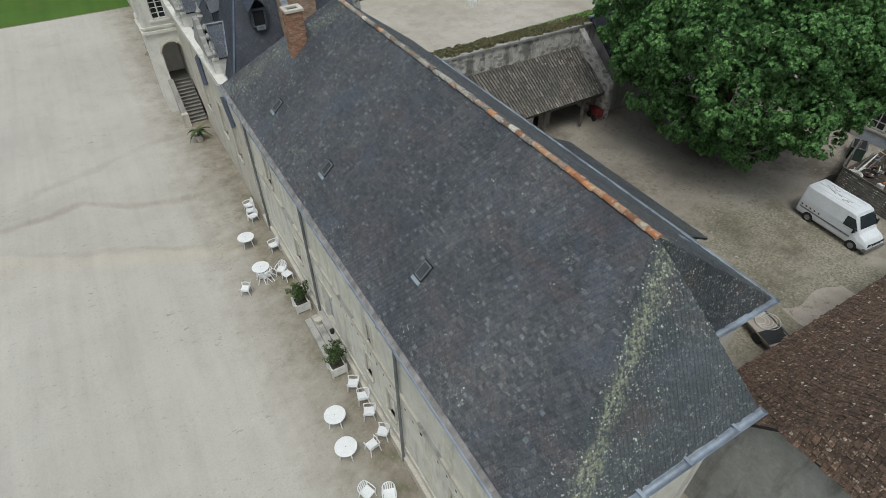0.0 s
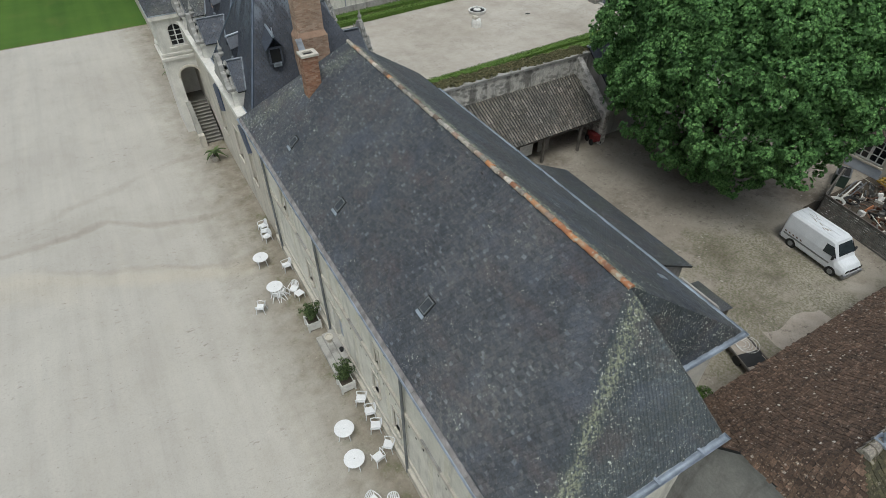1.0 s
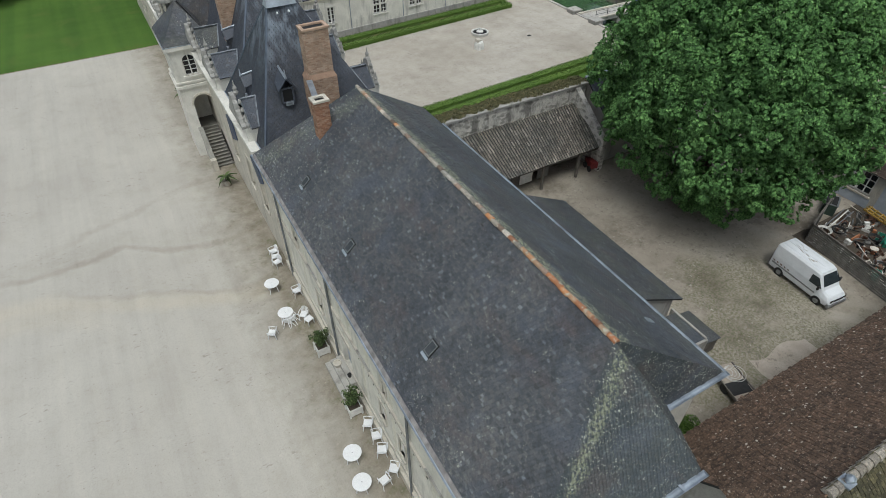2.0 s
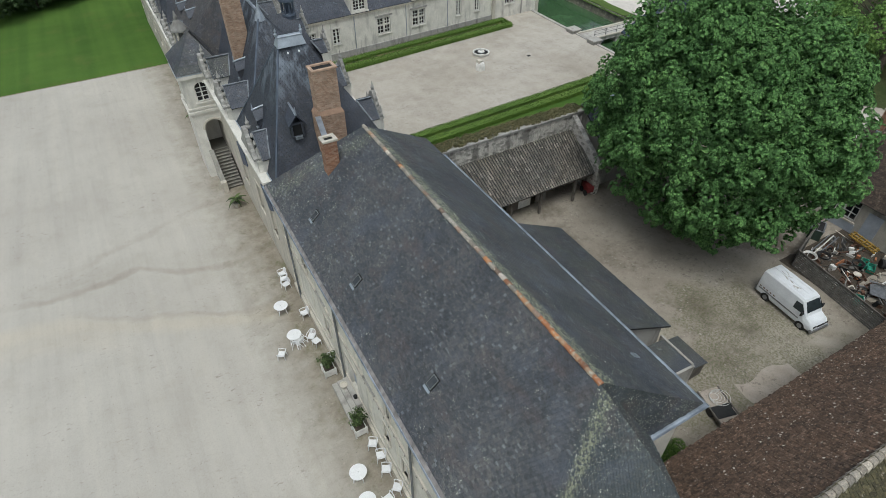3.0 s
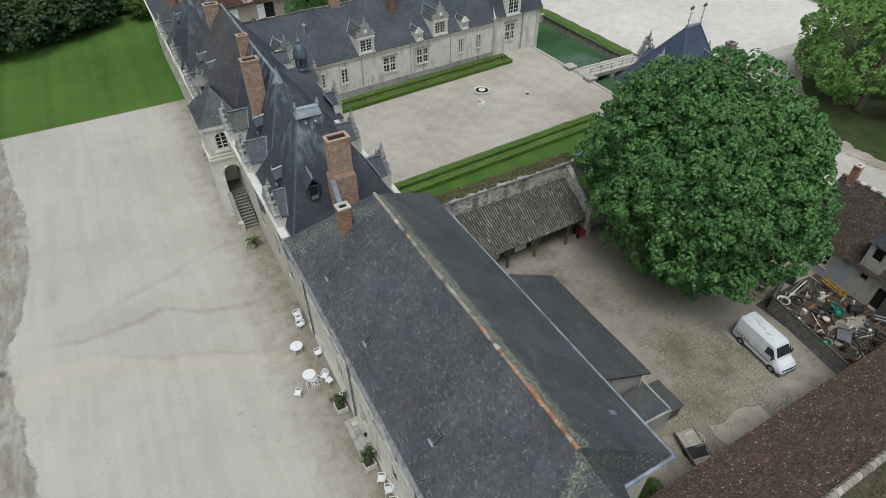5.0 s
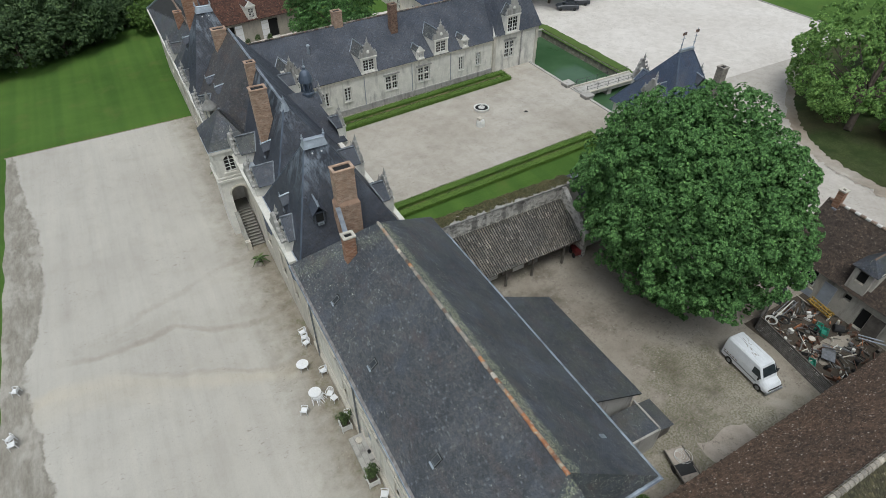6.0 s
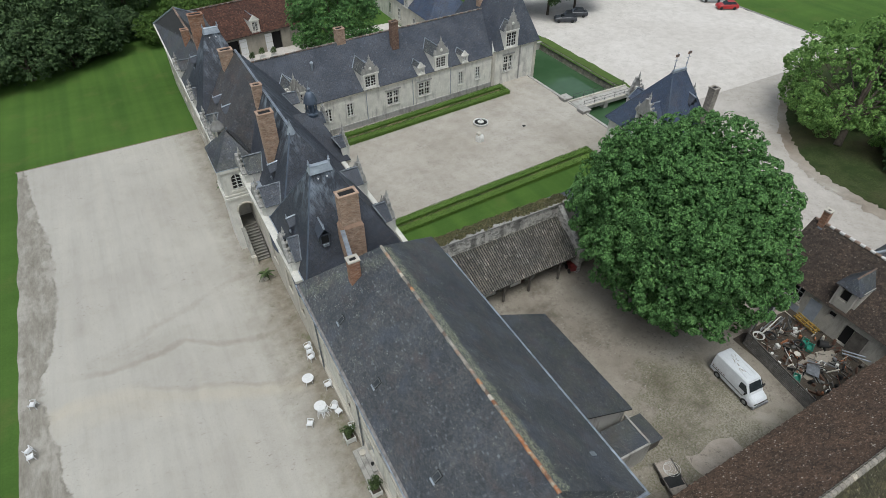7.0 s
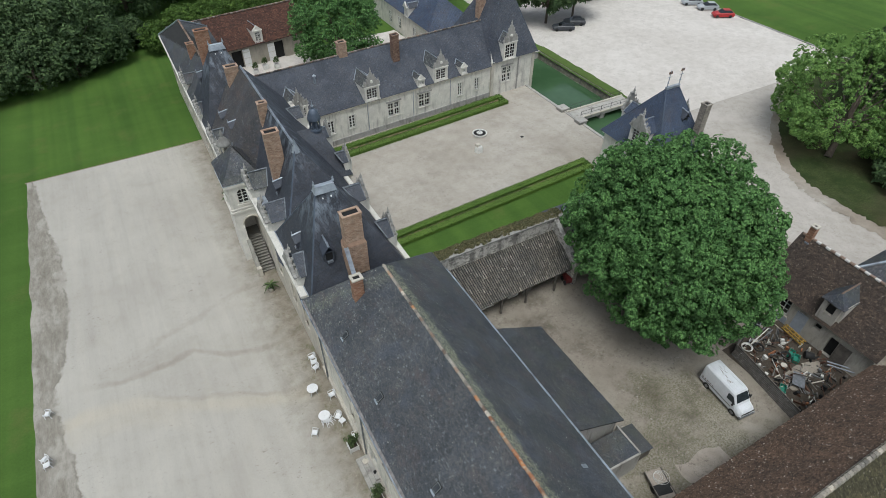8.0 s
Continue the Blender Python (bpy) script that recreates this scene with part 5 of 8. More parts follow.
def dormer(parent, o, u, n, w, z0, h, slope, rng, mat_roof=None, finial=True, cheek=None, rise=0.62, jamb=0.3, rows=4, trim=None):
    """A stone dormer: front wall with a window between pilasters, carved gable, slated saddle roof that runs back into the slope.
    slope: depth at which the main roof starts behind the front, its height there and its steepness."""
    wl_ = Wall(o, u, n)
    off, ze, k = slope
    deep = lambda z: max(0.5, off + (z - ze) / k)
    a, b = -w / 2 + jamb, w / 2 - jamb
    zz0, zz1 = z0 + 0.2, z0 + h - 0.22
    d = part("dormer", wl_.panel(G(), -w / 2, w / 2, z0, z0 + h, 0.3, [(a, b, zz0, zz1)]), M_LIME, parent, "carved pale stone dormer")
    t = 0.08
    sash = Wall(wl_.at(0, -0.12, 0), wl_.u, wl_.n)
    cas = part("casement", sash.panel(G(), a, b, zz0, zz1, 0.06, [(a + t, b - t, zz0 + t, zz1 - t)]), M_WOODWHITE, d, "white painted casement")
    mid = (a + b) / 2
    part("glazing_bar", wl_.box(G(), mid - 0.07, mid + 0.07, -0.175, -0.115, zz0 + t, zz1 - t), M_WOODWHITE, cas)
    for q in ((a + mid) / 2, (b + mid) / 2):
        part("glazing_bar", wl_.box(G(), q - 0.022, q + 0.022, -0.172, -0.117, zz0 + t, zz1 - t), M_WOODWHITE, cas)
    for i in range(1, rows):
        z = zz0 + (zz1 - zz0) * i / rows
        part("glazing_bar", wl_.box(G(), a + t, b - t, -0.17, -0.118, z - 0.026, z + 0.026), M_WOODWHITE, cas)
    part("pane", wl_.box(G(), a, b, -0.165, -0.155, zz0, zz1), M_GLASS, d, "dark window glass")
    top, gh = z0 + h, w * rise
    part("entablature", wl_.box(G(), -w / 2 - 0.10, w / 2 + 0.10, -0.26, 0.12, top - 0.02, top + 0.14), M_LIME, d, "moulded stone cornice")
    part("sill", wl_.box(G(), -w / 2 - 0.06, w / 2 + 0.06, -0.1, 0.12, z0 - 0.06, z0 + 0.10), M_LIME, d)
    if finial:
        for sg in (-1, 1):
            part("pilaster", wl_.box(G(), sg * (w / 2 - 0.13) - 0.10, sg * (w / 2 - 0.13) + 0.10, 0.0, 0.08, z0 + 0.1, top - 0.02), M_LIME, d)
        half = gable_outline(w, gh)
        pts = [wl_.at(x, 0.03, top + 0.14 + z) for x, z in half] + [wl_.at(-x, 0.03, top + 0.14 + z) for x, z in half[::-1]]
        part("gable", G().slab(pts, 0.26), M_CARVED, d, "lichened carved gable")
        part("niche", G().lathe(wl_.at(0, 0.03, top + gh * 0.42), [(0.02, -0.24), (0.19, -0.14), (0.21, 0.0), (0.16, 0.16), (0.02, 0.24)], 8), M_LIME, d, "carved stone medallion")
        p = wl_.at(0, -0.1, top + 0.14 + gh * 0.95)
        part("finial", G().lathe(p, [(0.14, -0.1), (0.19, 0.05), (0.09, 0.16), (0.15, 0.32), (0.06, 0.48), (0.02, 0.80)], 8), M_CARVED, d)
        for sg in (-1, 1):
            for x, z in half[1:8:2]:
                part("crocket", G().lathe(wl_.at(sg * x, -0.1, top + 0.14 + z), [(0.05, -0.10), (0.13, 0.02), (0.10, 0.13), (0.03, 0.24)], 6), M_CARVED, d)
            p = wl_.at(sg * (w / 2 - 0.02), -0.08, top + 0.12)
            part("pinnacle", G().lathe(p, [(0.14, 0.0), (0.14, 0.22), (0.08, 0.32), (0.13, 0.46), (0.07, 0.60), (0.02, 0.92)], 8), M_CARVED, d)
    else:
        part("gable", G().slab([wl_.at(-w / 2 - 0.05, 0.02, top + 0.14), wl_.at(w / 2 + 0.05, 0.02, top + 0.14), wl_.at(0, 0.02, top + 0.14 + gh)], 0.26), M_LIME, d)
    ridge, eave = top + min(gh * 0.82, w * 0.46), top + 0.02
    be, br = deep(eave), deep(ridge)
    for sg in (-1, 1):
        x = sg * (w / 2 - 0.06)
        part("cheek", G().slab([wl_.at(x, -0.28, z0 - 0.1), wl_.at(x, -0.28, eave), wl_.at(x, -be, eave), wl_.at(x, -max(0.45, deep(z0)), z0 - 0.1)], 0.12 * sg), cheek or M_LIME, d, "pale stone cheek")
        f = [tuple(wl_.at(sg * (w / 2 + 0.1), -0.24, eave)), tuple(wl_.at(sg * (w / 2 + 0.1), -be, eave)), tuple(wl_.at(0, -br, ridge)), tuple(wl_.at(0, -0.24, ridge))]
        roof_face(d, f, f[0], f[1], mat_roof or M_SLATE_BLUE, rng, 0.22, 0.14, 0.012, name="saddle")
        lift = Vector((0, 0, 0.05))
        part("valley", G().rod(Vector(f[1]) + lift, Vector(f[2]) + lift, 0.07, 0.07, 6), trim or M_ZINC, d, "zinc valley")
        part("verge", G().rod(Vector(f[0]) + lift, Vector(f[3]) + lift, 0.05, 0.05, 6), trim or M_ZINC, d, "zinc verge")
        if sg > 0:
            part("ridge_zinc", G().rod(Vector(f[2]) + lift, Vector(f[3]) + lift, 0.07, 0.07, 6), trim or M_ZINC, d, "zinc ridge")
    return d


def crest(parent, a, b, mat=None):
    """A lead-covered ridge roll."""
    part("ridge_lead", G().rod(a, b, 0.13, 0.13, 8), mat or M_LEAD, parent, "lead ridge roll")


def hood_dormer(m, x, y, z, d, s, rng):
    """A small slated hood on a slope, with a dark opening under a flared saddle."""
    wl_ = Wall((x, y, 0), (-d[1], d[0], 0), (d[0], d[1], 0))
    hood = part("hood_dormer", wl_.panel(G(), -0.34 * s, 0.34 * s, z, z + 0.85 * s, 0.12, [(-0.26 * s, 0.26 * s, z + 0.06 * s, z + 0.76 * s)]), M_SLATE_WING, m, "small slate-fronted hood dormer")
    part("opening", wl_.box(G(), -0.26 * s, 0.26 * s, -0.12, -0.09, z + 0.06 * s, z + 0.76 * s), M_BLACK, hood, "dark opening")
    part("sill", wl_.box(G(), -0.2 * s, 0.2 * s, 0.0, 0.12, z - 0.12, z + 0.06), M_LEAD_OLD, hood, "grey leaded sill")
    for sg in (-1, 1):
        e0, e1 = wl_.at(sg * 0.5 * s, 0.16, z + 0.78 * s), wl_.at(sg * 0.42 * s, -0.75 * s, z + 0.95 * s)
        r0, r1 = wl_.at(0, 0.2, z + 1.42 * s), wl_.at(0, -1.0 * s, z + 1.62 * s)
        part("saddle", G().slab([e0, e1, r1, r0] if sg > 0 else [r0, r1, e1, e0], 0.05), M_SLATE_WING, hood, "slated saddle")
        part("cheek", G().slab([wl_.at(sg * 0.33 * s, -0.1, z), wl_.at(sg * 0.33 * s, -0.1, z + 0.85 * s), wl_.at(sg * 0.33 * s, -0.7 * s, z + 0.9 * s)], 0.06 * sg), M_SLATE_CH, hood)
    part("hood_lead", G().rod(wl_.at(0, 0.22, z + 1.45 * s), wl_.at(0, -1.0 * s, z + 1.65 * s), 0.07 * s, 0.06 * s, 7), M_ZINC, hood, "pale lead roll on the hood")
    part("finial", G().rod(wl_.at(0, 0.15, z + 1.4 * s), wl_.at(0, 0.15, z + 1.9 * s), 0.06, 0.02, 6), M_LEAD, hood)


def roof_platform(m, x0, x1, y, z):
    """The lead-covered flat at the top of a steep roof, with an upstand and corner posts."""
    vs = [(x0 - 0.22, y - 0.42, z - 0.42), (x1 + 0.22, y - 0.42, z - 0.42), (x1 + 0.22, y + 0.42, z - 0.42), (x0 - 0.22, y + 0.42, z - 0.42),
          (x0 - 0.06, y - 0.2, z + 0.16), (x1 + 0.06, y - 0.2, z + 0.16), (x1 + 0.06, y + 0.2, z + 0.16), (x0 - 0.06, y + 0.2, z + 0.16)]
    cap = part("lead_cap", G().hexa(vs), M_LEAD, m, "pale lead dressed over the roof's top")
    part("roll", G().rod((x0 - 0.1, y - 0.2, z + 0.17), (x1 + 0.1, y - 0.2, z + 0.17), 0.05, 0.05, 6), M_ZINC, cap, "pale lead roll")
    for x in (x0 - 0.1, x1 + 0.1):
        part("finial", G().lathe((x, y, z + 0.2), [(0.09, 0), (0.11, 0.15), (0.05, 0.22), (0.08, 0.32), (0.02, 0.48)], 8), M_LEAD, cap)
    for x in (x0 + (x1 - x0) * 0.22, x0 + (x1 - x0) * 0.72):
        part("roof_hook", G().lathe((x, y - 0.62, z - 0.75), [(0.06, 0), (0.06, 0.08), (0.02, 0.12)], 8), M_WHITE, cap, "white roof hook")


def manor():
    m = thing("manor", (10, 62, 0), "renaissance stone manor with steep slate roofs and tall chimneys", "manor")
    rng = np.random.default_rng(9)
    w = Wall((5.0, 0, 0), (0, 1, 0), (-1, 0, 0))
    w2 = Wall((3.8, 0, 0), (0, 1, 0), (-1, 0, 0))
    e = Wall((14.0, 0, 0), (0, 1, 0), (1, 0, 0))
    wins = [(y, y + 1.1, 3.0, 5.4) for y in (33.6, 37.0, 41.6)]
    part("wall", w.panel(G(), 31.3, 52.2, -0.2, 9.2, 0.7, wins), M_STONE, m, "pale limestone wall")
    for q in wins:
        window(m, w, *q, 2, 4, 0.2, surround=0.2)
    wins = [(y, y + 1.1, 3.0, 5.4) for y in (54.5, 58.0, 61.5, 66.0, 69.5, 76.0, 81.0, 86.0, 91.0)]
    part("wall", w2.panel(G(), 52.2, 94.5, -0.2, 9.2, 0.7, wins), M_STONE, m, "pale limestone wall")
    for q in wins:
        window(m, w2, *q, 2, 4, 0.2, surround=0.2)
    part("wall", e.panel(G(), 31.3, 65.0, 1.0, 9.2, 0.7, []), M_STONE, m)
    part("wall", Wall((5.0, 31.3, 0), (1, 0, 0), (0, -1, 0)).panel(G(), 0.7, 8.3, 1.0, 9.2, 0.6, []), M_STONE, m)
    part("wall", Wall((3.8, 94.5, 0), (1, 0, 0), (0, 1, 0)).panel(G(), 0.7, 6.4, 0, 9.2, 0.6, []), M_STONE, m)
    # cornices on corbels; behind them a lead gutter at the foot of the slates
    part("cornice", G().box(4.45, 31.5, 9.2, 5.02, 52.0, 9.42), M_LIME, m, "white limestone cornice")
    part("gutter", G().box(5.02, 31.5, 9.2, 6.3, 52.0, 9.3), M_LEAD, m, "lead gutter behind the cornice")
    part("cornice", G().box(3.3, 52.3, 9.2, 3.82, 94.6, 9.4), M_LIME, m, "white limestone cornice")
    part("cornice", G().box(13.98, 31.4, 9.2, 14.4, 64.5, 9.4), M_LIME, m, "white limestone cornice")
    for k in range(31):
        y = 31.7 + k * 0.64
        part("corbel", G().hexa([(4.85, y, 8.6), (5.02, y, 8.6), (5.02, y + 0.28, 8.6), (4.85, y + 0.28, 8.6), (4.55, y, 9.2), (5.02, y, 9.2), (5.02, y + 0.28, 9.2), (4.55, y + 0.28, 9.2)]), M_LIME, m)
    # near pavilion
    hip_roof(m, 5.15, 13.9, 30.9, 40.6, 9.3, (7.95, 34.5, 17.2), (9.35, 34.5, 17.2), M_SLATE_BLUE, rng, 0.22, 0.14)
    roof_platform(m, 7.95, 9.35, 34.5, 17.2)
    for a, b in (((7.95, 34.5, 17.15), (5.15, 30.9, 9.35)), ((7.95, 34.5, 17.15), (5.15, 40.6, 9.35))):
        part("hip_lead", G().rod(a, b, 0.07, 0.07, 6), M_LEAD_BLUE, m, "lead hip roll")
    # middle range: its garden slope sets back by the stairs and comes forward beyond the porch
    A, B, Q = (8.95, 43.0, 16.1), (8.95, 62.0, 16.1), (8.95, 52.4, 16.1)
    for f, mt in (([(5.9, 39.2, 9.3), (13.9, 39.2, 9.3), A], M_SLATE_BLUE), ([(13.9, 39.2, 9.3), (13.9, 66, 9.3), B, A], M_SLATE_BLUE),
                  ([(5.9, 50.4, 9.3), (5.9, 39.2, 9.3), A, Q], M_SLATE_BLUE), ([(3.5, 65.0, 9.3), (3.5, 55.0, 9.3), Q, B], M_SLATE_BROWN), ([(3.5, 55.0, 9.3), (5.9, 50.4, 9.3), Q], M_SLATE_BROWN)):
        roof_face(m, f, f[0], f[1], mt, rng, 0.22, 0.14, 0.012)
    crest(m, A, B, M_ZINC)
    part("hip_lead", G().rod(A, (5.9, 39.2, 9.35), 0.08, 0.08, 6), M_LEAD_BLUE, m, "lead hip roll")
    part("lead_cap", G().lathe((8.95, 43.0, 15.55), [(0.42, 0), (0.26, 0.45), (0.14, 0.75), (0.03, 1.3)], 8), M_LEAD, m, "lead cap with a point")
    # cross roof on the court side, under the bell turret
    C0, C1 = (9.6, 50.3, 13.2), (13.2, 50.3, 13.2)
    for f in ([(11.5, 45.8, 9.6), (15.0, 45.8, 9.4), C1, C0], [(15.0, 45.8, 9.4), (15.0, 54.8, 9.4), C1], [(15.0, 54.8, 9.4), (11.5, 54.8, 9.6), C0, C1]):
        roof_face(m, f, f[0], f[1], M_SLATE_BLUE, rng, 0.22, 0.14, 0.012)
    part("wall", G().box(14.0, 46.0, 1.0, 14.8, 54.6, 9.4), M_STONE, m)
    # far pavilion and the low range that ends against the tiled house
    hip_roof(m, 3.5, 11.2, 60.8, 70.5, 9.3, (6.75, 65.3, 17.6), (8.1, 65.3, 17.6), M_SLATE_BLUE, rng)
    roof_platform(m, 6.75, 8.1, 65.3, 17.6)
    hip_roof(m, 3.4, 10.6, 69.5, 95.0, 9.3, (6.5, 73.0, 12.8), (6.3, 89.5, 12.8), M_SLATE_CH, rng)
    crest(m, (6.3, 89.5, 12.85), (3.4, 95.0, 9.4), M_ZINC)
    crest(m, (6.3, 89.5, 12.85), (10.6, 95.0, 9.4), M_ZINC)
    y = 73.2
    while y < 89.3:
        part("ridge_tile", G().rod((6.5 - 0.012 * (y - 73), y, 12.83), (6.5 - 0.012 * (y - 73), y + 0.44, 12.83), 0.14, 0.11, 7), M_LICHEN_RIDGE, m)
        y += 0.5
    # chimneys
    brick_stack(m, 8.62, 30.95, 10.2, 10.42, 32.05, 13.3, seed=10, mat=M_BRICK_PALE, top=False)
    part("shoulder", G().hexa([(8.60, 30.93, 13.3), (10.44, 30.93, 13.3), (10.44, 32.07, 13.3), (8.60, 32.07, 13.3), (8.76, 31.06, 13.62), (10.28, 31.06, 13.62), (10.28, 31.96, 13.62), (8.76, 31.96, 13.62)]), M_BRICK_PALE, m, "sloping brick shoulder")
    brick_stack(m, 8.76, 31.06, 13.3, 10.28, 31.96, 16.2, seed=11, mat=M_BRICK_PALE)
    brick_stack(m, 6.75, 44.5, 10.6, 8.1, 45.4, 17.0, seed=12, mat=M_BRICK_PALE)
    brick_stack(m, 8.0, 51.3, 13.0, 8.9, 52.0, 16.5, seed=13, mat=M_BRICK_PALE)
    brick_stack(m, 7.25, 61.8, 11.0, 8.65, 62.7, 16.2, seed=14, mat=M_BRICK_PALE)
    brick_stack(m, 6.1, 71.0, 11.0, 7.7, 71.9, 17.3, seed=15)
    brick_stack(m, 5.4, 77.5, 11.0, 6.3, 78.3, 13.6, seed=16)
    part("flashing", G().slab([(7.75, 27.1, 13.3), (8.1, 27.1, 13.3), (8.85, 31.0, 13.4), (8.5, 31.0, 13.4)], 0.06), M_ZINC, m, "pale zinc gutter between the roofs")
    # stone dormers towards the garden and the court
    for x, y, wd, sl, mt in ((4.75, 34.2, 2.9, (0.4, 9.3, 2.82), M_SLATE_WING), (4.75, 42.2, 2.7, (1.15, 9.3, 2.23), M_SLATE_WING), (4.75, 48.0, 2.6, (1.15, 9.3, 2.23), M_SLATE_MOSSY),
                             (3.55, 54.6, 2.2, (-0.05, 9.3, 1.25), M_SLATE_MOSSY), (3.55, 58.3, 2.2, (-0.05, 9.3, 1.25), M_SLATE_CH), (3.55, 65.6, 2.2, (0, 9.3, 2.5), M_SLATE_CH), (3.5, 74.5, 2.0, (0, 9.3, 1.13), M_SLATE_CH)):
        dormer(m, (x, y, 0), (0, 1, 0), (-1, 0, 0), wd, 8.5, 1.8, sl, rng, mt, trim=M_LEAD_OLD)
    for x, y, wd, sl in ((14.05, 34.6, 2.4, (0.15, 9.3, 2.0)), (14.05, 40.7, 2.4, (0.15, 9.3, 1.4)), (15.05, 47.2, 1.8, (0.1, 9.4, 1.8)), (15.05, 52.8, 1.8, (0.1, 9.4, 1.8)), (14.05, 58.5, 2.0, (0.15, 9.3, 1.4))):
        dormer(m, (x, y, 0), (0, 1, 0), (1, 0, 0), wd, 8.9, 1.8, sl, rng, M_SLATE_WING, trim=M_LEAD_OLD)
    for x, y, z, d, sz in ((5.75, 35.5, 11.2, (-1, 0), 0.95), (6.65, 43.9, 11.15, (-1, 0), 0.95), (7.45, 31.75, 11.9, (0, -1), 1.15), (4.9, 67.2, 12.9, (-1, 0), 0.9), (5.6, 56.6, 11.4, (-1, 0), 0.9), (5.3, 59.8, 11.2, (-1, 0), 0.85)):
        hood_dormer(m, x, y, z, d, sz, rng)
    # slated bell turret on the court side
    t = part("bell_turret", G().lathe((13.05, 50.3, 12.4), [(0.62, 0), (0.62, 0.55), (0.70, 0.62), (0.66, 0.75), (0.22, 0.76), (0.22, 1.75), (0.70, 1.78), (0.66, 2.1), (0.50, 2.55), (0.34, 2.8), (0.14, 2.95), (0.10, 3.2)], 12), M_LEAD_BLUE, m, "slated bell turret")
    for i in range(8):
        a = i * math.pi / 4
        part("post", G().rod((13.05 + 0.52 * math.cos(a), 50.3 + 0.52 * math.sin(a), 13.1), (13.05 + 0.52 * math.cos(a), 50.3 + 0.52 * math.sin(a), 14.2), 0.075, 0.075, 6), M_LEAD_BLUE, t, "lead-covered turret post")
    part("finial", G().lathe((13.05, 50.3, 15.5), [(0.10, 0), (0.16, 0.15), (0.04, 0.3), (0.02, 0.9)], 8), M_LEAD, t)
    return m


manor()


def stair_porch():
    p = thing("porch", (4.2, 50, 0), "white stone stair porch with an arched opening and slate roof", "porch")
    rng = np.random.default_rng(10)
    x0, x1, y0, y1 = 2.65, 5.3, 49.0, 52.4
    s = Wall((x0, y0, 0), (1, 0, 0), (0, -1, 0))
    # south front: piers, arch ring, upper wall with a round-headed window
    g = G()
    w = x1 - x0
    ax0, ax1, zs = 0.80, 2.40, 4.95
    part("pier", s.box(G(), 0, ax0, -0.4, 0, 0, 9.8), M_LIME, p, "cream limestone pier")
    part("pier", s.box(G(), ax1, w, -0.4, 0, 0, 9.8), M_LIME, p, "cream limestone pier")
    n = 12
    r = (ax1 - ax0) / 2
    cx = (ax0 + ax1) / 2
    for i in range(n):
        t0, t1 = math.pi * i / n, math.pi * (i + 1) / n
        q = [(cx - r * math.cos(t0), zs + r * math.sin(t0)), (cx - r * math.cos(t1), zs + r * math.sin(t1))]
        part("arch_stone", G().hexa([s.at(q[0][0], -0.4, q[0][1]), s.at(q[1][0], -0.4, q[1][1]), s.at(q[1][0], 0, q[1][1]), s.at(q[0][0], 0, q[0][1]),
                s.at(q[0][0], -0.4, 7.3), s.at(q[1][0], -0.4, 7.3), s.at(q[1][0], 0, 7.3), s.at(q[0][0], 0, 7.3)]), M_LIME, p)
        k = r + 0.16
        part("arch_moulding", G().hexa([s.at(cx - r * math.cos(t0), 0.002, zs + r * math.sin(t0)), s.at(cx - r * math.cos(t1), 0.002, zs + r * math.sin(t1)), s.at(cx - r * math.cos(t1), 0.07, zs + r * math.sin(t1)), s.at(cx - r * math.cos(t0), 0.07, zs + r * math.sin(t0)),
                s.at(cx - k * math.cos(t0), 0.002, zs + k * math.sin(t0)), s.at(cx - k * math.cos(t1), 0.002, zs + k * math.sin(t1)), s.at(cx - k * math.cos(t1), 0.07, zs + k * math.sin(t1)), s.at(cx - k * math.cos(t0), 0.07, zs + k * math.sin(t0))]), M_STONE, p, "moulded arch ring")
    cx = 1.42
    hw, wz0, wsp = 0.52, 7.55, 8.75
    s.panel(g, ax0, ax1, 7.3, 9.8, 0.4, [(cx - hw, cx + hw, wz0, wsp + hw)])
    part("front_wall", g, M_LIME, p, "cream limestone front")
    for i in range(8):
        t0, t1 = math.pi * i / 8, math.pi * (i + 1) / 8
        a, b = (cx - hw * math.cos(t0), wsp + hw * math.sin(t0)), (cx - hw * math.cos(t1), wsp + hw * math.sin(t1))
        part("arch_stone", G().hexa([s.at(a[0], -0.15, a[1]), s.at(b[0], -0.15, b[1]), s.at(b[0], -0.004, b[1]), s.at(a[0], -0.004, a[1]),
                                     s.at(a[0], -0.15, wsp + hw + 0.01), s.at(b[0], -0.15, wsp + hw + 0.01), s.at(b[0], -0.004, wsp + hw + 0.01), s.at(a[0], -0.004, wsp + hw + 0.01)]), M_LIME, p)
    sash = Wall(s.at(0, -0.18, 0), s.u, s.n)
    win = part("window", sash.panel(G(), cx - hw, cx + hw, wz0, wsp + hw, 0.07, [(cx - hw + 0.07, cx + hw - 0.07, wz0 + 0.07, wsp + hw - 0.06)]), M_WOODWHITE, p)
    part("glazing_bar", s.box(G(), cx - 0.05, cx + 0.05, -0.245, -0.172, wz0 + 0.07, wsp + hw - 0.06), M_WOODWHITE, win)
    for z in (7.95, 8.33, 8.72):
        part("glazing_bar", s.box(G(), cx - hw + 0.07, cx + hw - 0.07, -0.24, -0.176, z, z + 0.05), M_WOODWHITE, win)
    part("pane", s.box(G(), cx - hw, cx + hw, -0.23, -0.22, wz0, wsp + hw), M_GLASS, win, "dark window glass")
    part("sill", s.box(G(), cx - 0.75, cx + 0.75, -0.1, 0.12, wz0 - 0.16, wz0), M_LIME, win)
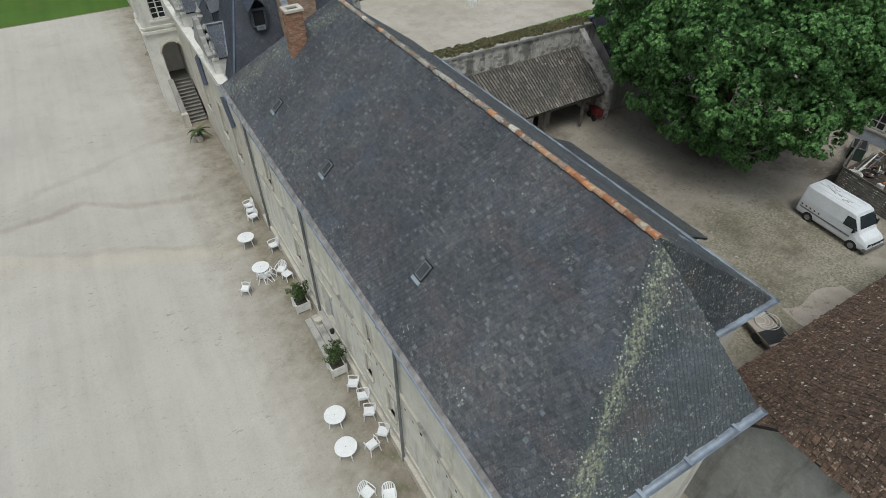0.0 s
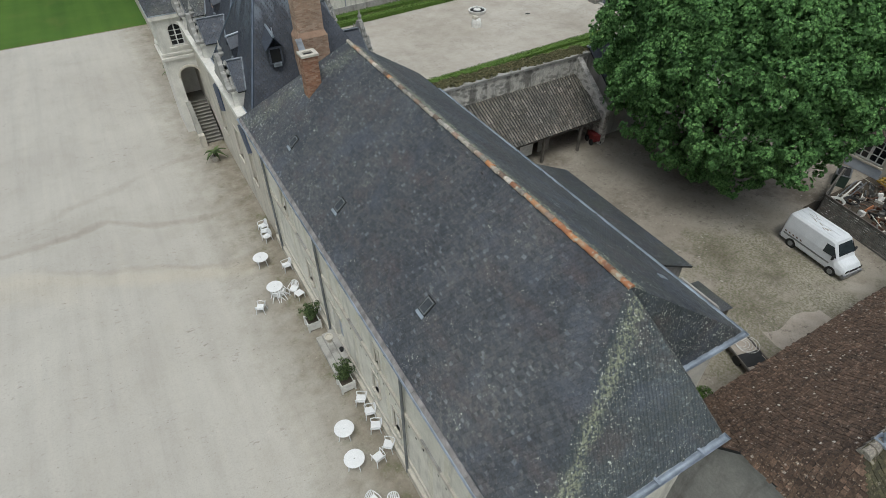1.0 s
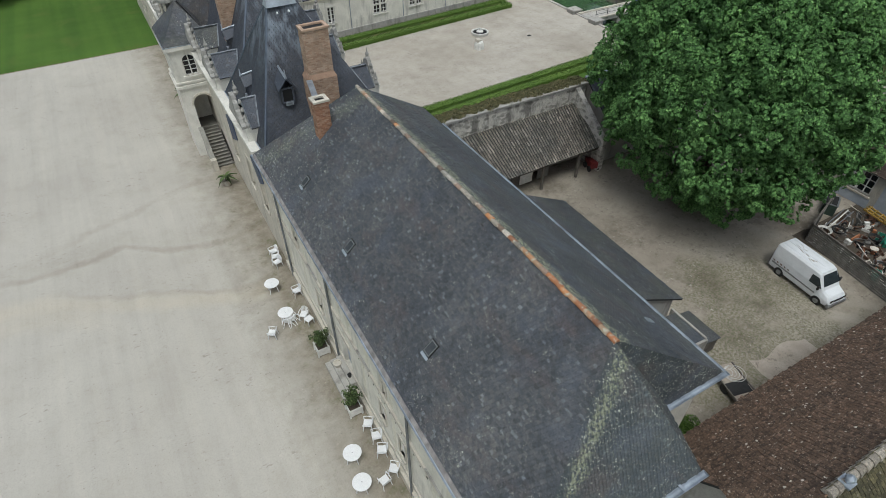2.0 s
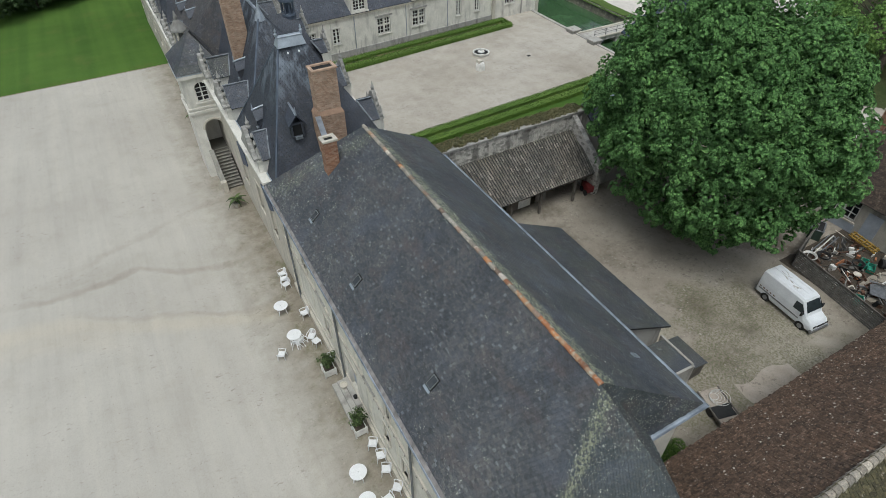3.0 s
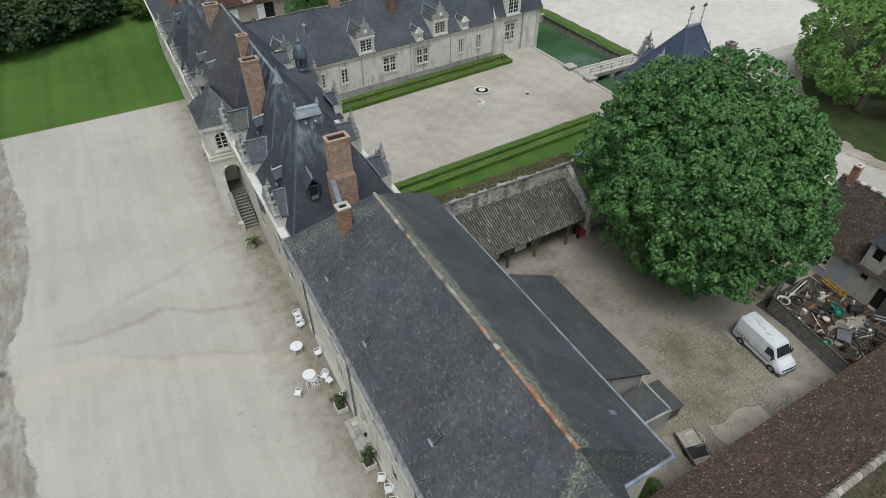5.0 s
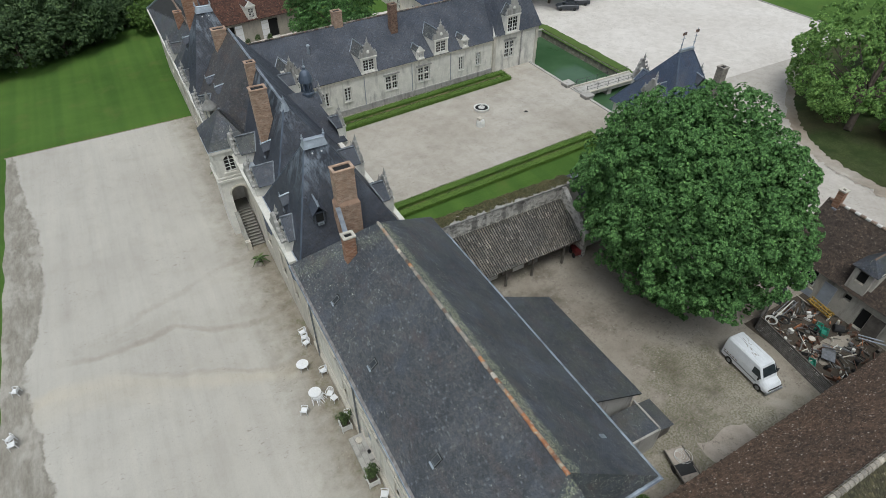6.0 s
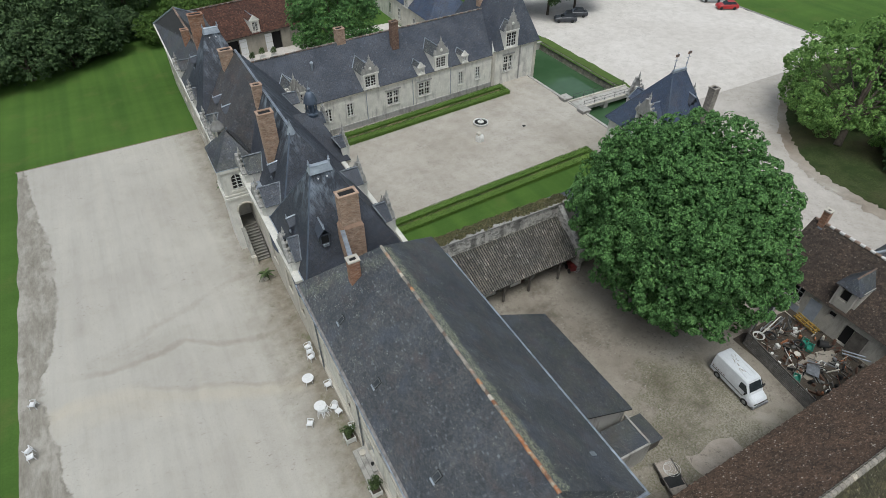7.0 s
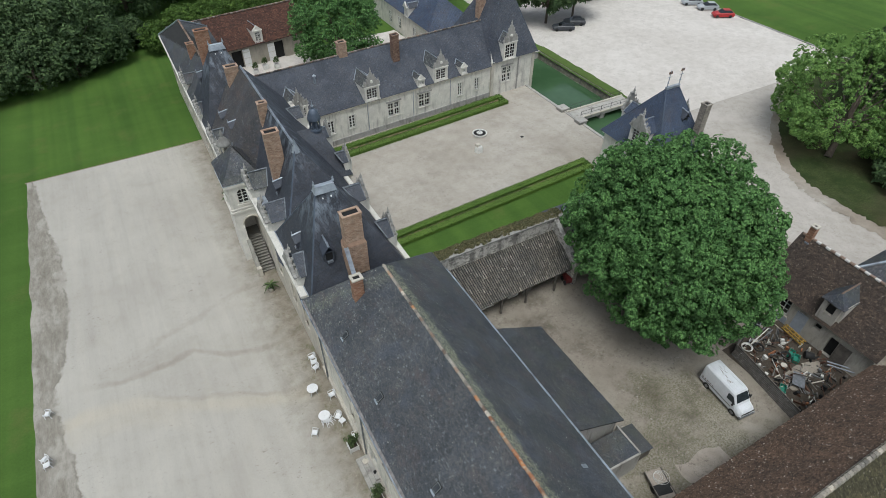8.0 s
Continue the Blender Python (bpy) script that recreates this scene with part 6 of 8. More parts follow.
    part("side_wall", Wall((x0, 0, 0), (0, 1, 0), (-1, 0, 0)).panel(G(), y0 + 0.4, y1, 0, 9.8, 0.4, [(50.4, 51.3, 7.55, 9.2)]), M_LIME, p)
    window(p, Wall((x0, 0, 0), (0, 1, 0), (-1, 0, 0)), 50.4, 51.3, 7.55, 9.2, 2, 3, 0.12, smat=M_LIME)
    part("side_wall", G().box(x0 + 0.4, y1 - 0.4, 0, x1, y1, 9.8), M_LIME, p)
    for zc, dz, o in ((6.55, 0.22, 0.16), (6.95, 0.14, 0.10), (9.8, 0.28, 0.24)):
        part("cornice", G().box(x0 - o, y0 - o, zc, x1, y0 - 0.002, zc + dz), M_LIME, p, "moulded stone cornice")
        part("cornice", G().box(x0 - o, y0 - 0.002, zc, x0 - 0.002, y1, zc + dz), M_LIME, p)
    part("eave_slab", G().box(x0 - 0.24, y0 - 0.24, 10.08, x1, y1 + 0.1, 10.16), M_ZINC, p, "pale zinc eave gutter")
    hip_roof(p, x0 - 0.2, 6.4, y0 - 0.2, 54.0, 10.16, (4.6, 51.6, 12.6), (4.8, 51.9, 12.6), M_SLATE_CH, rng, 0.22, 0.14)
    lan = part("lantern", G().lathe((4.1, 53.0, 10.6), [(0.62, 0), (0.62, 0.35), (0.74, 0.42), (0.70, 0.55), (0.26, 0.56), (0.26, 1.75), (0.74, 1.78), (0.72, 1.95), (0.52, 2.25), (0.30, 2.55), (0.16, 2.7), (0.18, 2.9), (0.05, 3.4)], 10), M_CARVED_DARK, p, "small carved stone lantern")
    for i in range(6):
        a = i * math.pi / 3
        part("column", G().rod((4.1 + 0.52 * math.cos(a), 53.0 + 0.52 * math.sin(a), 11.1), (4.1 + 0.52 * math.cos(a), 53.0 + 0.52 * math.sin(a), 12.42), 0.10, 0.09, 6), M_STONE, lan, "slender stone column")
    st = thing("garden_stairs", (4, 47, 0), "worn stone stairs with side parapets to the porch", "stairs")
    k = 13
    for i in range(k):
        y = 46.3 + i * 0.30
        part("step", G().box(3.55, y, 0, 5.0, y + 0.36, i * 0.17 + 0.15), M_STEP, st, "worn stone step")
        part("nosing", G().box(3.552, y - 0.03, i * 0.17 + 0.15, 4.998, y + 0.09, i * 0.17 + 0.19), M_STEP_PALE, st, "pale worn nosing")
    part("landing", G().box(3.5, 46.3 + k * 0.30, 0, 5.0, 52.0, k * 0.17), M_STEP, st)
    part("parapet", G().slab([(3.52, 45.9, 0), (3.52, 49.0, 0), (3.52, 49.0, 2.7), (3.52, 46.2, 0.95), (3.52, 45.9, 0.95)], 0.26), M_WALL_GREY, st, "pale stone parapet")
    part("coping", G().hexa([(3.18, 46.2, 0.95), (3.58, 46.2, 0.95), (3.58, 49.0, 2.7), (3.18, 49.0, 2.7), (3.18, 46.2, 1.07), (3.58, 46.2, 1.07), (3.58, 49.0, 2.82), (3.18, 49.0, 2.82)]), M_STEP_PALE, st, "worn grey coping")
    part("newel", G().box(3.12, 45.75, 0, 3.6, 46.2, 1.12), M_STONE, st, "pale stone newel block")
    part("parapet", G().slab([(5.0, 45.9, 0), (5.0, 49.0, 0), (5.0, 49.0, 2.7), (5.0, 45.9, 0.95)], -0.12), M_STONE, st, "pale stone string along the wall")


stair_porch()


def potted_palm(x, y, seed):
    p = thing("palm", (x, y, 0.05), "small potted palm beside the stone stairs", "palm", "palms by the stairs")
    part("pot", G().lathe((x, y, 0.05), [(0.22, 0), (0.30, 0.42), (0.33, 0.45), (0.26, 0.45)], 14), M_STONE, p)
    part("trunk", G().rod((x, y, 0.4), (x, y, 0.95), 0.09, 0.07, 8), M_BARK, p)
    rng = random.Random(seed)
    for k in range(16):
        a = k * 2.4 + rng.uniform(-0.2, 0.2)
        up = rng.uniform(0.1, 0.75)
        L = rng.uniform(0.7, 1.05)
        g = G()
        last = None
        for i in range(7):
            t = i / 6
            r = L * t
            z = 0.95 + up * t - 0.9 * t * t * (1 - up * 0.5)
            c = Vector((x + r * math.cos(a), y + r * math.sin(a), z))
            side = Vector((-math.sin(a), math.cos(a), 0)) * (0.13 * math.sin(math.pi * min(1, t + 0.12)) + 0.01)
            row = [c - side - Vector((0, 0, 0.05)), c, c + side - Vector((0, 0, 0.05))]
            k0 = len(g.v)
            g.v += [tuple(q) for q in row]
            if last is not None:
                g.f += [(last, last + 1, k0 + 1, k0), (last + 1, last + 2, k0 + 2, k0 + 1)]
            last = k0
        part("frond", g, M_LEAF_POT, p, fix=False)


potted_palm(3.65, 43.2, 1)
potted_palm(3.6, 60.9, 2)


# ---------------------------------------------------------------- court wing
def court_wing():
    c = thing("court_wing", (35, 70, YARD), "long stone court wing with slate roof and stone dormers", "wing")
    rng = np.random.default_rng(20)
    s = Wall((0, 66, 0), (1, 0, 0), (0, -1, 0))
    wins = [(18.4, 19.35, 3.6, 5.45), (21.5, 22.45, 3.6, 5.45), (27.5, 29.35, 3.55, 5.5), (32.55, 34.4, 3.55, 5.5), (39.3, 40.1, 3.55, 5.5), (42.35, 43.15, 3.6, 5.5), (47.5, 49.2, 3.5, 5.9)]
    ze, zr, kk = 6.75, 11.2, (11.2 - 6.75) / 6.25
    part("wall", s.panel(G(), 13.0, 53.6, 1.2, ze, 0.7, wins), M_WALL_PALE, c, "stained pale limestone front")
    for a, b, z0, z1 in wins:
        wide = b - a > 1.3
        win = window(c, s, a, b, z0, z1, 4 if wide else 2, 4, 0.12, surround=0.16, smat=M_LIME)
        if wide:
            part("mullion", s.box(G(), (a + b) / 2 - 0.12, (a + b) / 2 + 0.12, -0.1, 0.02, z0, z1), M_LIME, win, "white stone mullion")
            part("transom", s.box(G(), a, b, -0.1, 0.016, z0 + (z1 - z0) * 0.55 - 0.09, z0 + (z1 - z0) * 0.55 + 0.09), M_LIME, win, "white stone transom")
            part("lintel", s.box(G(), a - 0.28, b + 0.28, 0, 0.14, z1 + 0.17, z1 + 0.36), M_CARVED, win, "lichened drip moulding")
    part("plinth", s.box(G(), 13.0, 45.5, 0, 0.14, 1.2, 2.5), M_CARVED, c, "dark stained stone plinth")
    part("cornice", s.box(G(), 13.0, 45.4, 0, 0.2, ze - 0.28, ze), M_STONE, c)
    for x in (24.4, 31.6, 37.9):
        part("downpipe", G().path([s.at(x, 0.22, ze), s.at(x, 0.07, ze - 0.4), s.at(x, 0.07, 2.0)], 0.05, 6), M_LEAD, c, "dark lead downpipe")
    part("wall", G().box(14.0, 77.3, 1.5, 53.6, 78.0, ze), M_WALL_GREY, c)
    part("wall", G().box(52.9, 66.7, -0.5, 53.6, 77.3, 7.2), M_WALL_GREY, c)
    part("pilaster", s.box(G(), 45.2, 45.7, 0, 0.25, 1.2, 7.0), M_STONE, c)
    part("pilaster", s.box(G(), 50.4, 50.62, 0, 0.1, 1.2, 7.0), M_CARVED, c, "dark stained drain line")
    part("pilaster", s.box(G(), 53.2, 53.7, 0, 0.1, 1.2, 7.0), M_STONE, c)
    part("wall", s.box(G(), 45.7, 53.2, -0.7, 0.06, 6.8, 7.2), M_WALL_PALE, c)
    roof_face(c, [(12.6, 65.75, ze), (45.6, 65.75, ze), (48.6, 72, zr), (8.2, 72, zr)], (12.6, 65.75, ze), (45.6, 65.75, ze), M_SLATE_WING, rng, 0.24, 0.16)
    roof_face(c, [(8.2, 78.2, ze), (48.6, 78.2, ze), (48.6, 72, zr), (8.2, 72, zr)], (8.2, 78.2, ze), (48.6, 78.2, ze), M_SLATE_WING, rng, 0.3, 0.2)
    hip_roof(c, 45.3, 54.0, 65.6, 78.4, 7.2, (50.7, 71.0, 17.6), (50.7, 73.0, 17.6), M_SLATE_WING, rng)
    brick_stack(c, 47.4, 72.4, 10.0, 48.6, 73.4, 14.6, seed=23, mat=M_BRICK_PALE)
    part("coping", G().slab([(45.15, 65.6, 7.3), (45.6, 65.6, 7.3), (48.75, 72, 11.85), (48.3, 72, 11.85)], 0.5), M_LIME, c, "white stone gable coping")
    x = 9.0
    while x < 48:
        part("ridge_tile", G().rod((x, 72, zr + 0.03), (x + 0.44, 72, zr + 0.03), 0.13, 0.11, 7), M_RIDGE_WHITE if int(x * 2) % 3 else M_LICHEN_RIDGE, c, "whitened mortared ridge tile")
        x += 0.5
    for x, z0 in ((15.0, 6.8), (25.2, 6.85), (36.2, 6.85)):
        dormer(c, (x, 65.8, 0), (1, 0, 0), (0, -1, 0), 2.2, z0, 1.9, (0.05, ze, kk), rng, M_SLATE_MOSSY, rise=0.85)
    dormer(c, (48.35, 65.55, 0), (1, 0, 0), (0, -1, 0), 2.4, 7.25, 2.5, (0.1, 7.2, 1.93), rng, M_SLATE_MOSSY, rise=1.05)
    vent = part("roof_vent", G().rod((18.85, 69.6, 9.4), (18.85, 69.5, 10.4), 0.16, 0.13, 10), M_LEAD, c, "lead vent pipe on the slates")
    part("cap", G().lathe((18.85, 69.5, 10.4), [(0.24, 0), (0.24, 0.10), (0.02, 0.3)], 10), M_LEAD, vent)
    for x in (32.85, 40.1):
        dormer(c, (x, 65.6, 0), (1, 0, 0), (0, -1, 0), 0.95, 6.9, 1.0, (0.0, ze, kk), rng, M_SLATE_MOSSY, finial=False, jamb=0.14, rows=3)
    brick_stack(c, 23.6, 71.6, 10.2, 24.8, 72.5, 12.9, seed=21, mat=M_BRICK_PALE)
    brick_stack(c, 30.7, 69.5, 8.6, 31.7, 70.3, 13.1, seed=22, mat=M_BRICK_DARK)
    # the wing stands a little askew to the manor
    c.matrix_basis = Matrix.Translation((45.5, 66, 0)) @ Matrix.Rotation(math.atan(0.07), 4, "Z") @ Matrix.Translation((-45.5, -66, 0)) @ c.matrix_basis
    return c


court_wing()


# ---------------------------------------------------------------- corner pavilion, farm building
def corner_pavilion():
    p = thing("pavilion", (50, 36.5, YARD), "square stone pavilion with a steep blue slate roof", "pavilion")
    rng = np.random.default_rng(30)
    part("wall", G().box(45.9, 33.1, 0.0, 52.7, 41.6, 8.0), M_WALL_PALE, p, "pale limestone walls")
    part("cornice", G().box(45.7, 32.95, 7.75, 52.85, 41.8, 8.0), M_LIME, p, "moulded stone cornice")
    hip_roof(p, 45.5, 53.1, 32.7, 42.0, 8.0, (48.7, 36.8, 14.8), (50.5, 36.8, 14.8), M_SLATE_NEW, rng)
    sl = (0.1, 8.0, 1.8)
    dormer(p, (45.6, 36.4, 0), (0, 1, 0), (-1, 0, 0), 2.5, 8.2, 2.6, sl, rng, M_SLATE_NEW, rise=0.75, rows=6)
    dormer(p, (49.6, 42.0, 0), (1, 0, 0), (0, 1, 0), 2.2, 7.6, 2.2, (0.1, 8.0, 1.3), rng, M_SLATE_NEW, rise=0.95)
    dormer(p, (53.1, 36.8, 0), (0, 1, 0), (1, 0, 0), 2.2, 7.6, 2.2, (0.1, 8.0, 2.6), rng, M_SLATE_NEW, rise=0.95)
    hood_dormer(p, 50.6, 34.7, 10.9, (0, -1), 1.1, rng)
    brick_stack(p, 51.2, 33.0, 9.0, 52.0, 33.8, 13.8, seed=31, mat=M_BRICK_GREY)
    for a, b in (((48.7, 36.8, 14.85), (45.5, 32.7, 8.05)), ((48.7, 36.8, 14.85), (45.5, 42.0, 8.05)), ((50.5, 36.8, 14.85), (53.1, 32.7, 8.05))):
        part("hip_lead", G().rod(a, b, 0.06, 0.06, 6), M_LEAD_BLUE, p, "lead hip roll")
    part("ridge_lead", G().box(48.6, 36.65, 14.75, 50.6, 36.95, 15.0), M_LEAD, p, "pale lead ridge")
    for x in (48.7, 50.5):
        f = part("finial", G().rod((x, 36.8, 14.9), (x, 36.8, 17.0), 0.06, 0.02, 6), M_LEAD, p, "dark weather vane")
        part("vane", G().box(x - 0.26, 36.79, 16.5, x + 0.26, 36.81, 16.8), M_RUST, f)
        part("ball", G().lathe((x, 36.8, 15.5), [(0.03, -0.12), (0.13, 0), (0.03, 0.12)], 8), M_LEAD, f)
        part("arm", G().box(x - 0.3, 36.78, 16.12, x + 0.3, 36.82, 16.17), M_LEAD, f)


corner_pavilion()


def farm_building():
    b = thing("farmhouse", (48, 11, YARD), "old stone farm building with brown tiles and a dormer", "farmhouse")
    rng = np.random.default_rng(40)
    fx, rx, ex, ze, zr = 44.9, 48.3, 51.7, 4.75, 8.9
    w = Wall((fx, 0, 0), (0, 1, 0), (-1, 0, 0))
    holes = [(13.5, 15.8, 2.7, 4.5), (10.5, 11.1, 3.6, 4.2), (8.7, 9.5, 1.8, 3.9)]
    part("wall", w.panel(G(), 5.8, 17.0, 1.2, ze, 0.5, holes), M_FARMWALL, b, "patched pale render wall")
    window(b, w, 13.5, 15.8, 2.7, 4.5, 4, 3, 0.1)
    part("door", w.box(G(), 11.75, 12.85, 0, 0.06, 1.7, 4.1), M_BLUEGREY, b, "pale blue-grey wooden door")
    part("door", w.box(G(), 7.5, 8.65, 0, 0.07, 1.7, 3.9), M_TIMBER, b, "weathered brown plank door")
    part("opening", w.box(G(), 10.5, 11.1, -0.4, -0.3, 3.6, 4.2), M_BLACK, b)
    part("opening", w.box(G(), 8.7, 9.5, -0.4, -0.3, 1.8, 3.9), M_BLACK, b)
    part("panel_board", w.box(G(), 13.3, 15.9, 0.01, 0.05, 1.75, 2.5), M_BLUEGREY, b, "pale boarding under the window")
    part("wall", G().slab([(fx, 17.0, 1.2), (ex - 0.3, 17.0, 1.2), (ex - 0.3, 17.0, ze), (rx, 17.0, zr - 0.1), (fx, 17.0, ze)], -0.4), M_WALL_GREY, b)
    part("wall", G().box(ex - 0.8, 5.8, 1.2, ex - 0.3, 16.6, ze), M_WALL_GREY, b)
    roof_face(b, [(fx - 0.3, 5.6, ze - 0.1), (fx - 0.3, 17.2, ze - 0.1), (rx, 17.2, zr), (rx, 5.6, zr)], (fx - 0.3, 5.6, ze - 0.1), (fx - 0.3, 17.2, ze - 0.1), M_TILE_FARM, rng, 0.2, 0.14, 0.018, pieces="tiling")
    roof_face(b, [(ex, 5.6, ze - 0.1), (ex, 17.2, ze - 0.1), (rx, 17.2, zr), (rx, 5.6, zr)], (ex, 5.6, ze - 0.1), (ex, 17.2, ze - 0.1), M_TILE_FARM, rng, 0.2, 0.14, 0.018, pieces="tiling")
    y, k = 5.6, 0
    while y < 17.1:
        part("ridge_tile", G().rod((rx, y, zr + 0.05), (rx, y + 0.42, zr + 0.05), 0.15, 0.12, 7), M_WOODWHITE if k % 2 else M_LICHEN_RIDGE, b, "pale mortared ridge tile")
        y += 0.46
        k += 1
    # stone dormer with a hatch under a small slate saddle roof
    bw = Wall((fx - 0.12, 0, 0), (0, 1, 0), (-1, 0, 0))
    bay = part("dormer", bw.panel(G(), 9.95, 11.5, 4.4, 7.25, 0.4, [(10.35, 11.1, 5.75, 6.9)]), M_FARMWALL, b, "pale stone dormer wall")
    part("hatch", bw.box(G(), 10.35, 11.1, -0.36, -0.3, 5.75, 6.9), M_BLACK, bay, "dark open hatch")
    part("frame", bw.box(G(), 10.25, 11.2, 0.0, 0.05, 6.9, 7.02), M_TIMBER, bay)
    for ya, yb in ((9.95, 10.2), (11.25, 11.5)):
        part("cheek", G().slab([(fx + 0.28, ya, 5.2), (fx + 2.0, ya, 7.1), (fx + 2.0, ya, 7.2), (fx + 0.28, ya, 7.2)], -(yb - ya)), M_FARMWALL, bay)
    gx = fx - 0.3
    for sg in (-1, 1):
        f = [(gx, 10.72 + sg * 1.05, 7.1), (fx + 2.2, 10.72 + sg * 1.05, 7.1), (fx + 3.0, 10.72, 8.15), (gx + 0.5, 10.72, 8.15)]
        roof_face(bay, f, f[0], f[1], M_SLATE_CH, rng, 0.2, 0.13, 0.014, name="saddle")
    f = [(gx, 9.67, 7.1), (gx, 11.77, 7.1), (gx + 0.5, 10.72, 8.15)]
    roof_face(bay, f, f[0], f[1], M_SLATE_CH, rng, 0.2, 0.13, 0.014, name="saddle")
    part("ridge_zinc", G().rod((gx + 0.5, 10.72, 8.18), (fx + 3.0, 10.72, 8.18), 0.08, 0.08, 7), M_LICHEN_RIDGE, bay)
    n = thing("outbuilding", (53, 8, YARD), "slate-roofed outbuilding behind the farmhouse", "outbuilding")
    part("wall", G().box(52.3, 4.2, 1.2, 58.7, 12.9, 5.6), M_WALL_GREY, n)
    hip_roof(n, 52.0, 59.0, 3.9, 13.2, 5.8, (55.5, 7.4, 8.9), (55.5, 9.8, 8.9), M_SLATE_CH, rng)
    for q in ((52.0, 13.2), (59.0, 13.2)):
        crest(n, (55.5, 9.8, 8.95), (*q, 5.85), M_ZINC)
    brick_stack(b, 48.0, 16.1, 7.8, 48.55, 16.65, 10.2, seed=41, mat=M_BRICK, cap=True)


farm_building()


# ---------------------------------------------------------------- plants
def leaf_cloud(name, centres, radii, count, size, mat, seed, droop=0.25, squash=1.0, floor=None, inner=0.35, tuft=0, tuft_size=0.3, wide_leaf=0.46):
    """Many small leaves over the outside of a set of boughs."""
    rng = np.random.default_rng(seed)
    centres, radii = np.asarray(centres, float), np.asarray(radii, float)
    share = radii ** 2 / (radii ** 2).sum()
    k = rng.choice(len(radii), count, p=share)
    d = rng.normal(size=(count, 3))
    d /= np.linalg.norm(d, axis=1)[:, None]
    d[:, 2] = np.where(d[:, 2] < -0.35, -d[:, 2] * 0.5, d[:, 2])
    rr = radii[k] * (1 - inner * rng.random(count) ** 2 * 1.0)
    if tuft:
        # leaves stand in rosettes at the tips of the twigs
        m = count // tuft
        kk, dd = k[:m], d[:m]
        tips = centres[kk] + dd * (radii[kk] * (1 - inner * 0.8 * rng.random(m) ** 2))[:, None]
        own = np.arange(count) % m
        d = d + dd[own] * 0.9 + np.array([0, 0, 0.35])
        d /= np.linalg.norm(d, axis=1)[:, None]
        wide = tuft_size * (0.7 + 0.6 * rng.random(m))[own]
        p = tips[own] + d * (wide * (0.75 + 0.25 * rng.random(count)))[:, None] * np.array([1, 1, 0.7])
    else:
        p = centres[k] + d * rr[:, None] * np.array([1, 1, squash])
    n = d + rng.normal(0, 0.4, (count, 3)) + np.array([0, 0, 0.30])
    n /= np.linalg.norm(n, axis=1)[:, None]
    t = np.cross(n, rng.normal(size=(count, 3)))
    t /= np.linalg.norm(t, axis=1)[:, None]
    b = np.cross(n, t)
    s = size * rng.uniform(0.6, 1.3, count)[:, None]
    tip = p + t * s - np.array([0, 0, 1]) * s * droop
    base = p - t * s * 0.6
    l = p + b * s * wide_leaf + n * s * 0.10
    r = p - b * s * wide_leaf + n * s * 0.10
    if floor is not None:
        for a in (tip, base, l, r):
            a[:, 2] = np.maximum(a[:, 2], floor)
    v = np.stack([base, r, tip, l], 1).reshape(-1, 3)
    f = (np.arange(count)[:, None] * 4 + np.array([0, 1, 2, 3])[None])
    me = bpy.data.meshes.new(name)
    me.from_pydata(v.tolist(), [], f.tolist())
    me.materials.append(mat)
    return me


def tree(at, crown, radius, boughs, leaves, size, mat, seed, label, squash=1.0, name="tree", lobe=(0.16, 0.26), category="tree", gaps=0.0, axes=None, tuft=0, tuft_size=0.3, inner=0.35, closed=True):
    rng = np.random.default_rng(seed)
    t = thing(name, at, label, category)
    at, crown = Vector(at), Vector(crown)
    ax = Vector(axes or (radius, radius, radius * squash))
    radius = (ax.x + ax.y + ax.z) / 3
    r0 = radius * 0.05
    g = G().rod(at, at.lerp(crown, 0.5), r0, r0 * 0.7, 10).rod(at.lerp(crown, 0.5), crown, r0 * 0.7, r0 * 0.3, 8)
    part("trunk", g, M_BARK, t, "rough brown trunk")
    cs, rs = [], []
    limb = G()
    for i in range(boughs):
        z = 1 - 2 * (i + 0.5) / boughs
        a = i * 2.39996 + rng.normal(0, 0.2)
        s = math.sqrt(1 - z * z)
        d = Vector((s * math.cos(a) * ax.x, s * math.sin(a) * ax.y, z * ax.z)) / radius
        rr = radius * rng.uniform(*lobe)
        out = radius * rng.uniform(0.90, 1.03) - rr * 0.85
        if rng.random() < gaps:
            continue
        c = crown + d * out
        cs.append(tuple(c))
        rs.append(rr)
        if i % 6 == 0:
            limb.rod(at.lerp(crown, 0.45), c, r0 * 0.3, r0 * 0.08, 5)
    part("limb", limb, M_BARK, t)
    # a dim inner mass of leaves closes the gaps between the boughs
    ob = new("crown", leaf_cloud("crown", cs + [tuple(crown)], rs + [min(ax) * 0.72], leaves, size, mat, seed, tuft=tuft, tuft_size=tuft_size, inner=inner))
    ob.parent = t
    ob.matrix_parent_inverse = own_inverse(t)
    if axes and closed:
        # larger shaded leaves inside, between the boughs
        me = leaf_cloud("inner_crown", [(0, 0, 0)], [1.0], 42000, 0.027, mat, seed + 1, inner=0.2)
        me.transform(Matrix.Translation(crown) @ Matrix.Diagonal((ax.x * 0.84, ax.y * 0.84, ax.z * 0.84, 1)))
        ob = new("inner_crown", me)
        ob.parent = t
        ob.matrix_parent_inverse = own_inverse(t)
    return t


def ball_points(n, rng, jitter=0.12):
    """Evenly strewn directions."""
    i = np.arange(n) + 0.5
    z = 1 - 2 * i / n
    a = i * 2.39996
    r = np.sqrt(1 - z * z)
    d = np.stack([r * np.cos(a), r * np.sin(a), z], 1) + rng.normal(0, jitter, (n, 3))
    return d / np.linalg.norm(d, axis=1)[:, None]


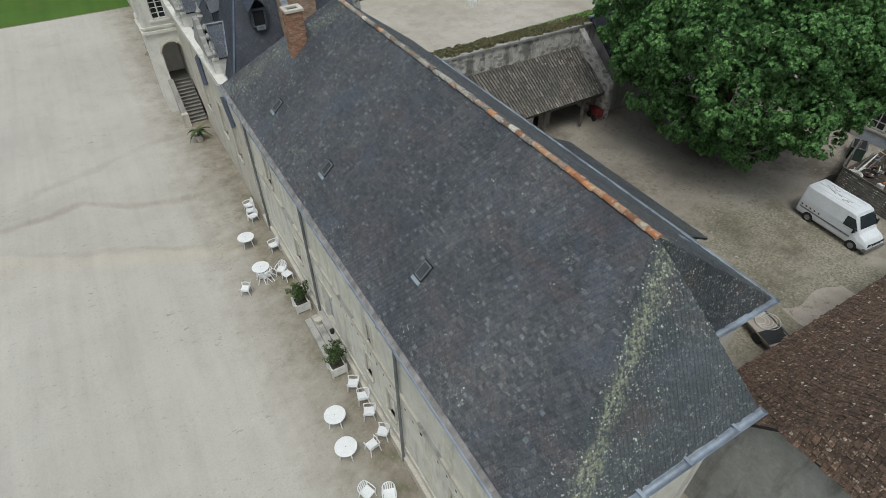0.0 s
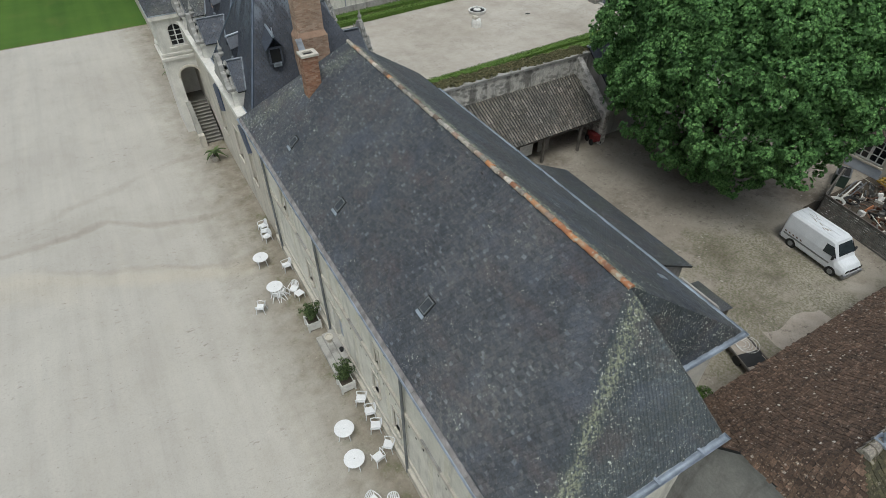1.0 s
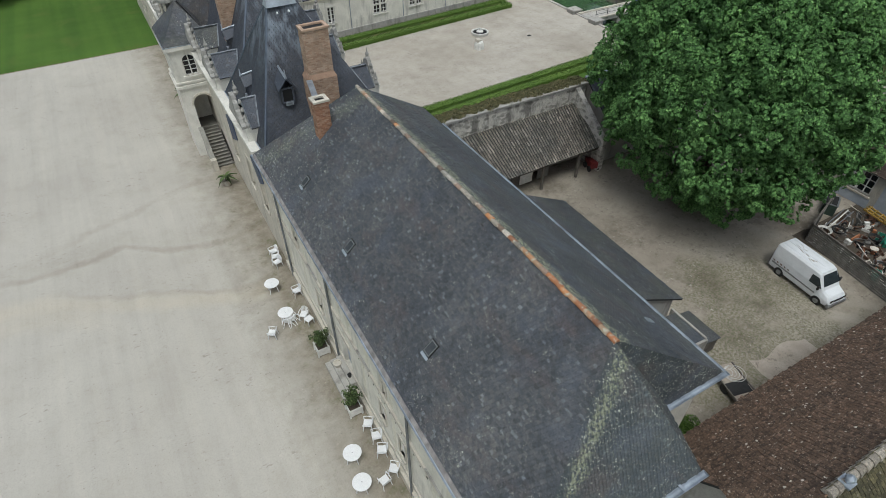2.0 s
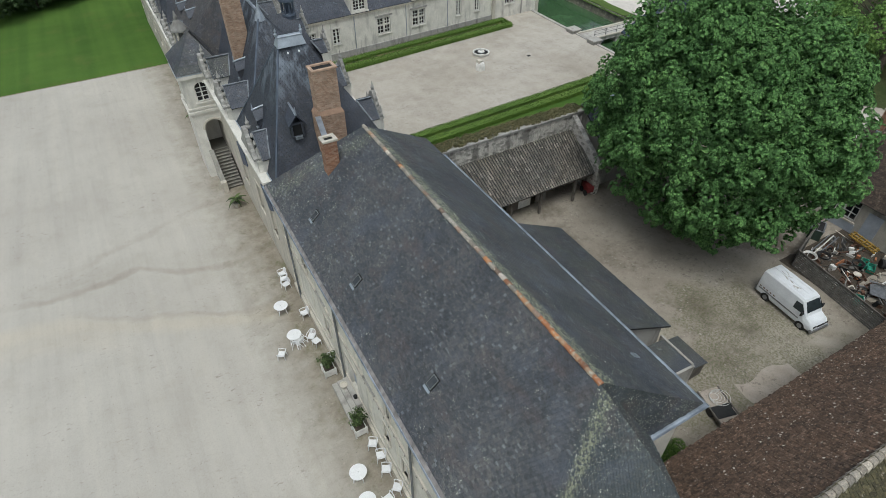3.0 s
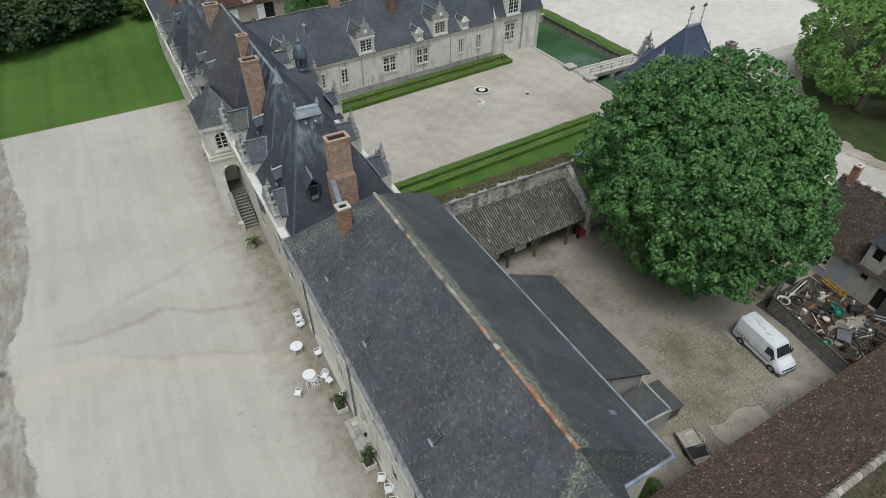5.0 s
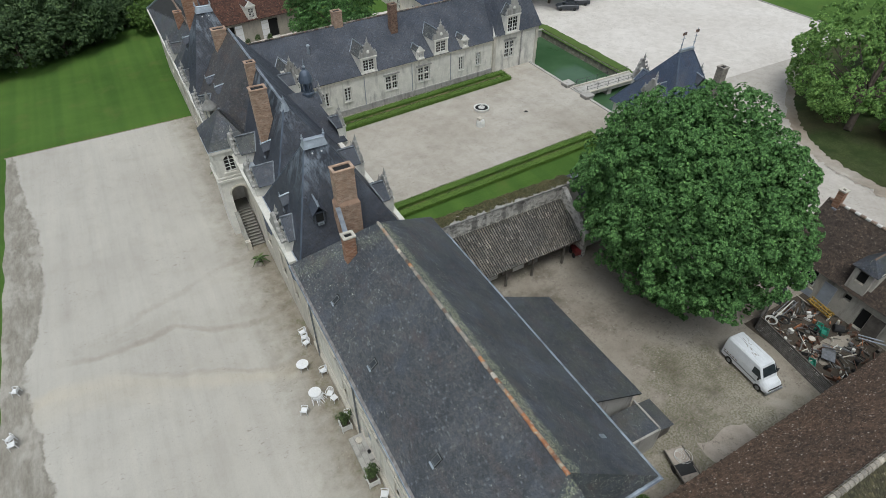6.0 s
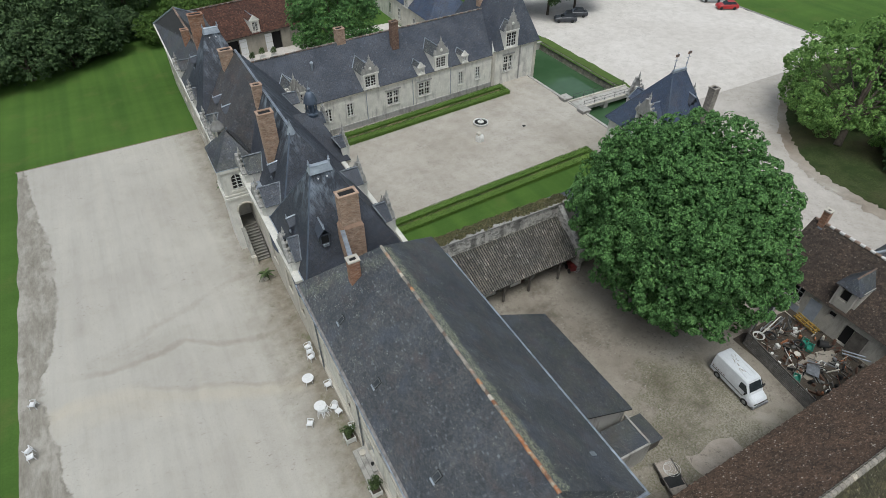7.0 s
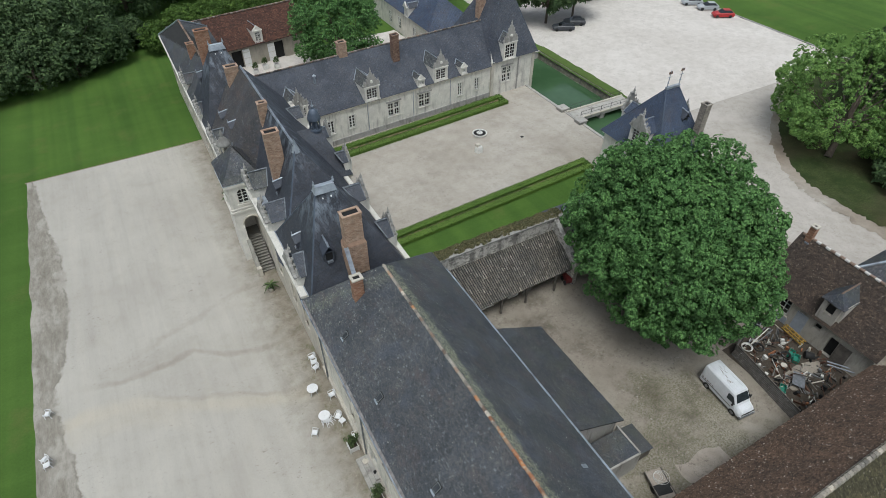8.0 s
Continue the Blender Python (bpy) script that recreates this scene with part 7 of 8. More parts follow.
def rosette_mesh(name, tips, axes, rng, per, length, mat):
    """Leaves in drooping rosettes at the twig tips."""
    k = len(tips)
    t = np.cross(axes, rng.normal(size=(k, 3)))
    t /= np.linalg.norm(t, axis=1)[:, None]
    b = np.cross(axes, t)
    out = []
    for i in range(per):
        a = 2 * math.pi * i / per + rng.uniform(-0.25, 0.25, k)
        d = t * np.cos(a)[:, None] + b * np.sin(a)[:, None]
        w = np.cross(axes, d)
        L = (length * rng.uniform(0.7, 1.2, k))[:, None]
        tilt = rng.uniform(-0.1, 0.4, k)[:, None]
        mid = tips + d * L * 0.6 + axes * L * (0.10 - 0.2 * tilt)
        end = tips + d * L - axes * L * tilt - np.array([0, 0, 1]) * L * 0.15
        out.append(np.stack([tips, mid + w * L * 0.42, end, mid - w * L * 0.42], 1))
    v = np.concatenate(out).reshape(-1, 3)
    me = bpy.data.meshes.new(name)
    me.from_pydata(v.tolist(), [], np.arange(len(v)).reshape(-1, 4).tolist())
    me.materials.append(mat)
    return me


def chestnut(at, crown, ax, boughs, twigs, tufts, per, length, mat, seed, label, lobe=(1.5, 2.5), gaps=0.0, thin=None, rough=0.055):
    """A broad crown: boughs over the whole crown, smaller clumps over each bough, leaf rosettes over each clump."""
    rng = np.random.default_rng(seed)
    t = thing("tree", at, label, "tree")
    at, crown, ax = np.array(at, float), np.array(crown, float), np.array(ax, float)
    part("trunk", G().rod(at, (at + crown) / 2, 0.5, 0.38, 12).rod((at + crown) / 2, crown + (0, 0, ax[2] * 0.5), 0.38, 0.08, 8), M_BARK, t, "rough brown trunk")
    d = ball_points(boughs, rng)
    r = rng.uniform(*lobe, boughs)
    c = crown + d * ax * (1 + rough * rng.uniform(-1.1, 0.9, boughs))[:, None] - d * (r * 0.9)[:, None]
    if thin:
        c -= d * (np.clip(d @ np.array(thin) - 0.35, 0, 1) * 2.4)[:, None]
    for i in range(0, boughs, 5):
        part("limb", G().rod(at + (crown - at) * rng.uniform(0.35, 0.6), c[i], 0.11, 0.03, 6), M_BARK, t)
    tips, axes = [], []
    for k in range(boughs):
        if rng.random() < gaps:
            continue
        e = ball_points(twigs, rng, 0.2)
        e = e[e @ d[k] > -0.25]
        cc = c[k] + e * r[k] * rng.uniform(0.86, 1.06, len(e))[:, None]
        cr = rng.uniform(0.32, 0.55, len(e)) * r[k] * 0.62
        for q, rad, n in zip(cc, cr, e):
            f = ball_points(tufts, rng, 0.35)
            f = f[f @ n > -0.1]
            tips.append(q + f * rad * rng.uniform(0.8, 1.05, len(f))[:, None])
            a = f + np.array([0, 0, 0.55]) + rng.normal(0, 0.25, f.shape)
            axes.append(a / np.linalg.norm(a, axis=1)[:, None])
    tips, axes = np.concatenate(tips), np.concatenate(axes)
    ob = new("crown", rosette_mesh("crown", tips, axes, rng, per, length, mat))
    ob.parent = t
    ob.matrix_parent_inverse = own_inverse(t)
    if gaps:
        return t
    me = leaf_cloud("inner_crown", [(0, 0, 0)], [1.0], 42000, 0.03, mat, seed + 1, inner=0.2)
    me.transform(Matrix.Translation(crown) @ Matrix.Diagonal((*(ax * 0.82), 1)))
    ob = new("inner_crown", me)
    ob.parent = t
    ob.matrix_parent_inverse = own_inverse(t)
    return t


chestnut((34.4, 20.6, YARD), (34.4, 20.7, 11.3), (7.65, 9.85, 8.65), 95, 30, 50, 7, 0.15, M_LEAF, 50, "huge round leafy chestnut tree in the yard", thin=(0.82, -0.46, -0.35))


def hedge_strip(name, x0, x1, y0, y1, z, h, seed, pivot, skew):
    hd = thing(name, ((x0 + x1) / 2, (y0 + y1) / 2, z), "low clipped green box hedge edging the court", "hedge", "box hedges")
    g = G().box(x0 + 0.06, y0 + 0.06, z, x1 - 0.06, y1 - 0.06, z + h - 0.06)
    g.v = [(x, y + skew * (x - pivot), zz) for x, y, zz in g.v]
    part("core", g, M_HEDGE, hd)
    rng = np.random.default_rng(seed)
    n = int(((x1 - x0) * (y1 - y0) + 2 * h * (x1 - x0 + y1 - y0)) * 110)
    p = np.stack([rng.uniform(x0, x1, n), rng.uniform(y0, y1, n), np.full(n, z + h)], 1)
    side = rng.random(n) < 2 * h * (x1 - x0 + y1 - y0) / ((x1 - x0) * (y1 - y0) + 2 * h * (x1 - x0 + y1 - y0))
    k = rng.integers(0, 2, n)
    along = rng.random(n) < (x1 - x0) / (x1 - x0 + y1 - y0)
    p[:, 2] = np.where(side, z + rng.uniform(0, h, n), p[:, 2])
    p[:, 1] = np.where(side & along, np.where(k == 0, y0, y1), p[:, 1])
    p[:, 0] = np.where(side & ~along, np.where(k == 0, x0, x1), p[:, 0])
    p[:, 1] += skew * (p[:, 0] - pivot)
    p += rng.normal(0, 0.03, p.shape)
    t = rng.normal(size=(n, 3))
    t /= np.linalg.norm(t, axis=1)[:, None]
    b = np.cross(t, rng.normal(size=(n, 3)))
    b /= np.linalg.norm(b, axis=1)[:, None]
    s = 0.06
    v = np.stack([p - t * s, p - b * s * 0.6, p + t * s, p + b * s * 0.6], 1).reshape(-1, 3)
    me = bpy.data.meshes.new("leaves")
    me.from_pydata(v.tolist(), [], (np.arange(n)[:, None] * 4 + np.arange(4)[None]).tolist())
    me.materials.append(M_HEDGE)
    ob = new("leaves", me)
    ob.parent = hd
    ob.matrix_parent_inverse = own_inverse(hd)
    return hd


def bed_sheet(x0, x1, y0, y1, z, skew):
    g = uneven_sheet(x0, x1 - 0.75, y0, y1, z, 0.5, 3, 0.0, 0.05)
    g.v = [(x, y + skew * (x - x1), zz) for x, y, zz in g.v]
    return g


def parterre(x0, x1, y0, y1, seed, skew):
    """Two parallel box hedges with a planted bed between them, closed at both ends."""
    z, h, w = YARD + 0.05, 0.5, 0.95
    hedge_strip("hedge", x0, x1, y0, y0 + w, z, h, seed, x1, skew)
    hedge_strip("hedge", x0, x1, y1 - w, y1, z, h, seed + 1, x1, skew)
    hedge_strip("hedge", x1 - w, x1, y0 + w, y1 - w, z, h, seed + 2, x1, skew)
    setting("flower_bed", bed_sheet(x0, x1, y0 + w, y1 - w, z + 0.16, skew), M_BED, "earth bed planted with low roses", "bed")
    rng = np.random.default_rng(seed)
    n = int((x1 - x0) * 1.4)
    cs = [(rng.uniform(x0 + 0.4, x1 - w - 0.4), (y0 + y1) / 2 + rng.normal(0, 0.12), z + 0.2) for _ in range(n)]
    cs = [(x, y + skew * (x - x1), zz) for x, y, zz in cs]
    ob = new("bedding_plants", leaf_cloud("bedding_plants", cs, [0.25] * n, n * 60, 0.06, M_LEAF_POT, seed, floor=z + 0.02))
    tagged(ob, "low green plants in the bed between hedges", "plants", kind="stuff")


parterre(16.0, 46.4, 42.6, 44.9, 60, 0.06)
parterre(16.5, 46.6, 62.6, 65.3, 70, 0.085)


def wall_plants():
    rng = np.random.default_rng(77)
    n = 520
    cs = [(rng.uniform(16.1, 31.6), 31.45 + 1.1 * rng.random() ** 0.7, 7.66 + rng.uniform(-0.04, 0.06)) for _ in range(n)]
    ob = new("wall_plants", leaf_cloud("wall_plants", cs, rng.uniform(0.12, 0.28, n), 34000, 0.085, M_DRYPLANT, 78))
    tagged(ob, "brown and green plants growing along the wall's top", "plants", kind="stuff")


wall_plants()


def end_bush():
    b = thing("bush", (17.2, 5.6, YARD), "low green ivy bush against the house's end", "bush")
    rng = np.random.default_rng(79)
    n = 46
    cs = [(16.3 + 2.2 * rng.random(), 4.6 + 2.2 * rng.random(), YARD + 0.1 + 0.9 * rng.random()) for _ in range(n)]
    stems = G()
    for x, y, z in cs[::3]:
        stems.rod((16.9, 5.7, YARD), (x, y, z), 0.025, 0.01, 5)
    part("stems", stems, M_BARK, b)
    ob = new("foliage", leaf_cloud("foliage", cs, rng.uniform(0.3, 0.55, n), 16000, 0.075, M_HEDGE, 80, floor=YARD + 0.03))
    ob.parent = b
    ob.matrix_parent_inverse = own_inverse(b)


end_bush()


# ---------------------------------------------------------------- garden furniture
def plastic_chair():
    c = thing("garden_chair", (0, 0, 0), "white moulded plastic garden armchair", "chair", "white garden chairs")
    # one moulded shell with a dished face and a rolled front lip
    g = G()
    prof = [(-0.245, 0.40), (-0.235, 0.435), (-0.19, 0.44), (-0.10, 0.425), (0.0, 0.415), (0.12, 0.42), (0.225, 0.445)]
    n = len(prof)
    for x in (-0.235, 0.235):
        g.v += [(x, y, z) for y, z in prof] + [(x, y, z - 0.03) for y, z in prof]
    m2 = 2 * n
    for i in range(n - 1):
        g.f += [(i, i + 1, m2 + i + 1, m2 + i), (n + i, m2 + n + i, m2 + n + i + 1, n + i + 1), (i, n + i, n + i + 1, i + 1), (m2 + i, m2 + i + 1, m2 + n + i + 1, m2 + n + i)]
    g.f += [(0, m2, m2 + n, n), (n - 1, 2 * n - 1, m2 + 2 * n - 1, m2 + n - 1)]
    part("seat", g, M_WHITE, c)
    g = G()
    lean = Matrix.Translation((0, 0.22, 0.44)) @ Matrix.Rotation(radians(-14), 4, "X")
    n = 9
    rim = []
    for i in range(n + 1):
        t = math.pi * i / n
        rim.append(lean @ Vector((-0.23 * math.cos(t), 0, 0.20 + 0.22 * math.sin(t))))
    rim = [lean @ Vector((-0.23, 0, 0))] + rim + [lean @ Vector((0.23, 0, 0))]
    g.path(rim, 0.022, 6)
    for x in (-0.13, -0.045, 0.045, 0.13):
        g.tbox(lean, x - 0.025, -0.01, 0.0, x + 0.025, 0.01, 0.20 + 0.22 * math.sqrt(1 - (x / 0.23) ** 2))
    part("backrest", g, M_WHITE, c)
    for sx in (-1, 1):
        for y, sp in ((-0.21, -0.05), (0.20, 0.07)):
            part("leg", G().rod((sx * 0.22, y, 0.42), (sx * 0.26, y + sp, 0), 0.028, 0.020, 6), M_WHITE, c)
        part("armrest", G().path([(sx * 0.24, -0.24, 0.42), (sx * 0.27, -0.24, 0.63), (sx * 0.28, -0.05, 0.655), (sx * 0.25, 0.26, 0.64)], 0.024, 6), M_WHITE, c)
    return c


def garden_table():
    t = thing("garden_table", (0, 0, 0), "round white plastic garden table", "table", "white garden tables")
    part("tabletop", G().lathe((0, 0, 0.68), [(0.44, 0.0), (0.48, 0.01), (0.495, 0.03), (0.485, 0.045), (0.46, 0.045)], 32), M_WHITE, t)
    part("umbrella_hole", G().lathe((0, 0, 0.726), [(0.022, 0), (0.022, 0.003)], 10), M_BLACK, t)
    for i in range(4):
        a = math.pi / 4 + i * math.pi / 2
        c, s = math.cos(a), math.sin(a)
        part("leg", G().rod((0.30 * c, 0.30 * s, 0.69), (0.40 * c, 0.40 * s, 0), 0.035, 0.025, 7), M_WHITE, t)
    return t


chair0 = plastic_chair()
chair_poses = [(4.35, 32.5, 0, 100), (4.3, 31.9, 0, 80), (4.25, 31.25, 0, 110), (4.5, 27.8, 0, 95), (4.2, 25.5, 0, 140), (1.95, 25.0, 0, 60),
               (4.75, 23.1, 0, 80), (4.55, 16.1, 0, 60), (4.65, 15.2, 0, 75), (4.55, 14.3, 0, 65), (4.65, 13.05, 0, 50), (3.95, 12.7, 0, 10),
               (2.85, 10.9, 0, 200), (3.6, 10.35, 0, 160), (-17.3, 37.7, 0, 70), (-17.65, 33.2, 0, 40), (-17.55, 32.6, 0, 100)]
for i, (x, y, z, rz) in enumerate(chair_poses):
    m = pose(x, y, 0.06, 0, 0, rz - 180)
    if i == 0:
        chair0.matrix_basis = m
    else:
        copy_thing(chair0, m)
table0 = garden_table()
table0.matrix_basis = pose(3.2, 29.0, 0.06)
for x, y in ((3.17, 25.95), (3.08, 14.75), (2.88, 13.05)):
    copy_thing(table0, pose(x, y, 0.06, 0, 0, 20 * x))
for x, y, rx, rz in ((2.93, 25.12, 80, -24), (3.36, 25.08, 84, 4), (3.72, 25.22, 80, 32)):
    c = copy_thing(chair0, pose(x, y, 0.36, 0, 0, rz) @ pose(0, 0, 0, -rx, 0, 0))
    tagged(c, "white plastic garden chair laid on its back by a table")


def small_table():
    t = thing("side_table", (0, 0, 0), "small square white plastic side table", "table", "white garden tables")
    part("tabletop", G().box(-0.24, -0.24, 0.42, 0.24, 0.24, 0.45), M_WHITE, t)
    for sx in (-1, 1):
        for sy in (-1, 1):
            part("leg", G().rod((sx * 0.2, sy * 0.2, 0.42), (sx * 0.22, sy * 0.22, 0), 0.025, 0.02, 6), M_WHITE, t)
    return t


small_table().matrix_basis = pose(4.35, 24.95, 0.06, 0, 0, 20)


def planter(x, y, seed, tall):
    p = thing("planter", (x, y, 0.05), "square white wooden planter box with an oleander bush", "planter", "planters by the door")
    s, h, z = 0.36, 0.62, 0.13
    for sx in (-1, 1):
        for sy in (-1, 1):
            part("post", G().box(x + sx * s - 0.045, y + sy * s - 0.045, 0.05, x + sx * s + 0.045, y + sy * s + 0.045, h + 0.14), M_WOODWHITE, p)
    for ax in (0, 1):
        for sg in (-1, 1):
            g = G()
            a = s - 0.045
            if ax:
                g.box(x - a, y + sg * (s - 0.02) - 0.02, z, x + a, y + sg * (s - 0.02) + 0.02, h + 0.07)
            else:
                g.box(x + sg * (s - 0.02) - 0.02, y - a, z, x + sg * (s - 0.02) + 0.02, y + a, h + 0.07)
            part("panel", g, M_WOODWHITE, p)
    part("soil", G().box(x - s + 0.04, y - s + 0.04, z, x + s - 0.04, y + s - 0.04, h - 0.02), M_SOIL, p)
    rng = np.random.default_rng(seed)
    stems = G()
    pts = []
    for i in range(16):
        a, r = rng.uniform(0, 6.28), rng.uniform(0.1, 0.55)
        top = (x + r * math.cos(a), y + r * math.sin(a), h + rng.uniform(0.5, tall))
        stems.rod((x + 0.1 * math.cos(a), y + 0.1 * math.sin(a), h), top, 0.012, 0.006, 4)
        pts += [tuple(np.array((x, y, h)) * (1 - f) + np.array(top) * f) for f in (0.5, 0.75, 1.0)]
    pl = part("stems", stems, M_BARK, p)
    ob = new("foliage", leaf_cloud("foliage", pts, [0.16] * len(pts), 1500, 0.075, M_LEAF_POT, seed))
    ob.parent = p
    ob.matrix_parent_inverse = own_inverse(p)
    return p


planter(4.25, 22.35, 81, 1.3)
planter(4.28, 17.45, 82, 1.5)


def door_steps():
    s = thing("door_steps", (4.7, 19.9, 0), "three worn stone steps to the house door", "steps")
    for i, (a, b) in enumerate(((4.0, 0.32), (4.33, 0.6), (4.66, 0.88))):
        part("step", G().box(a, 18.3 + 0.15 * i, 0, 4.98, 21.2 - 0.15 * i, b), M_WALL_GREY, s)
    p = thing("flower_pot", (4.6, 20.6, 0.6), "round pale stone flower pot on the steps", "pot")
    part("pot", G().lathe((4.55, 20.4, 0.6), [(0.15, 0), (0.22, 0.28), (0.25, 0.30), (0.25, 0.36), (0.20, 0.36), (0.19, 0.30)], 16), M_STONE, p)
    q = thing("flower_pot", (4.8, 19.2, 0.88), "small dark flower pot beside the door", "pot")
    part("pot", G().lathe((4.82, 19.15, 0.88), [(0.09, 0), (0.13, 0.22), (0.10, 0.22)], 12), M_BLACK, q)


door_steps()


# ---------------------------------------------------------------- court ornaments
def court_things():
    f = thing("fountain", (37.9, 57.0, YARD), "round white stone basin on a low foot", "fountain")
    part("basin", G().lathe((37.9, 57.0, YARD), [(0.95, 0), (1.0, 0.25), (1.05, 0.3), (1.05, 0.4), (0.90, 0.4), (0.86, 0.26), (0.3, 0.24)], 28), M_WOODWHITE, f)
    part("water", G().lathe((37.9, 57.0, YARD + 0.24), [(0.87, 0), (0.87, 0.06)], 24), M_BLACK, f, "dark wet inside of the basin")
    part("spout", G().lathe((37.9, 57.0, YARD + 0.2), [(0.35, 0), (0.45, 0.2), (0.40, 0.26), (0.12, 0.35), (0.1, 0.6)], 12), M_WOODWHITE, f)
    s = thing("stone_block", (35.6, 53.3, YARD), "weathered pale stone block on the gravel", "stone")
    part("block", G().lathe((35.5, 53.4, YARD), [(0.62, 0), (0.60, 0.5), (0.50, 0.8), (0.42, 0.86), (0.2, 0.95)], 6), M_WOODWHITE, s)
    part("top", G().tbox(pose(35.4, 53.45, YARD + 0.85, 12, 8, 25), -0.34, -0.22, 0, 0.3, 0.3, 0.3), M_STONE, s)
    d = thing("drain", (42.8, 53.6, YARD), "square iron drain in the gravel", "drain")
    part("frame", G().box(42.45, 53.3, YARD, 43.15, 53.95, YARD + 0.07), M_STONE, d)
    part("grate", G().box(42.58, 53.43, YARD + 0.07, 43.02, 53.82, YARD + 0.09), M_BLACK, d)


court_things()


# ---------------------------------------------------------------- moat
def moat():
    setting("moat_water", G().box(52.75, 44.9, -1.0, 62.4, 76.1, 0.55), M_WATER, "still green moat water", "water")
    setting("moat_wall", G().box(52.35, 42.0, -1.0, 52.75, 66.4, YARD + 0.14), M_WALL_GREY, "mossy stone moat wall", "wall")
    setting("moat_wall", G().slab([(62.0, 56.2, -1.0), (62.0, 76.1, -1.0), (62.6, 76.1, YARD), (62.6, 56.2, YARD)], 0.3), M_RUBBLE_DARK, "rough stone moat bank", "wall")
    setting("moat_wall", G().slab([(62.0, 44.9, -1.0), (62.0, 53.6, -1.0), (62.6, 53.6, YARD), (62.6, 44.9, YARD)], 0.3), M_RUBBLE_DARK, "rough stone moat bank", "wall")
    setting("moat_wall", G().box(52.75, 76.1, -1.0, 62.6, 76.6, YARD + 0.1), M_WALL_GREY, "stone moat end wall", "wall")
    setting("moat_bank", uneven_sheet(62.5, 64.2, 56.4, 77.5, YARD + 0.11, 0.3, 12, 0.35, 0.10), M_BANK, "grass bank along the moat", "lawn")
    setting("moat_bank", uneven_sheet(62.5, 64.0, 45.0, 53.2, YARD + 0.11, 0.3, 13, 0.35, 0.10), M_BANK, "grass bank along the moat", "lawn")
    setting("moat_bank", uneven_sheet(53.9, 64.0, 76.6, 77.9, YARD + 0.13, 0.3, 14, 0.3, 0.10), M_BANK, "grass bank round the moat's end", "lawn")
    b = thing("footbridge", (58, 55.0, YARD), "narrow pale stone footbridge with thin iron rails", "bridge")
    part("deck", G().box(52.6, 53.7, YARD - 0.35, 63.4, 56.1, YARD + 0.14), M_WALL_GREY, b)
    part("pier", G().box(57.4, 53.9, -1.0, 58.2, 55.9, YARD - 0.352), M_WALL_GREY, b, "stone bridge pier")
    for y in (53.65, 56.05):
        part("kerb", G().box(52.6, y - 0.1, YARD + 0.142, 63.4, y + 0.2, YARD + 0.3), M_STONE, b, "low stone kerb")
    for y in (53.75, 56.15):
        for z in (0.65, 1.1):
            part("rail", G().path([(53.2, y, YARD + z), (63.0, y, YARD + z)], 0.022), M_IRON, b, "thin dark iron rail")
        for i in range(6):
            part("post", G().rod((53.3 + i * 1.9, y, YARD + 0.3), (53.3 + i * 1.9, y, YARD + 1.15), 0.03), M_IRON, b)
    for y0, y1 in ((52.2, 53.5), (56.4, 57.7)):
        q = thing("abutment", (52.6, (y0 + y1) / 2, YARD), "low square weathered stone block beside the bridge", "block", "blocks by the bridge")
        part("block", G().box(51.9, y0, YARD, 53.2, y1, YARD + 0.42), M_CARVED, q)
        part("cap", G().box(51.8, y0 - 0.1, YARD + 0.42, 53.3, y1 + 0.1, YARD + 0.55), M_WALL_GREY, q)


moat()


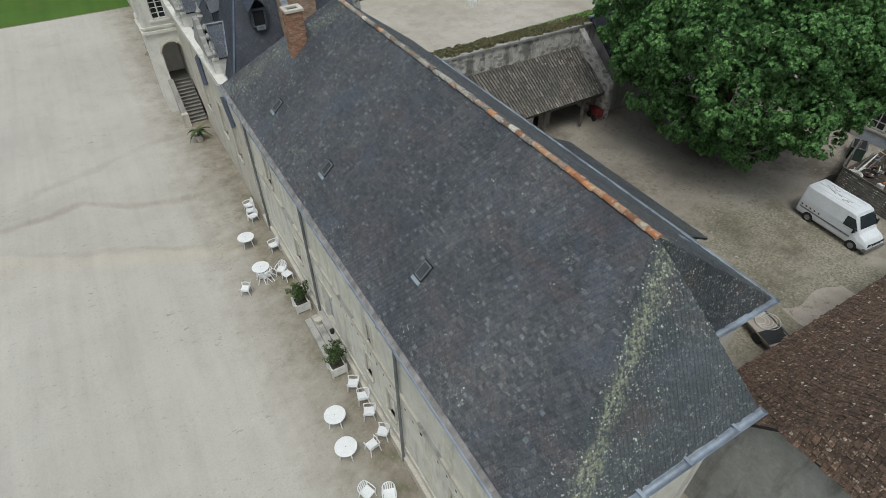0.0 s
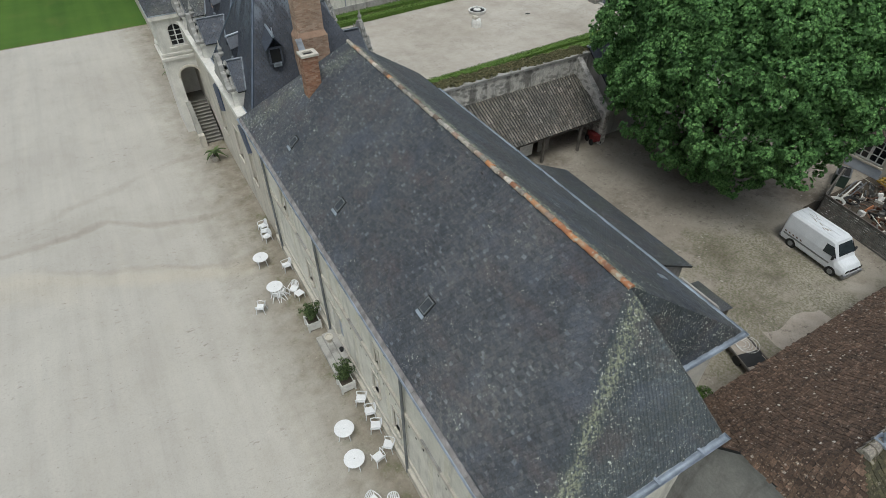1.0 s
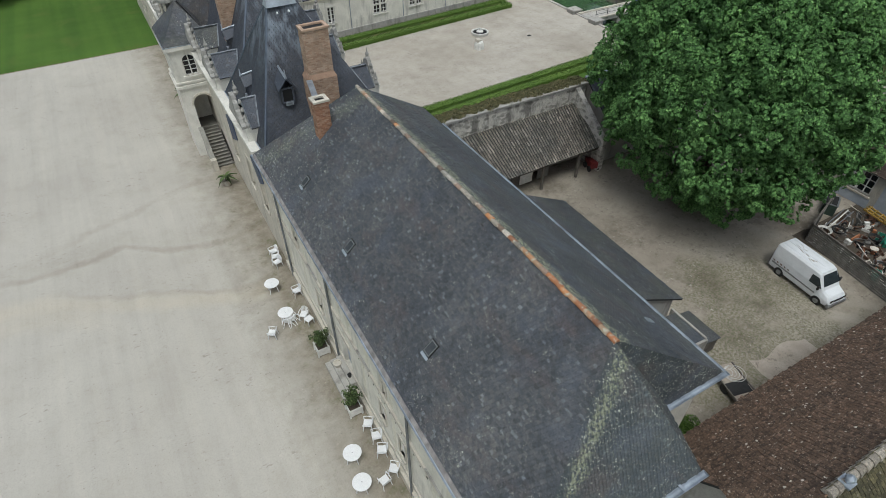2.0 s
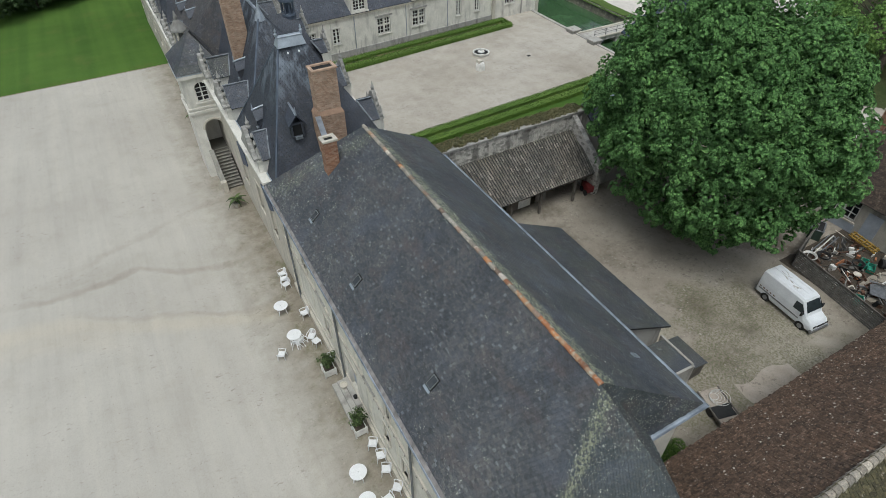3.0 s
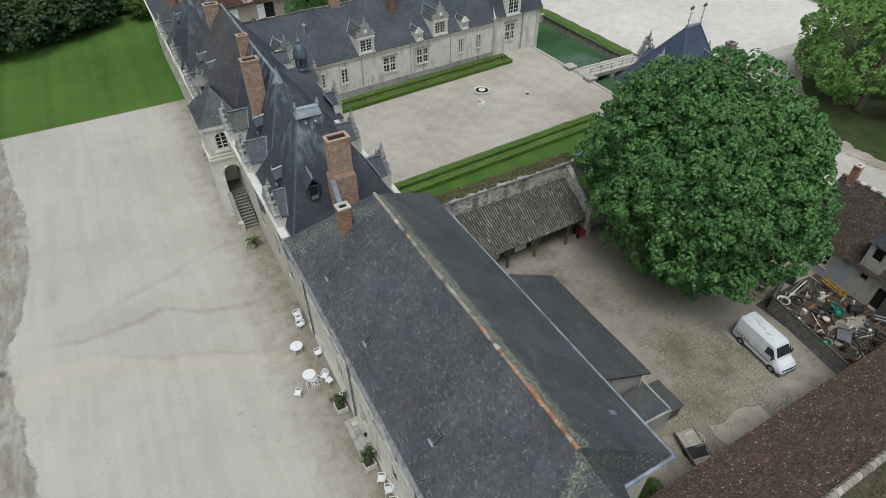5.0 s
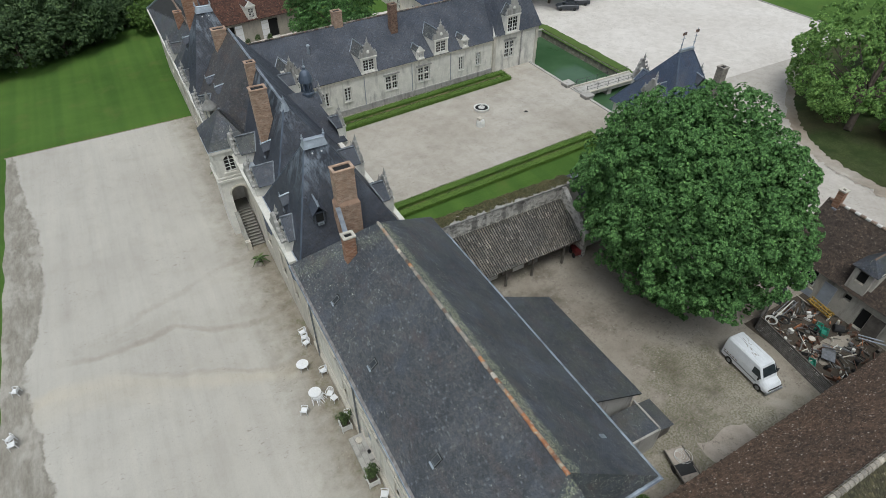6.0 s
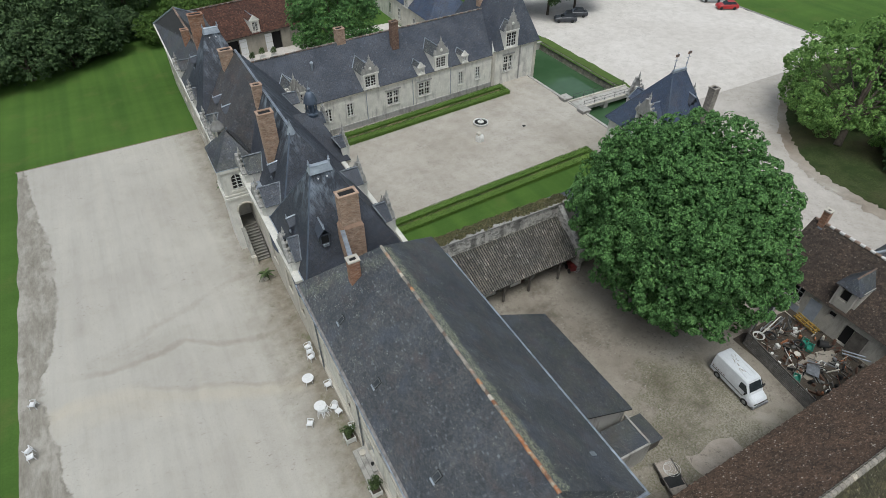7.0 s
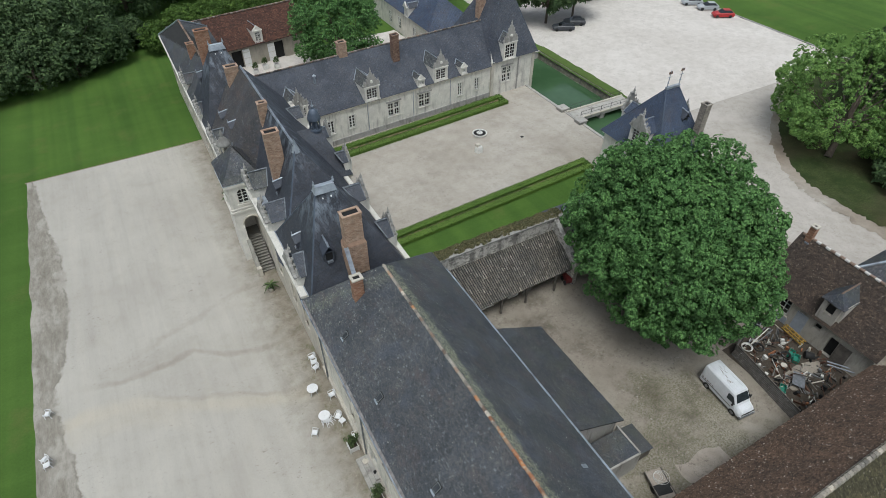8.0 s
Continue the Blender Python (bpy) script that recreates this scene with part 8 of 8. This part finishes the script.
# ---------------------------------------------------------------- van
def van():
    v = thing("van", (33.5, 10.6, YARD), "white panel van parked on the earth yard", "van")
    m = pose(33.45, 10.5, YARD, 0, 0, 175) @ Matrix.Diagonal((0.88, 0.93, 0.89, 1))
    # cross-sections from the rear (y=-L/2) to the nose; local y runs forward
    prof = [(-2.38, 0.42, 2.32, 0.93, 0.80), (-2.30, 0.34, 2.42, 0.97, 0.83), (0.75, 0.34, 2.42, 0.98, 0.83), (1.02, 0.34, 2.36, 0.98, 0.80),
            (1.72, 0.34, 1.32, 0.97, 0.82), (2.2, 0.36, 1.12, 0.93, 0.80), (2.40, 0.42, 0.92, 0.84, 0.74), (2.46, 0.48, 0.70, 0.78, 0.70)]
    g = G()
    n = 10
    for y, z0, z1, wb, wt in prof:
        zm = z0 + (z1 - z0) * 0.52
        pts = [(-wb * 0.94, z0), (-wb, z0 + 0.12), (-wb, zm), (-wt - 0.04, z1 - 0.14), (-wt + 0.10, z1 - 0.01), (wt - 0.10, z1 - 0.01), (wt + 0.04, z1 - 0.14), (wb, zm), (wb, z0 + 0.12), (wb * 0.94, z0)]
        g.v += [tuple(m @ Vector((x, y, z))) for x, z in pts]
    for k in range(len(prof) - 1):
        for i in range(n):
            g.f.append((k * n + i, k * n + (i + 1) % n, (k + 1) * n + (i + 1) % n, (k + 1) * n + i))
    g.f += [tuple(range(n)), tuple(range((len(prof) - 1) * n, len(prof) * n))]
    body = part("body", g, M_VAN, v, "white sheet-metal body")
    def quad(name, pts, mat, label=""):
        return part(name, G().slab([tuple(m @ Vector(p)) for p in pts], 0.012), mat, v, label)
    quad("windscreen", [(-0.66, 1.15, 2.205), (0.66, 1.15, 2.205), (0.76, 1.60, 1.53), (-0.76, 1.60, 1.53)], M_AUTOGLASS, "tinted windscreen")
    for sx in (-0.3, 0.3):
        part("wiper", G().rod(m @ Vector((sx - 0.3, 1.63, 1.53)), m @ Vector((sx + 0.15, 1.50, 1.74)), 0.014, 0.010, 5), M_RUBBER, v, "black wiper")
    part("grille", G().tbox(m, -0.42, 2.395, 0.70, 0.42, 2.45, 0.88), M_RUBBER, v, "dark front grille")
    rng = random.Random(91)
    for i in range(12):
        x, y, w, L = rng.uniform(-0.6, 0.6), rng.uniform(-2.0, 0.4), rng.uniform(0.015, 0.05), rng.uniform(0.1, 0.4)
        part("scuff", G().tbox(m @ pose(x, y, 2.412, 0, 0, rng.uniform(-40, 40)), -w, -L / 2, 0, w, L / 2, 0.006), M_WALL_GREY, v, "grey scuff on the roof")
    for s in (-1, 1):
        pts = [(s * 0.93, 0.62, 2.02), (s * 0.915, 1.12, 2.05), (s * 0.985, 1.58, 1.42), (s * 0.992, 0.62, 1.38)]
        quad("side_window", pts, M_AUTOGLASS, "tinted door glass")
        for y in (-1.45, 1.62):
            w = part("wheel", G().rod(m @ Vector((s * 0.78, y, 0.33)), m @ Vector((s * 0.985, y, 0.33)), 0.33, 0.33, 18), M_RUBBER, v, "black tyre")
            part("rim", G().rod(m @ Vector((s * 0.95, y, 0.33)), m @ Vector((s * 0.995, y, 0.33)), 0.19, 0.17, 14), M_CHROME, w)
        part("mirror", G().tbox(m, s * 1.12 - 0.10, 1.38, 1.30, s * 1.12 + 0.10, 1.48, 1.62), M_RUBBER, v, "black wing mirror")
        part("headlight", G().tbox(m, s * 0.62 - 0.15, 2.40, 0.72, s * 0.62 + 0.15, 2.44, 0.90), M_GLASS, v)
        part("side_strip", G().tbox(m, s * 0.985 - 0.015, -2.2, 0.78, s * 0.985 + 0.015, 1.3, 0.88), M_CHROME, v, "grey rubbing strip")
        for i in range(5):
            part("marking", G().slab([tuple(m @ Vector(p)) for p in [(s * 0.985, -2.2 + i * 0.30, 1.08), (s * 0.985, -2.08 + i * 0.30, 1.08), (s * 0.988, -2.02 + i * 0.30, 0.98), (s * 0.988, -2.14 + i * 0.30, 0.98)]], 0.012 * s), M_RUST, v, "dark slanted side marking")
    part("bumper", G().tbox(m, -0.92, 2.30, 0.32, 0.92, 2.52, 0.58), M_CHROME, v, "grey front bumper")
    part("bumper", G().tbox(m, -0.92, -2.48, 0.32, 0.92, -2.36, 0.55), M_CHROME, v)
    for x in (-0.5, 0.0, 0.5):
        part("roof_rib", G().tbox(m, x - 0.03, -2.2, 2.415, x + 0.03, 0.7, 2.435), M_VAN, v)
    return v


van()


# ---------------------------------------------------------------- fenced scrap yard
def scrap_pen():
    f = thing("fence", (37, 9.5, YARD), "dark slatted wooden fence round the scrap heap", "fence")
    a, b = Vector((37.6, 13.2, YARD)), Vector((36.5, 6.2, YARD))
    def run(a, b, h):
        d = b - a
        L = d.length
        n = int(L / 1.7)
        for i in range(n + 1):
            p = a + d * (i / n)
            part("post", G().box(p.x - 0.05, p.y - 0.05, YARD, p.x + 0.05, p.y + 0.05, YARD + h), M_DARKWOOD, f)
        u = d.normalized()
        nn = Vector((-u.y, u.x, 0))
        m = Matrix((( u.x, nn.x, 0, a.x), (u.y, nn.y, 0, a.y), (0, 0, 1, YARD), (0, 0, 0, 1)))
        part("rail", G().tbox(m, 0, -0.12, h - 0.02, L, -0.02, h + 0.05), M_TIMBER, f, "weathered top rail")
        k = int(h / 0.16)
        for j in range(k):
            part("slat", G().tbox(m, 0, -0.08, 0.06 + j * 0.16, L, -0.055, 0.06 + j * 0.16 + 0.115), M_DARKWOOD, f)
    run(a, b, 1.5)
    run(Vector((41.6, 14.4, YARD)), a, 1.5)


scrap_pen()


def scrap_heap():
    rng = random.Random(90)
    mats = [M_RUST, M_RUST, M_RUST, M_RUST, M_TIMBER, M_TIMBER, M_CHROME, M_WOODWHITE, M_TERRA, M_BLACK, M_BLACK, M_BLACK, M_DARKWOOD, M_DARKWOOD, M_STONE]
    names = {id(M_RUST): "rusty steel", id(M_TIMBER): "grey timber", id(M_CHROME): "grey steel", id(M_WOODWHITE): "white painted", id(M_TERRA): "orange clay", id(M_BLACK): "black", id(M_DARKWOOD): "dark wooden", id(M_STONE): "pale stone"}
    for i in range(290):
        x, y = rng.uniform(37.6, 44.5), rng.uniform(6.0, 13.4)
        z = YARD + 0.04
        mt = rng.choice(mats)
        k = rng.random()
        m = pose(x, y, z, rng.uniform(-15, 15), rng.uniform(-12, 12), rng.uniform(0, 180))
        g = G()
        if k < 0.6:
            L, w = rng.uniform(0.2, 0.95), rng.uniform(0.015, 0.05)
            g.tbox(m, -L / 2, -w, -0.02, L / 2, w, rng.uniform(0.04, 0.3))
            nm = "plank"
        elif k < 0.75:
            s = rng.uniform(0.06, 0.2)
            g.tbox(m, -s, -s * 0.7, -0.03, s, s * 0.7, rng.uniform(0.1, 0.45))
            nm = "crate"
        elif k < 0.85:
            r = rng.uniform(0.06, 0.16)
            g.rod((x, y, z - 0.02), (x + rng.uniform(-0.2, 0.2), y + rng.uniform(-0.2, 0.2), z + rng.uniform(0.15, 0.5)), r, r * 0.9, 10)
            nm = "drum"
        else:
            L = rng.uniform(0.6, 1.8)
            g.rod(m @ Vector((-L / 2, 0, 0.0)), m @ Vector((L / 2, 0, 0.3)), 0.03, 0.03, 7)
            nm = "pipe"
        ob = new(nm, g.mesh(nm, mt))
        tagged(ob, names[id(mt)] + " " + nm + " lying in the scrap heap", nm, "scrap heap")
    box = thing("water_tank", (42.2, 14.4, YARD), "dark green metal tank beside the scrap pen", "tank")
    part("body", G().tbox(pose(42.2, 14.6, YARD, 0, 0, 25), -0.7, -0.45, 0.05, 0.7, 0.45, 0.95), M_SCRAPGREEN, box)
    part("rim", G().tbox(pose(42.2, 14.6, YARD, 0, 0, 25), -0.74, -0.49, 0.95, 0.74, 0.49, 1.0), M_CHROME, box)
    part("inside", G().tbox(pose(42.2, 14.6, YARD, 0, 0, 25), -0.62, -0.38, 1.0, 0.62, 0.38, 1.01), M_BLACK, box)
    setting("scrap_ground", uneven_sheet(37.2, 44.9, 5.7, 14.0, YARD + 0.045, 0.5, 33, 0.3, 0.04), M_SOIL, "dark trampled soil under the scrap heap", "soil")
    # the larger pieces that stand out
    def loose(nm, g, mt, label, cat):
        ob = new(nm, g.mesh(nm, mt))
        return tagged(ob, label, cat, "scrap heap")
    h = thing("harrow", (41.6, 11.0, YARD), "yellow farm harrow frame on the scrap heap", "harrow", "scrap heap")
    hm = pose(44.0, 11.85, YARD + 0.5, 0, 8, -88)
    for yy in (-0.35, 0.0, 0.35):
        part("bar", G().tbox(hm, -1.1, yy - 0.05, 0, 1.1, yy + 0.05, 0.1), M_YELLOW, h)
    for xx in (-0.9, -0.45, 0.0, 0.45, 0.9):
        part("tine", G().rod(hm @ Vector((xx, 0.3, 0.05)), hm @ Vector((xx + 0.15, 0.45, -0.4)), 0.035, 0.02, 6), M_YELLOW, h)
        part("cross_bar", G().tbox(hm, xx - 0.04, -0.4, 0.1, xx + 0.04, 0.4, 0.17), M_YELLOW, h)
    for x, y, rz in ((42.2, 10.6, 20), (42.1, 10.0, 24), (38.2, 8.5, 30)):
        m = pose(x, y, YARD + 0.05, 0, 0, rz)
        g = G().tbox(m, -0.45, -0.25, 0, 0.45, 0.25, 0.06)
        for a, b2, c2, d in ((-0.45, -0.25, 0.45, -0.21), (-0.45, 0.21, 0.45, 0.25), (-0.45, -0.21, -0.41, 0.21), (0.41, -0.21, 0.45, 0.21)):
            g.tbox(m, a, b2, 0.06, c2, d, 0.34)
        loose("crate", g, M_GREENP, "green plastic crate on the scrap heap", "crate")
    loose("barrel", G().rod((43.0, 9.9, YARD + 0.4), (43.5, 9.4, YARD + 0.4), 0.33, 0.33, 16), M_RUBBER, "black plastic barrel lying on its side", "barrel")
    loose("panel", G().tbox(pose(40.1, 8.4, YARD + 0.45, 4, -3, 32), -0.75, -0.5, -0.05, 0.75, 0.5, 0.0), M_CHROME, "grey sheet panel laid over the scrap", "panel")
    for x0, y0, x1, y1, mt in ((39.6, 13.0, 42.4, 13.4, M_WOODWHITE), (39.8, 12.8, 42.6, 13.1, M_CHROME), (39.4, 13.2, 42.2, 13.6, M_CHROME), (43.6, 8.2, 44.6, 6.4, M_BLUEGREY), (43.9, 8.4, 44.7, 6.9, M_BLUEGREY), (40.6, 7.6, 41.6, 7.2, M_STONE), (40.2, 9.0, 41.2, 7.6, M_TIMBER)):
        loose("pipe", G().rod((x0, y0, YARD + 0.55), (x1, y1, YARD + 0.75), 0.05, 0.05, 8), mt, "long pale pipe lying across the scrap", "pipe")
    loose("basin", G().lathe((40.2, 10.0, YARD + 0.4), [(0.12, 0), (0.26, 0.14), (0.28, 0.16), (0.22, 0.14)], 14), M_STONE, "pale round basin on the scrap heap", "basin")
    for x, y, r, mt in ((38.9, 12.9, 0.42, M_WOODWHITE), (39.8, 12.4, 0.40, M_RUBBER), (41.2, 10.6, 0.35, M_RUBBER)):
        g = G()
        for t in range(3):
            pts = [(x + (r + 0.03 * t) * math.cos(a), y + (r + 0.03 * t) * math.sin(a), YARD + 0.6 + 0.05 * t) for a in (2 * math.pi * i / 20 for i in range(21))]
            g.path(pts, 0.035, 5)
        ob = new("hose", g.mesh("hose", mt))
        tagged(ob, "coiled hose lying on the scrap heap", "hose", "scrap heap")


scrap_heap()


def low_trailer():
    t = thing("trailer", (22.8, 7.3, YARD), "flat grey trailer with a coiled cream hose", "trailer")
    a = pose(22.75, 7.35, YARD, 0, 0, -14)
    part("bed", G().tbox(a, -0.68, -1.2, 0.42, 0.68, 1.2, 0.5), M_CONC_PALE, t, "worn pale plank bed")
    part("mat", G().tbox(a, -0.6, -0.75, 0.505, 0.6, 0.05, 0.53), M_RUBBER, t, "dark rubber sheet")
    for s in (-1, 1):
        part("side_rail", G().tbox(a, s * 0.69 - 0.03, -1.2, 0.42, s * 0.69 + 0.03, 1.2, 0.58), M_TIMBER, t)
        w = part("wheel", G().rod(a @ Vector((s * 0.55, -0.1, 0.28)), a @ Vector((s * 0.72, -0.1, 0.28)), 0.28, 0.28, 16), M_RUBBER, t)
    g = G()
    for k in range(5):
        r = 0.26 + 0.09 * k
        pts = [a @ Vector((0.05 + 0.06 * k + r * math.cos(q), 0.65 - 0.05 * k + r * 0.9 * math.sin(q), 0.53 + 0.02 * k)) for q in (2 * math.pi * i / 20 for i in range(21))]
        g.path(pts, 0.011, 5)
    ob = new("hose", g.mesh("hose", M_WOODWHITE))
    tagged(ob, "cream garden hose coiled on the trailer", "hose")


low_trailer()


# ---------------------------------------------------------------- distance
chestnut((75.5, 29.6, YARD), (82.0, 32.2, 8.4), (11.2, 9.8, 6.6), 120, 26, 24, 6, 0.19, M_LEAF_ASH, 101, "light green broadleaf tree on the lawn", lobe=(0.8, 2.2), gaps=0.16, rough=0.2)
for i, (x, y, r, z) in enumerate(((-22, 115, 10, 6), (-36, 111, 11, 7), (-50, 107, 11, 7), (-9, 114, 8.5, 6), (-65, 103, 12, 8), (-15, 134, 12, 9), (-30, 136, 13, 10), (-47, 132, 13, 10), (1, 134, 10, 7), (14, 138, 10, 7), (28, 132, 9, 6))):
    tree((x, y, 0), (x, y, z), r, 70, 13000, 0.40, M_LEAF_FAR, 110 + i, "dark broadleaf tree at the lawn's edge", squash=0.8, gaps=0.08)
for i, (x, y, r, z) in enumerate(((88, 20, 9, 9), (97, 34, 8, 8), (84, 8, 9, 9), (71.5, 86.5, 6, 8.5), (65, 92, 6, 7), (78, 86.5, 5.5, 8.5), (88, 95, 6, 8), (79, 20, 6, 4.5))):
    tree((x, y, YARD), (x, y, z), r, 60, 12000, 0.36, M_LEAF_FAR, 130 + i, "dark broadleaf tree beyond the gravel", squash=0.8, gaps=0.1)
tree((29.0, 86.5, YARD), (29.0, 86.5, 8.6), 7.6, 90, 60000, 0.20, M_LEAF, 140, "green tree behind the court wing", squash=0.95, gaps=0.03, tuft=10, tuft_size=0.3)
for i, (x, y, r, z) in enumerate(((-46, 105, 6, 4), (-38, 104, 6.5, 4), (-30, 104.5, 6, 4), (-23, 105.5, 6, 4), (-16, 106.5, 6, 4), (-10, 109, 5, 3.5), (-4.5, 112, 4, 3), (0, 118, 3.5, 2.5), (-54, 100, 7, 5))):
    tree((x, y, 0), (x, y, z), r, 50, 11000, 0.28, M_LEAF_FAR, 170 + i, "dense dark shrub at the wood's edge", squash=0.75, name="shrub", category="shrub", tuft=10, tuft_size=0.35)
for i, (x, y, r, z) in enumerate(((4, 113, 3.6, 2.5), (9, 113.5, 3.6, 2.8), (14.5, 114.2, 3.8, 3), (20, 115, 3.8, 3.2), (26, 116, 4, 3.2), (32, 117, 4, 3.4), (37, 118, 4, 4), (42, 116, 4.5, 5), (57, 112, 5, 6), (62, 108, 5, 6))):
    tree((x, y, level(x)), (x, y, z + level(x)), r, 40, 9000, 0.20, M_HEDGE, 190 + i, "green shrub behind the outbuildings", squash=0.8, name="shrub", category="shrub", tuft=10, tuft_size=0.3)


def back_buildings():
    b = thing("house", (22, 96, YARD), "outbuilding with a dark red tiled roof and white shutters", "house")
    rng = np.random.default_rng(150)
    ux = Vector((0.991, 0.135, 0)).normalized()
    s = Wall((9.0, 93.9, 0), ux, (ux.y, -ux.x, 0))
    part("wall", s.panel(G(), -1.5, 18.0, 1.5, 5.3, 0.5, [(4.2, 6.0, 1.7, 4.7), (11.7, 13.4, 1.7, 4.7)]), M_TANWALL, b, "patched tan render")
    for u in (6.05, 10.45):
        sh = part("shutter", s.box(G(), u, u + 1.2, 0.02, 0.08, 1.75, 4.7), M_WHITE, b, "white wooden shutter")
        for z in (2.2, 3.2, 4.2):
            part("rail", s.box(G(), u + 0.04, u + 1.16, 0.08, 0.11, z, z + 0.12), M_WOODWHITE, sh)
    for u0, u1 in ((4.2, 6.0), (11.7, 13.4)):
        part("opening", s.box(G(), u0, u1, -0.5, -0.42, 1.7, 4.7), M_BLACK, b, "dark open doorway")
    for d0, d1 in ((0.4, -5.0), (-10.4, -5.0)):
        for ua, ub, mt in ((-3.5, 2.0, M_SLATE_CH), (2.0, 18.4, M_TILE_RED)):
            f = [tuple(s.at(ua, d0, 5.2)), tuple(s.at(ub, d0, 5.2)), tuple(s.at(ub, d1, 9.0)), tuple(s.at(ua, d1, 9.0))]
            roof_face(b, f, f[0], f[1], mt, rng, 0.25, 0.2, 0.02, pieces="tiling")
    u = -3.4
    while u < 18.3:
        part("ridge_tile", G().rod(s.at(u, -5.0, 9.05), s.at(u + 0.44, -5.0, 9.05), 0.14, 0.12, 7), M_LICHEN_RIDGE if int(u * 2) % 2 else M_RIDGE_WHITE, b, "lichened ridge tile")
        u += 0.5
    dormer(b, tuple(s.at(9.2, 0.1, 0)), tuple(s.u), tuple(s.n), 1.5, 5.3, 1.9, (0.4, 5.2, 0.7), rng, M_TILE_RED, finial=False, rise=0.5)
    c = thing("house", (48.7, 94, YARD), "slate-roofed stone house behind the court wing", "house")
    part("wall", G().box(44.4, 84.0, 1.0, 53.0, 107.6, 6.2), M_PLASTER, c)
    hip_roof(c, 44.0, 53.4, 83.5, 108.0, 6.1, (48.7, 88.0, 10.2), (48.7, 103.5, 10.2), M_SLATE_NEW, rng, 0.3, 0.22)
    dormer(c, (44.0, 92.0, 0), (0, 1, 0), (-1, 0, 0), 1.5, 6.0, 1.6, (0.1, 6.1, 0.87), rng, M_SLATE_WING, finial=False)
    w = Wall((44.4, 0, 0), (0, 1, 0), (-1, 0, 0))
    for y in (86.0, 89.0, 95.0, 99.0):
        window(c, w, y, y + 1.1, 2.6, 4.8, 2, 3, -0.08, surround=0.18)
    brick_stack(c, 48.2, 97.0, 9.0, 49.2, 97.8, 12.4, seed=151)
    setting("back_terrace", uneven_sheet(11.0, 44.2, 79.0, 97.5, YARD + 0.03, 1.2, 152, 0.6), M_CARPARK, "pale gravel terrace behind the court wing", "gravel")
    for x, y in ((15.9, 91.4), (19.6, 92.0), (17.8, 92.6)):
        p = thing("planter", (x, y, YARD), "white box planter with a small clipped bush", "planter", "planters on the back terrace")
        part("box", G().box(x - 0.4, y - 0.4, YARD, x + 0.4, y + 0.4, YARD + 0.75), M_WOODWHITE, p)
        ob = new("foliage", leaf_cloud("foliage", [(x, y, YARD + 1.3), (x + 0.1, y, YARD + 1.7)], [0.5, 0.35], 700, 0.09, M_LEAF_POT, 153))
        ob.parent = p
        ob.matrix_parent_inverse = own_inverse(p)


back_buildings()
setting("kerb", G().box(107.5, 47.0, YARD - 0.05, 107.8, 140.0, YARD + 0.16), M_CARVED, "dark stone kerb along the car park", "kerb")


def car(x, y, rz, mat, label):
    c = thing("car", (x, y, YARD), label, "car", "parked cars")
    m = pose(x, y, YARD + 0.03, 0, 0, rz)
    g = G()
    prof = [(-2.05, 0.40, 0.85, 0.80), (-1.95, 0.28, 0.98, 0.84), (-0.9, 0.25, 1.02, 0.86), (1.0, 0.25, 0.96, 0.86), (1.8, 0.28, 0.85, 0.83), (2.05, 0.38, 0.66, 0.74)]
    for yy, z0, z1, w in prof:
        g.v += [tuple(m @ Vector(p)) for p in ((-w, yy, z0), (-w, yy, z1 - 0.1), (-w * 0.9, yy, z1), (w * 0.9, yy, z1), (w, yy, z1 - 0.1), (w, yy, z0))]
    for k in range(len(prof) - 1):
        g.f += [(k * 6 + i, k * 6 + (i + 1) % 6, k * 6 + 6 + (i + 1) % 6, k * 6 + 6 + i) for i in range(6)]
    g.f += [tuple(range(6)), tuple(range(30, 36))]
    part("body", g, mat, c)
    g = G().hexa([m @ Vector(p) for p in [(-0.76, -1.7, 0.97), (0.76, -1.7, 0.97), (0.76, 0.9, 0.97), (-0.76, 0.9, 0.97), (-0.6, -1.2, 1.44), (0.6, -1.2, 1.44), (0.6, 0.15, 1.44), (-0.6, 0.15, 1.44)]])
    part("cabin_glass", g, M_GLASS, c, "dark car glazing")
    part("roof", G().tbox(m, -0.6, -1.2, 1.44, 0.6, 0.15, 1.48), mat, c)
    for s in (-1, 1):
        for yy in (-1.25, 1.3):
            part("wheel", G().rod(m @ Vector((s * 0.68, yy, 0.31)), m @ Vector((s * 0.87, yy, 0.31)), 0.31, 0.31, 14), M_RUBBER, c)


car(104.6, 72.2, 60, M_RED, "red hatchback parked on the gravel")
car(105.2, 76.6, 60, M_SILVERCAR, "silver car parked on the gravel")
car(104.6, 80.3, 60, M_SILVERCAR, "silver estate car parked on the gravel")
car(72.3, 82.1, 60, M_DARKCAR, "dark car parked under the trees")
car(75.9, 83.3, 60, M_DARKCAR, "dark green car parked under the trees")
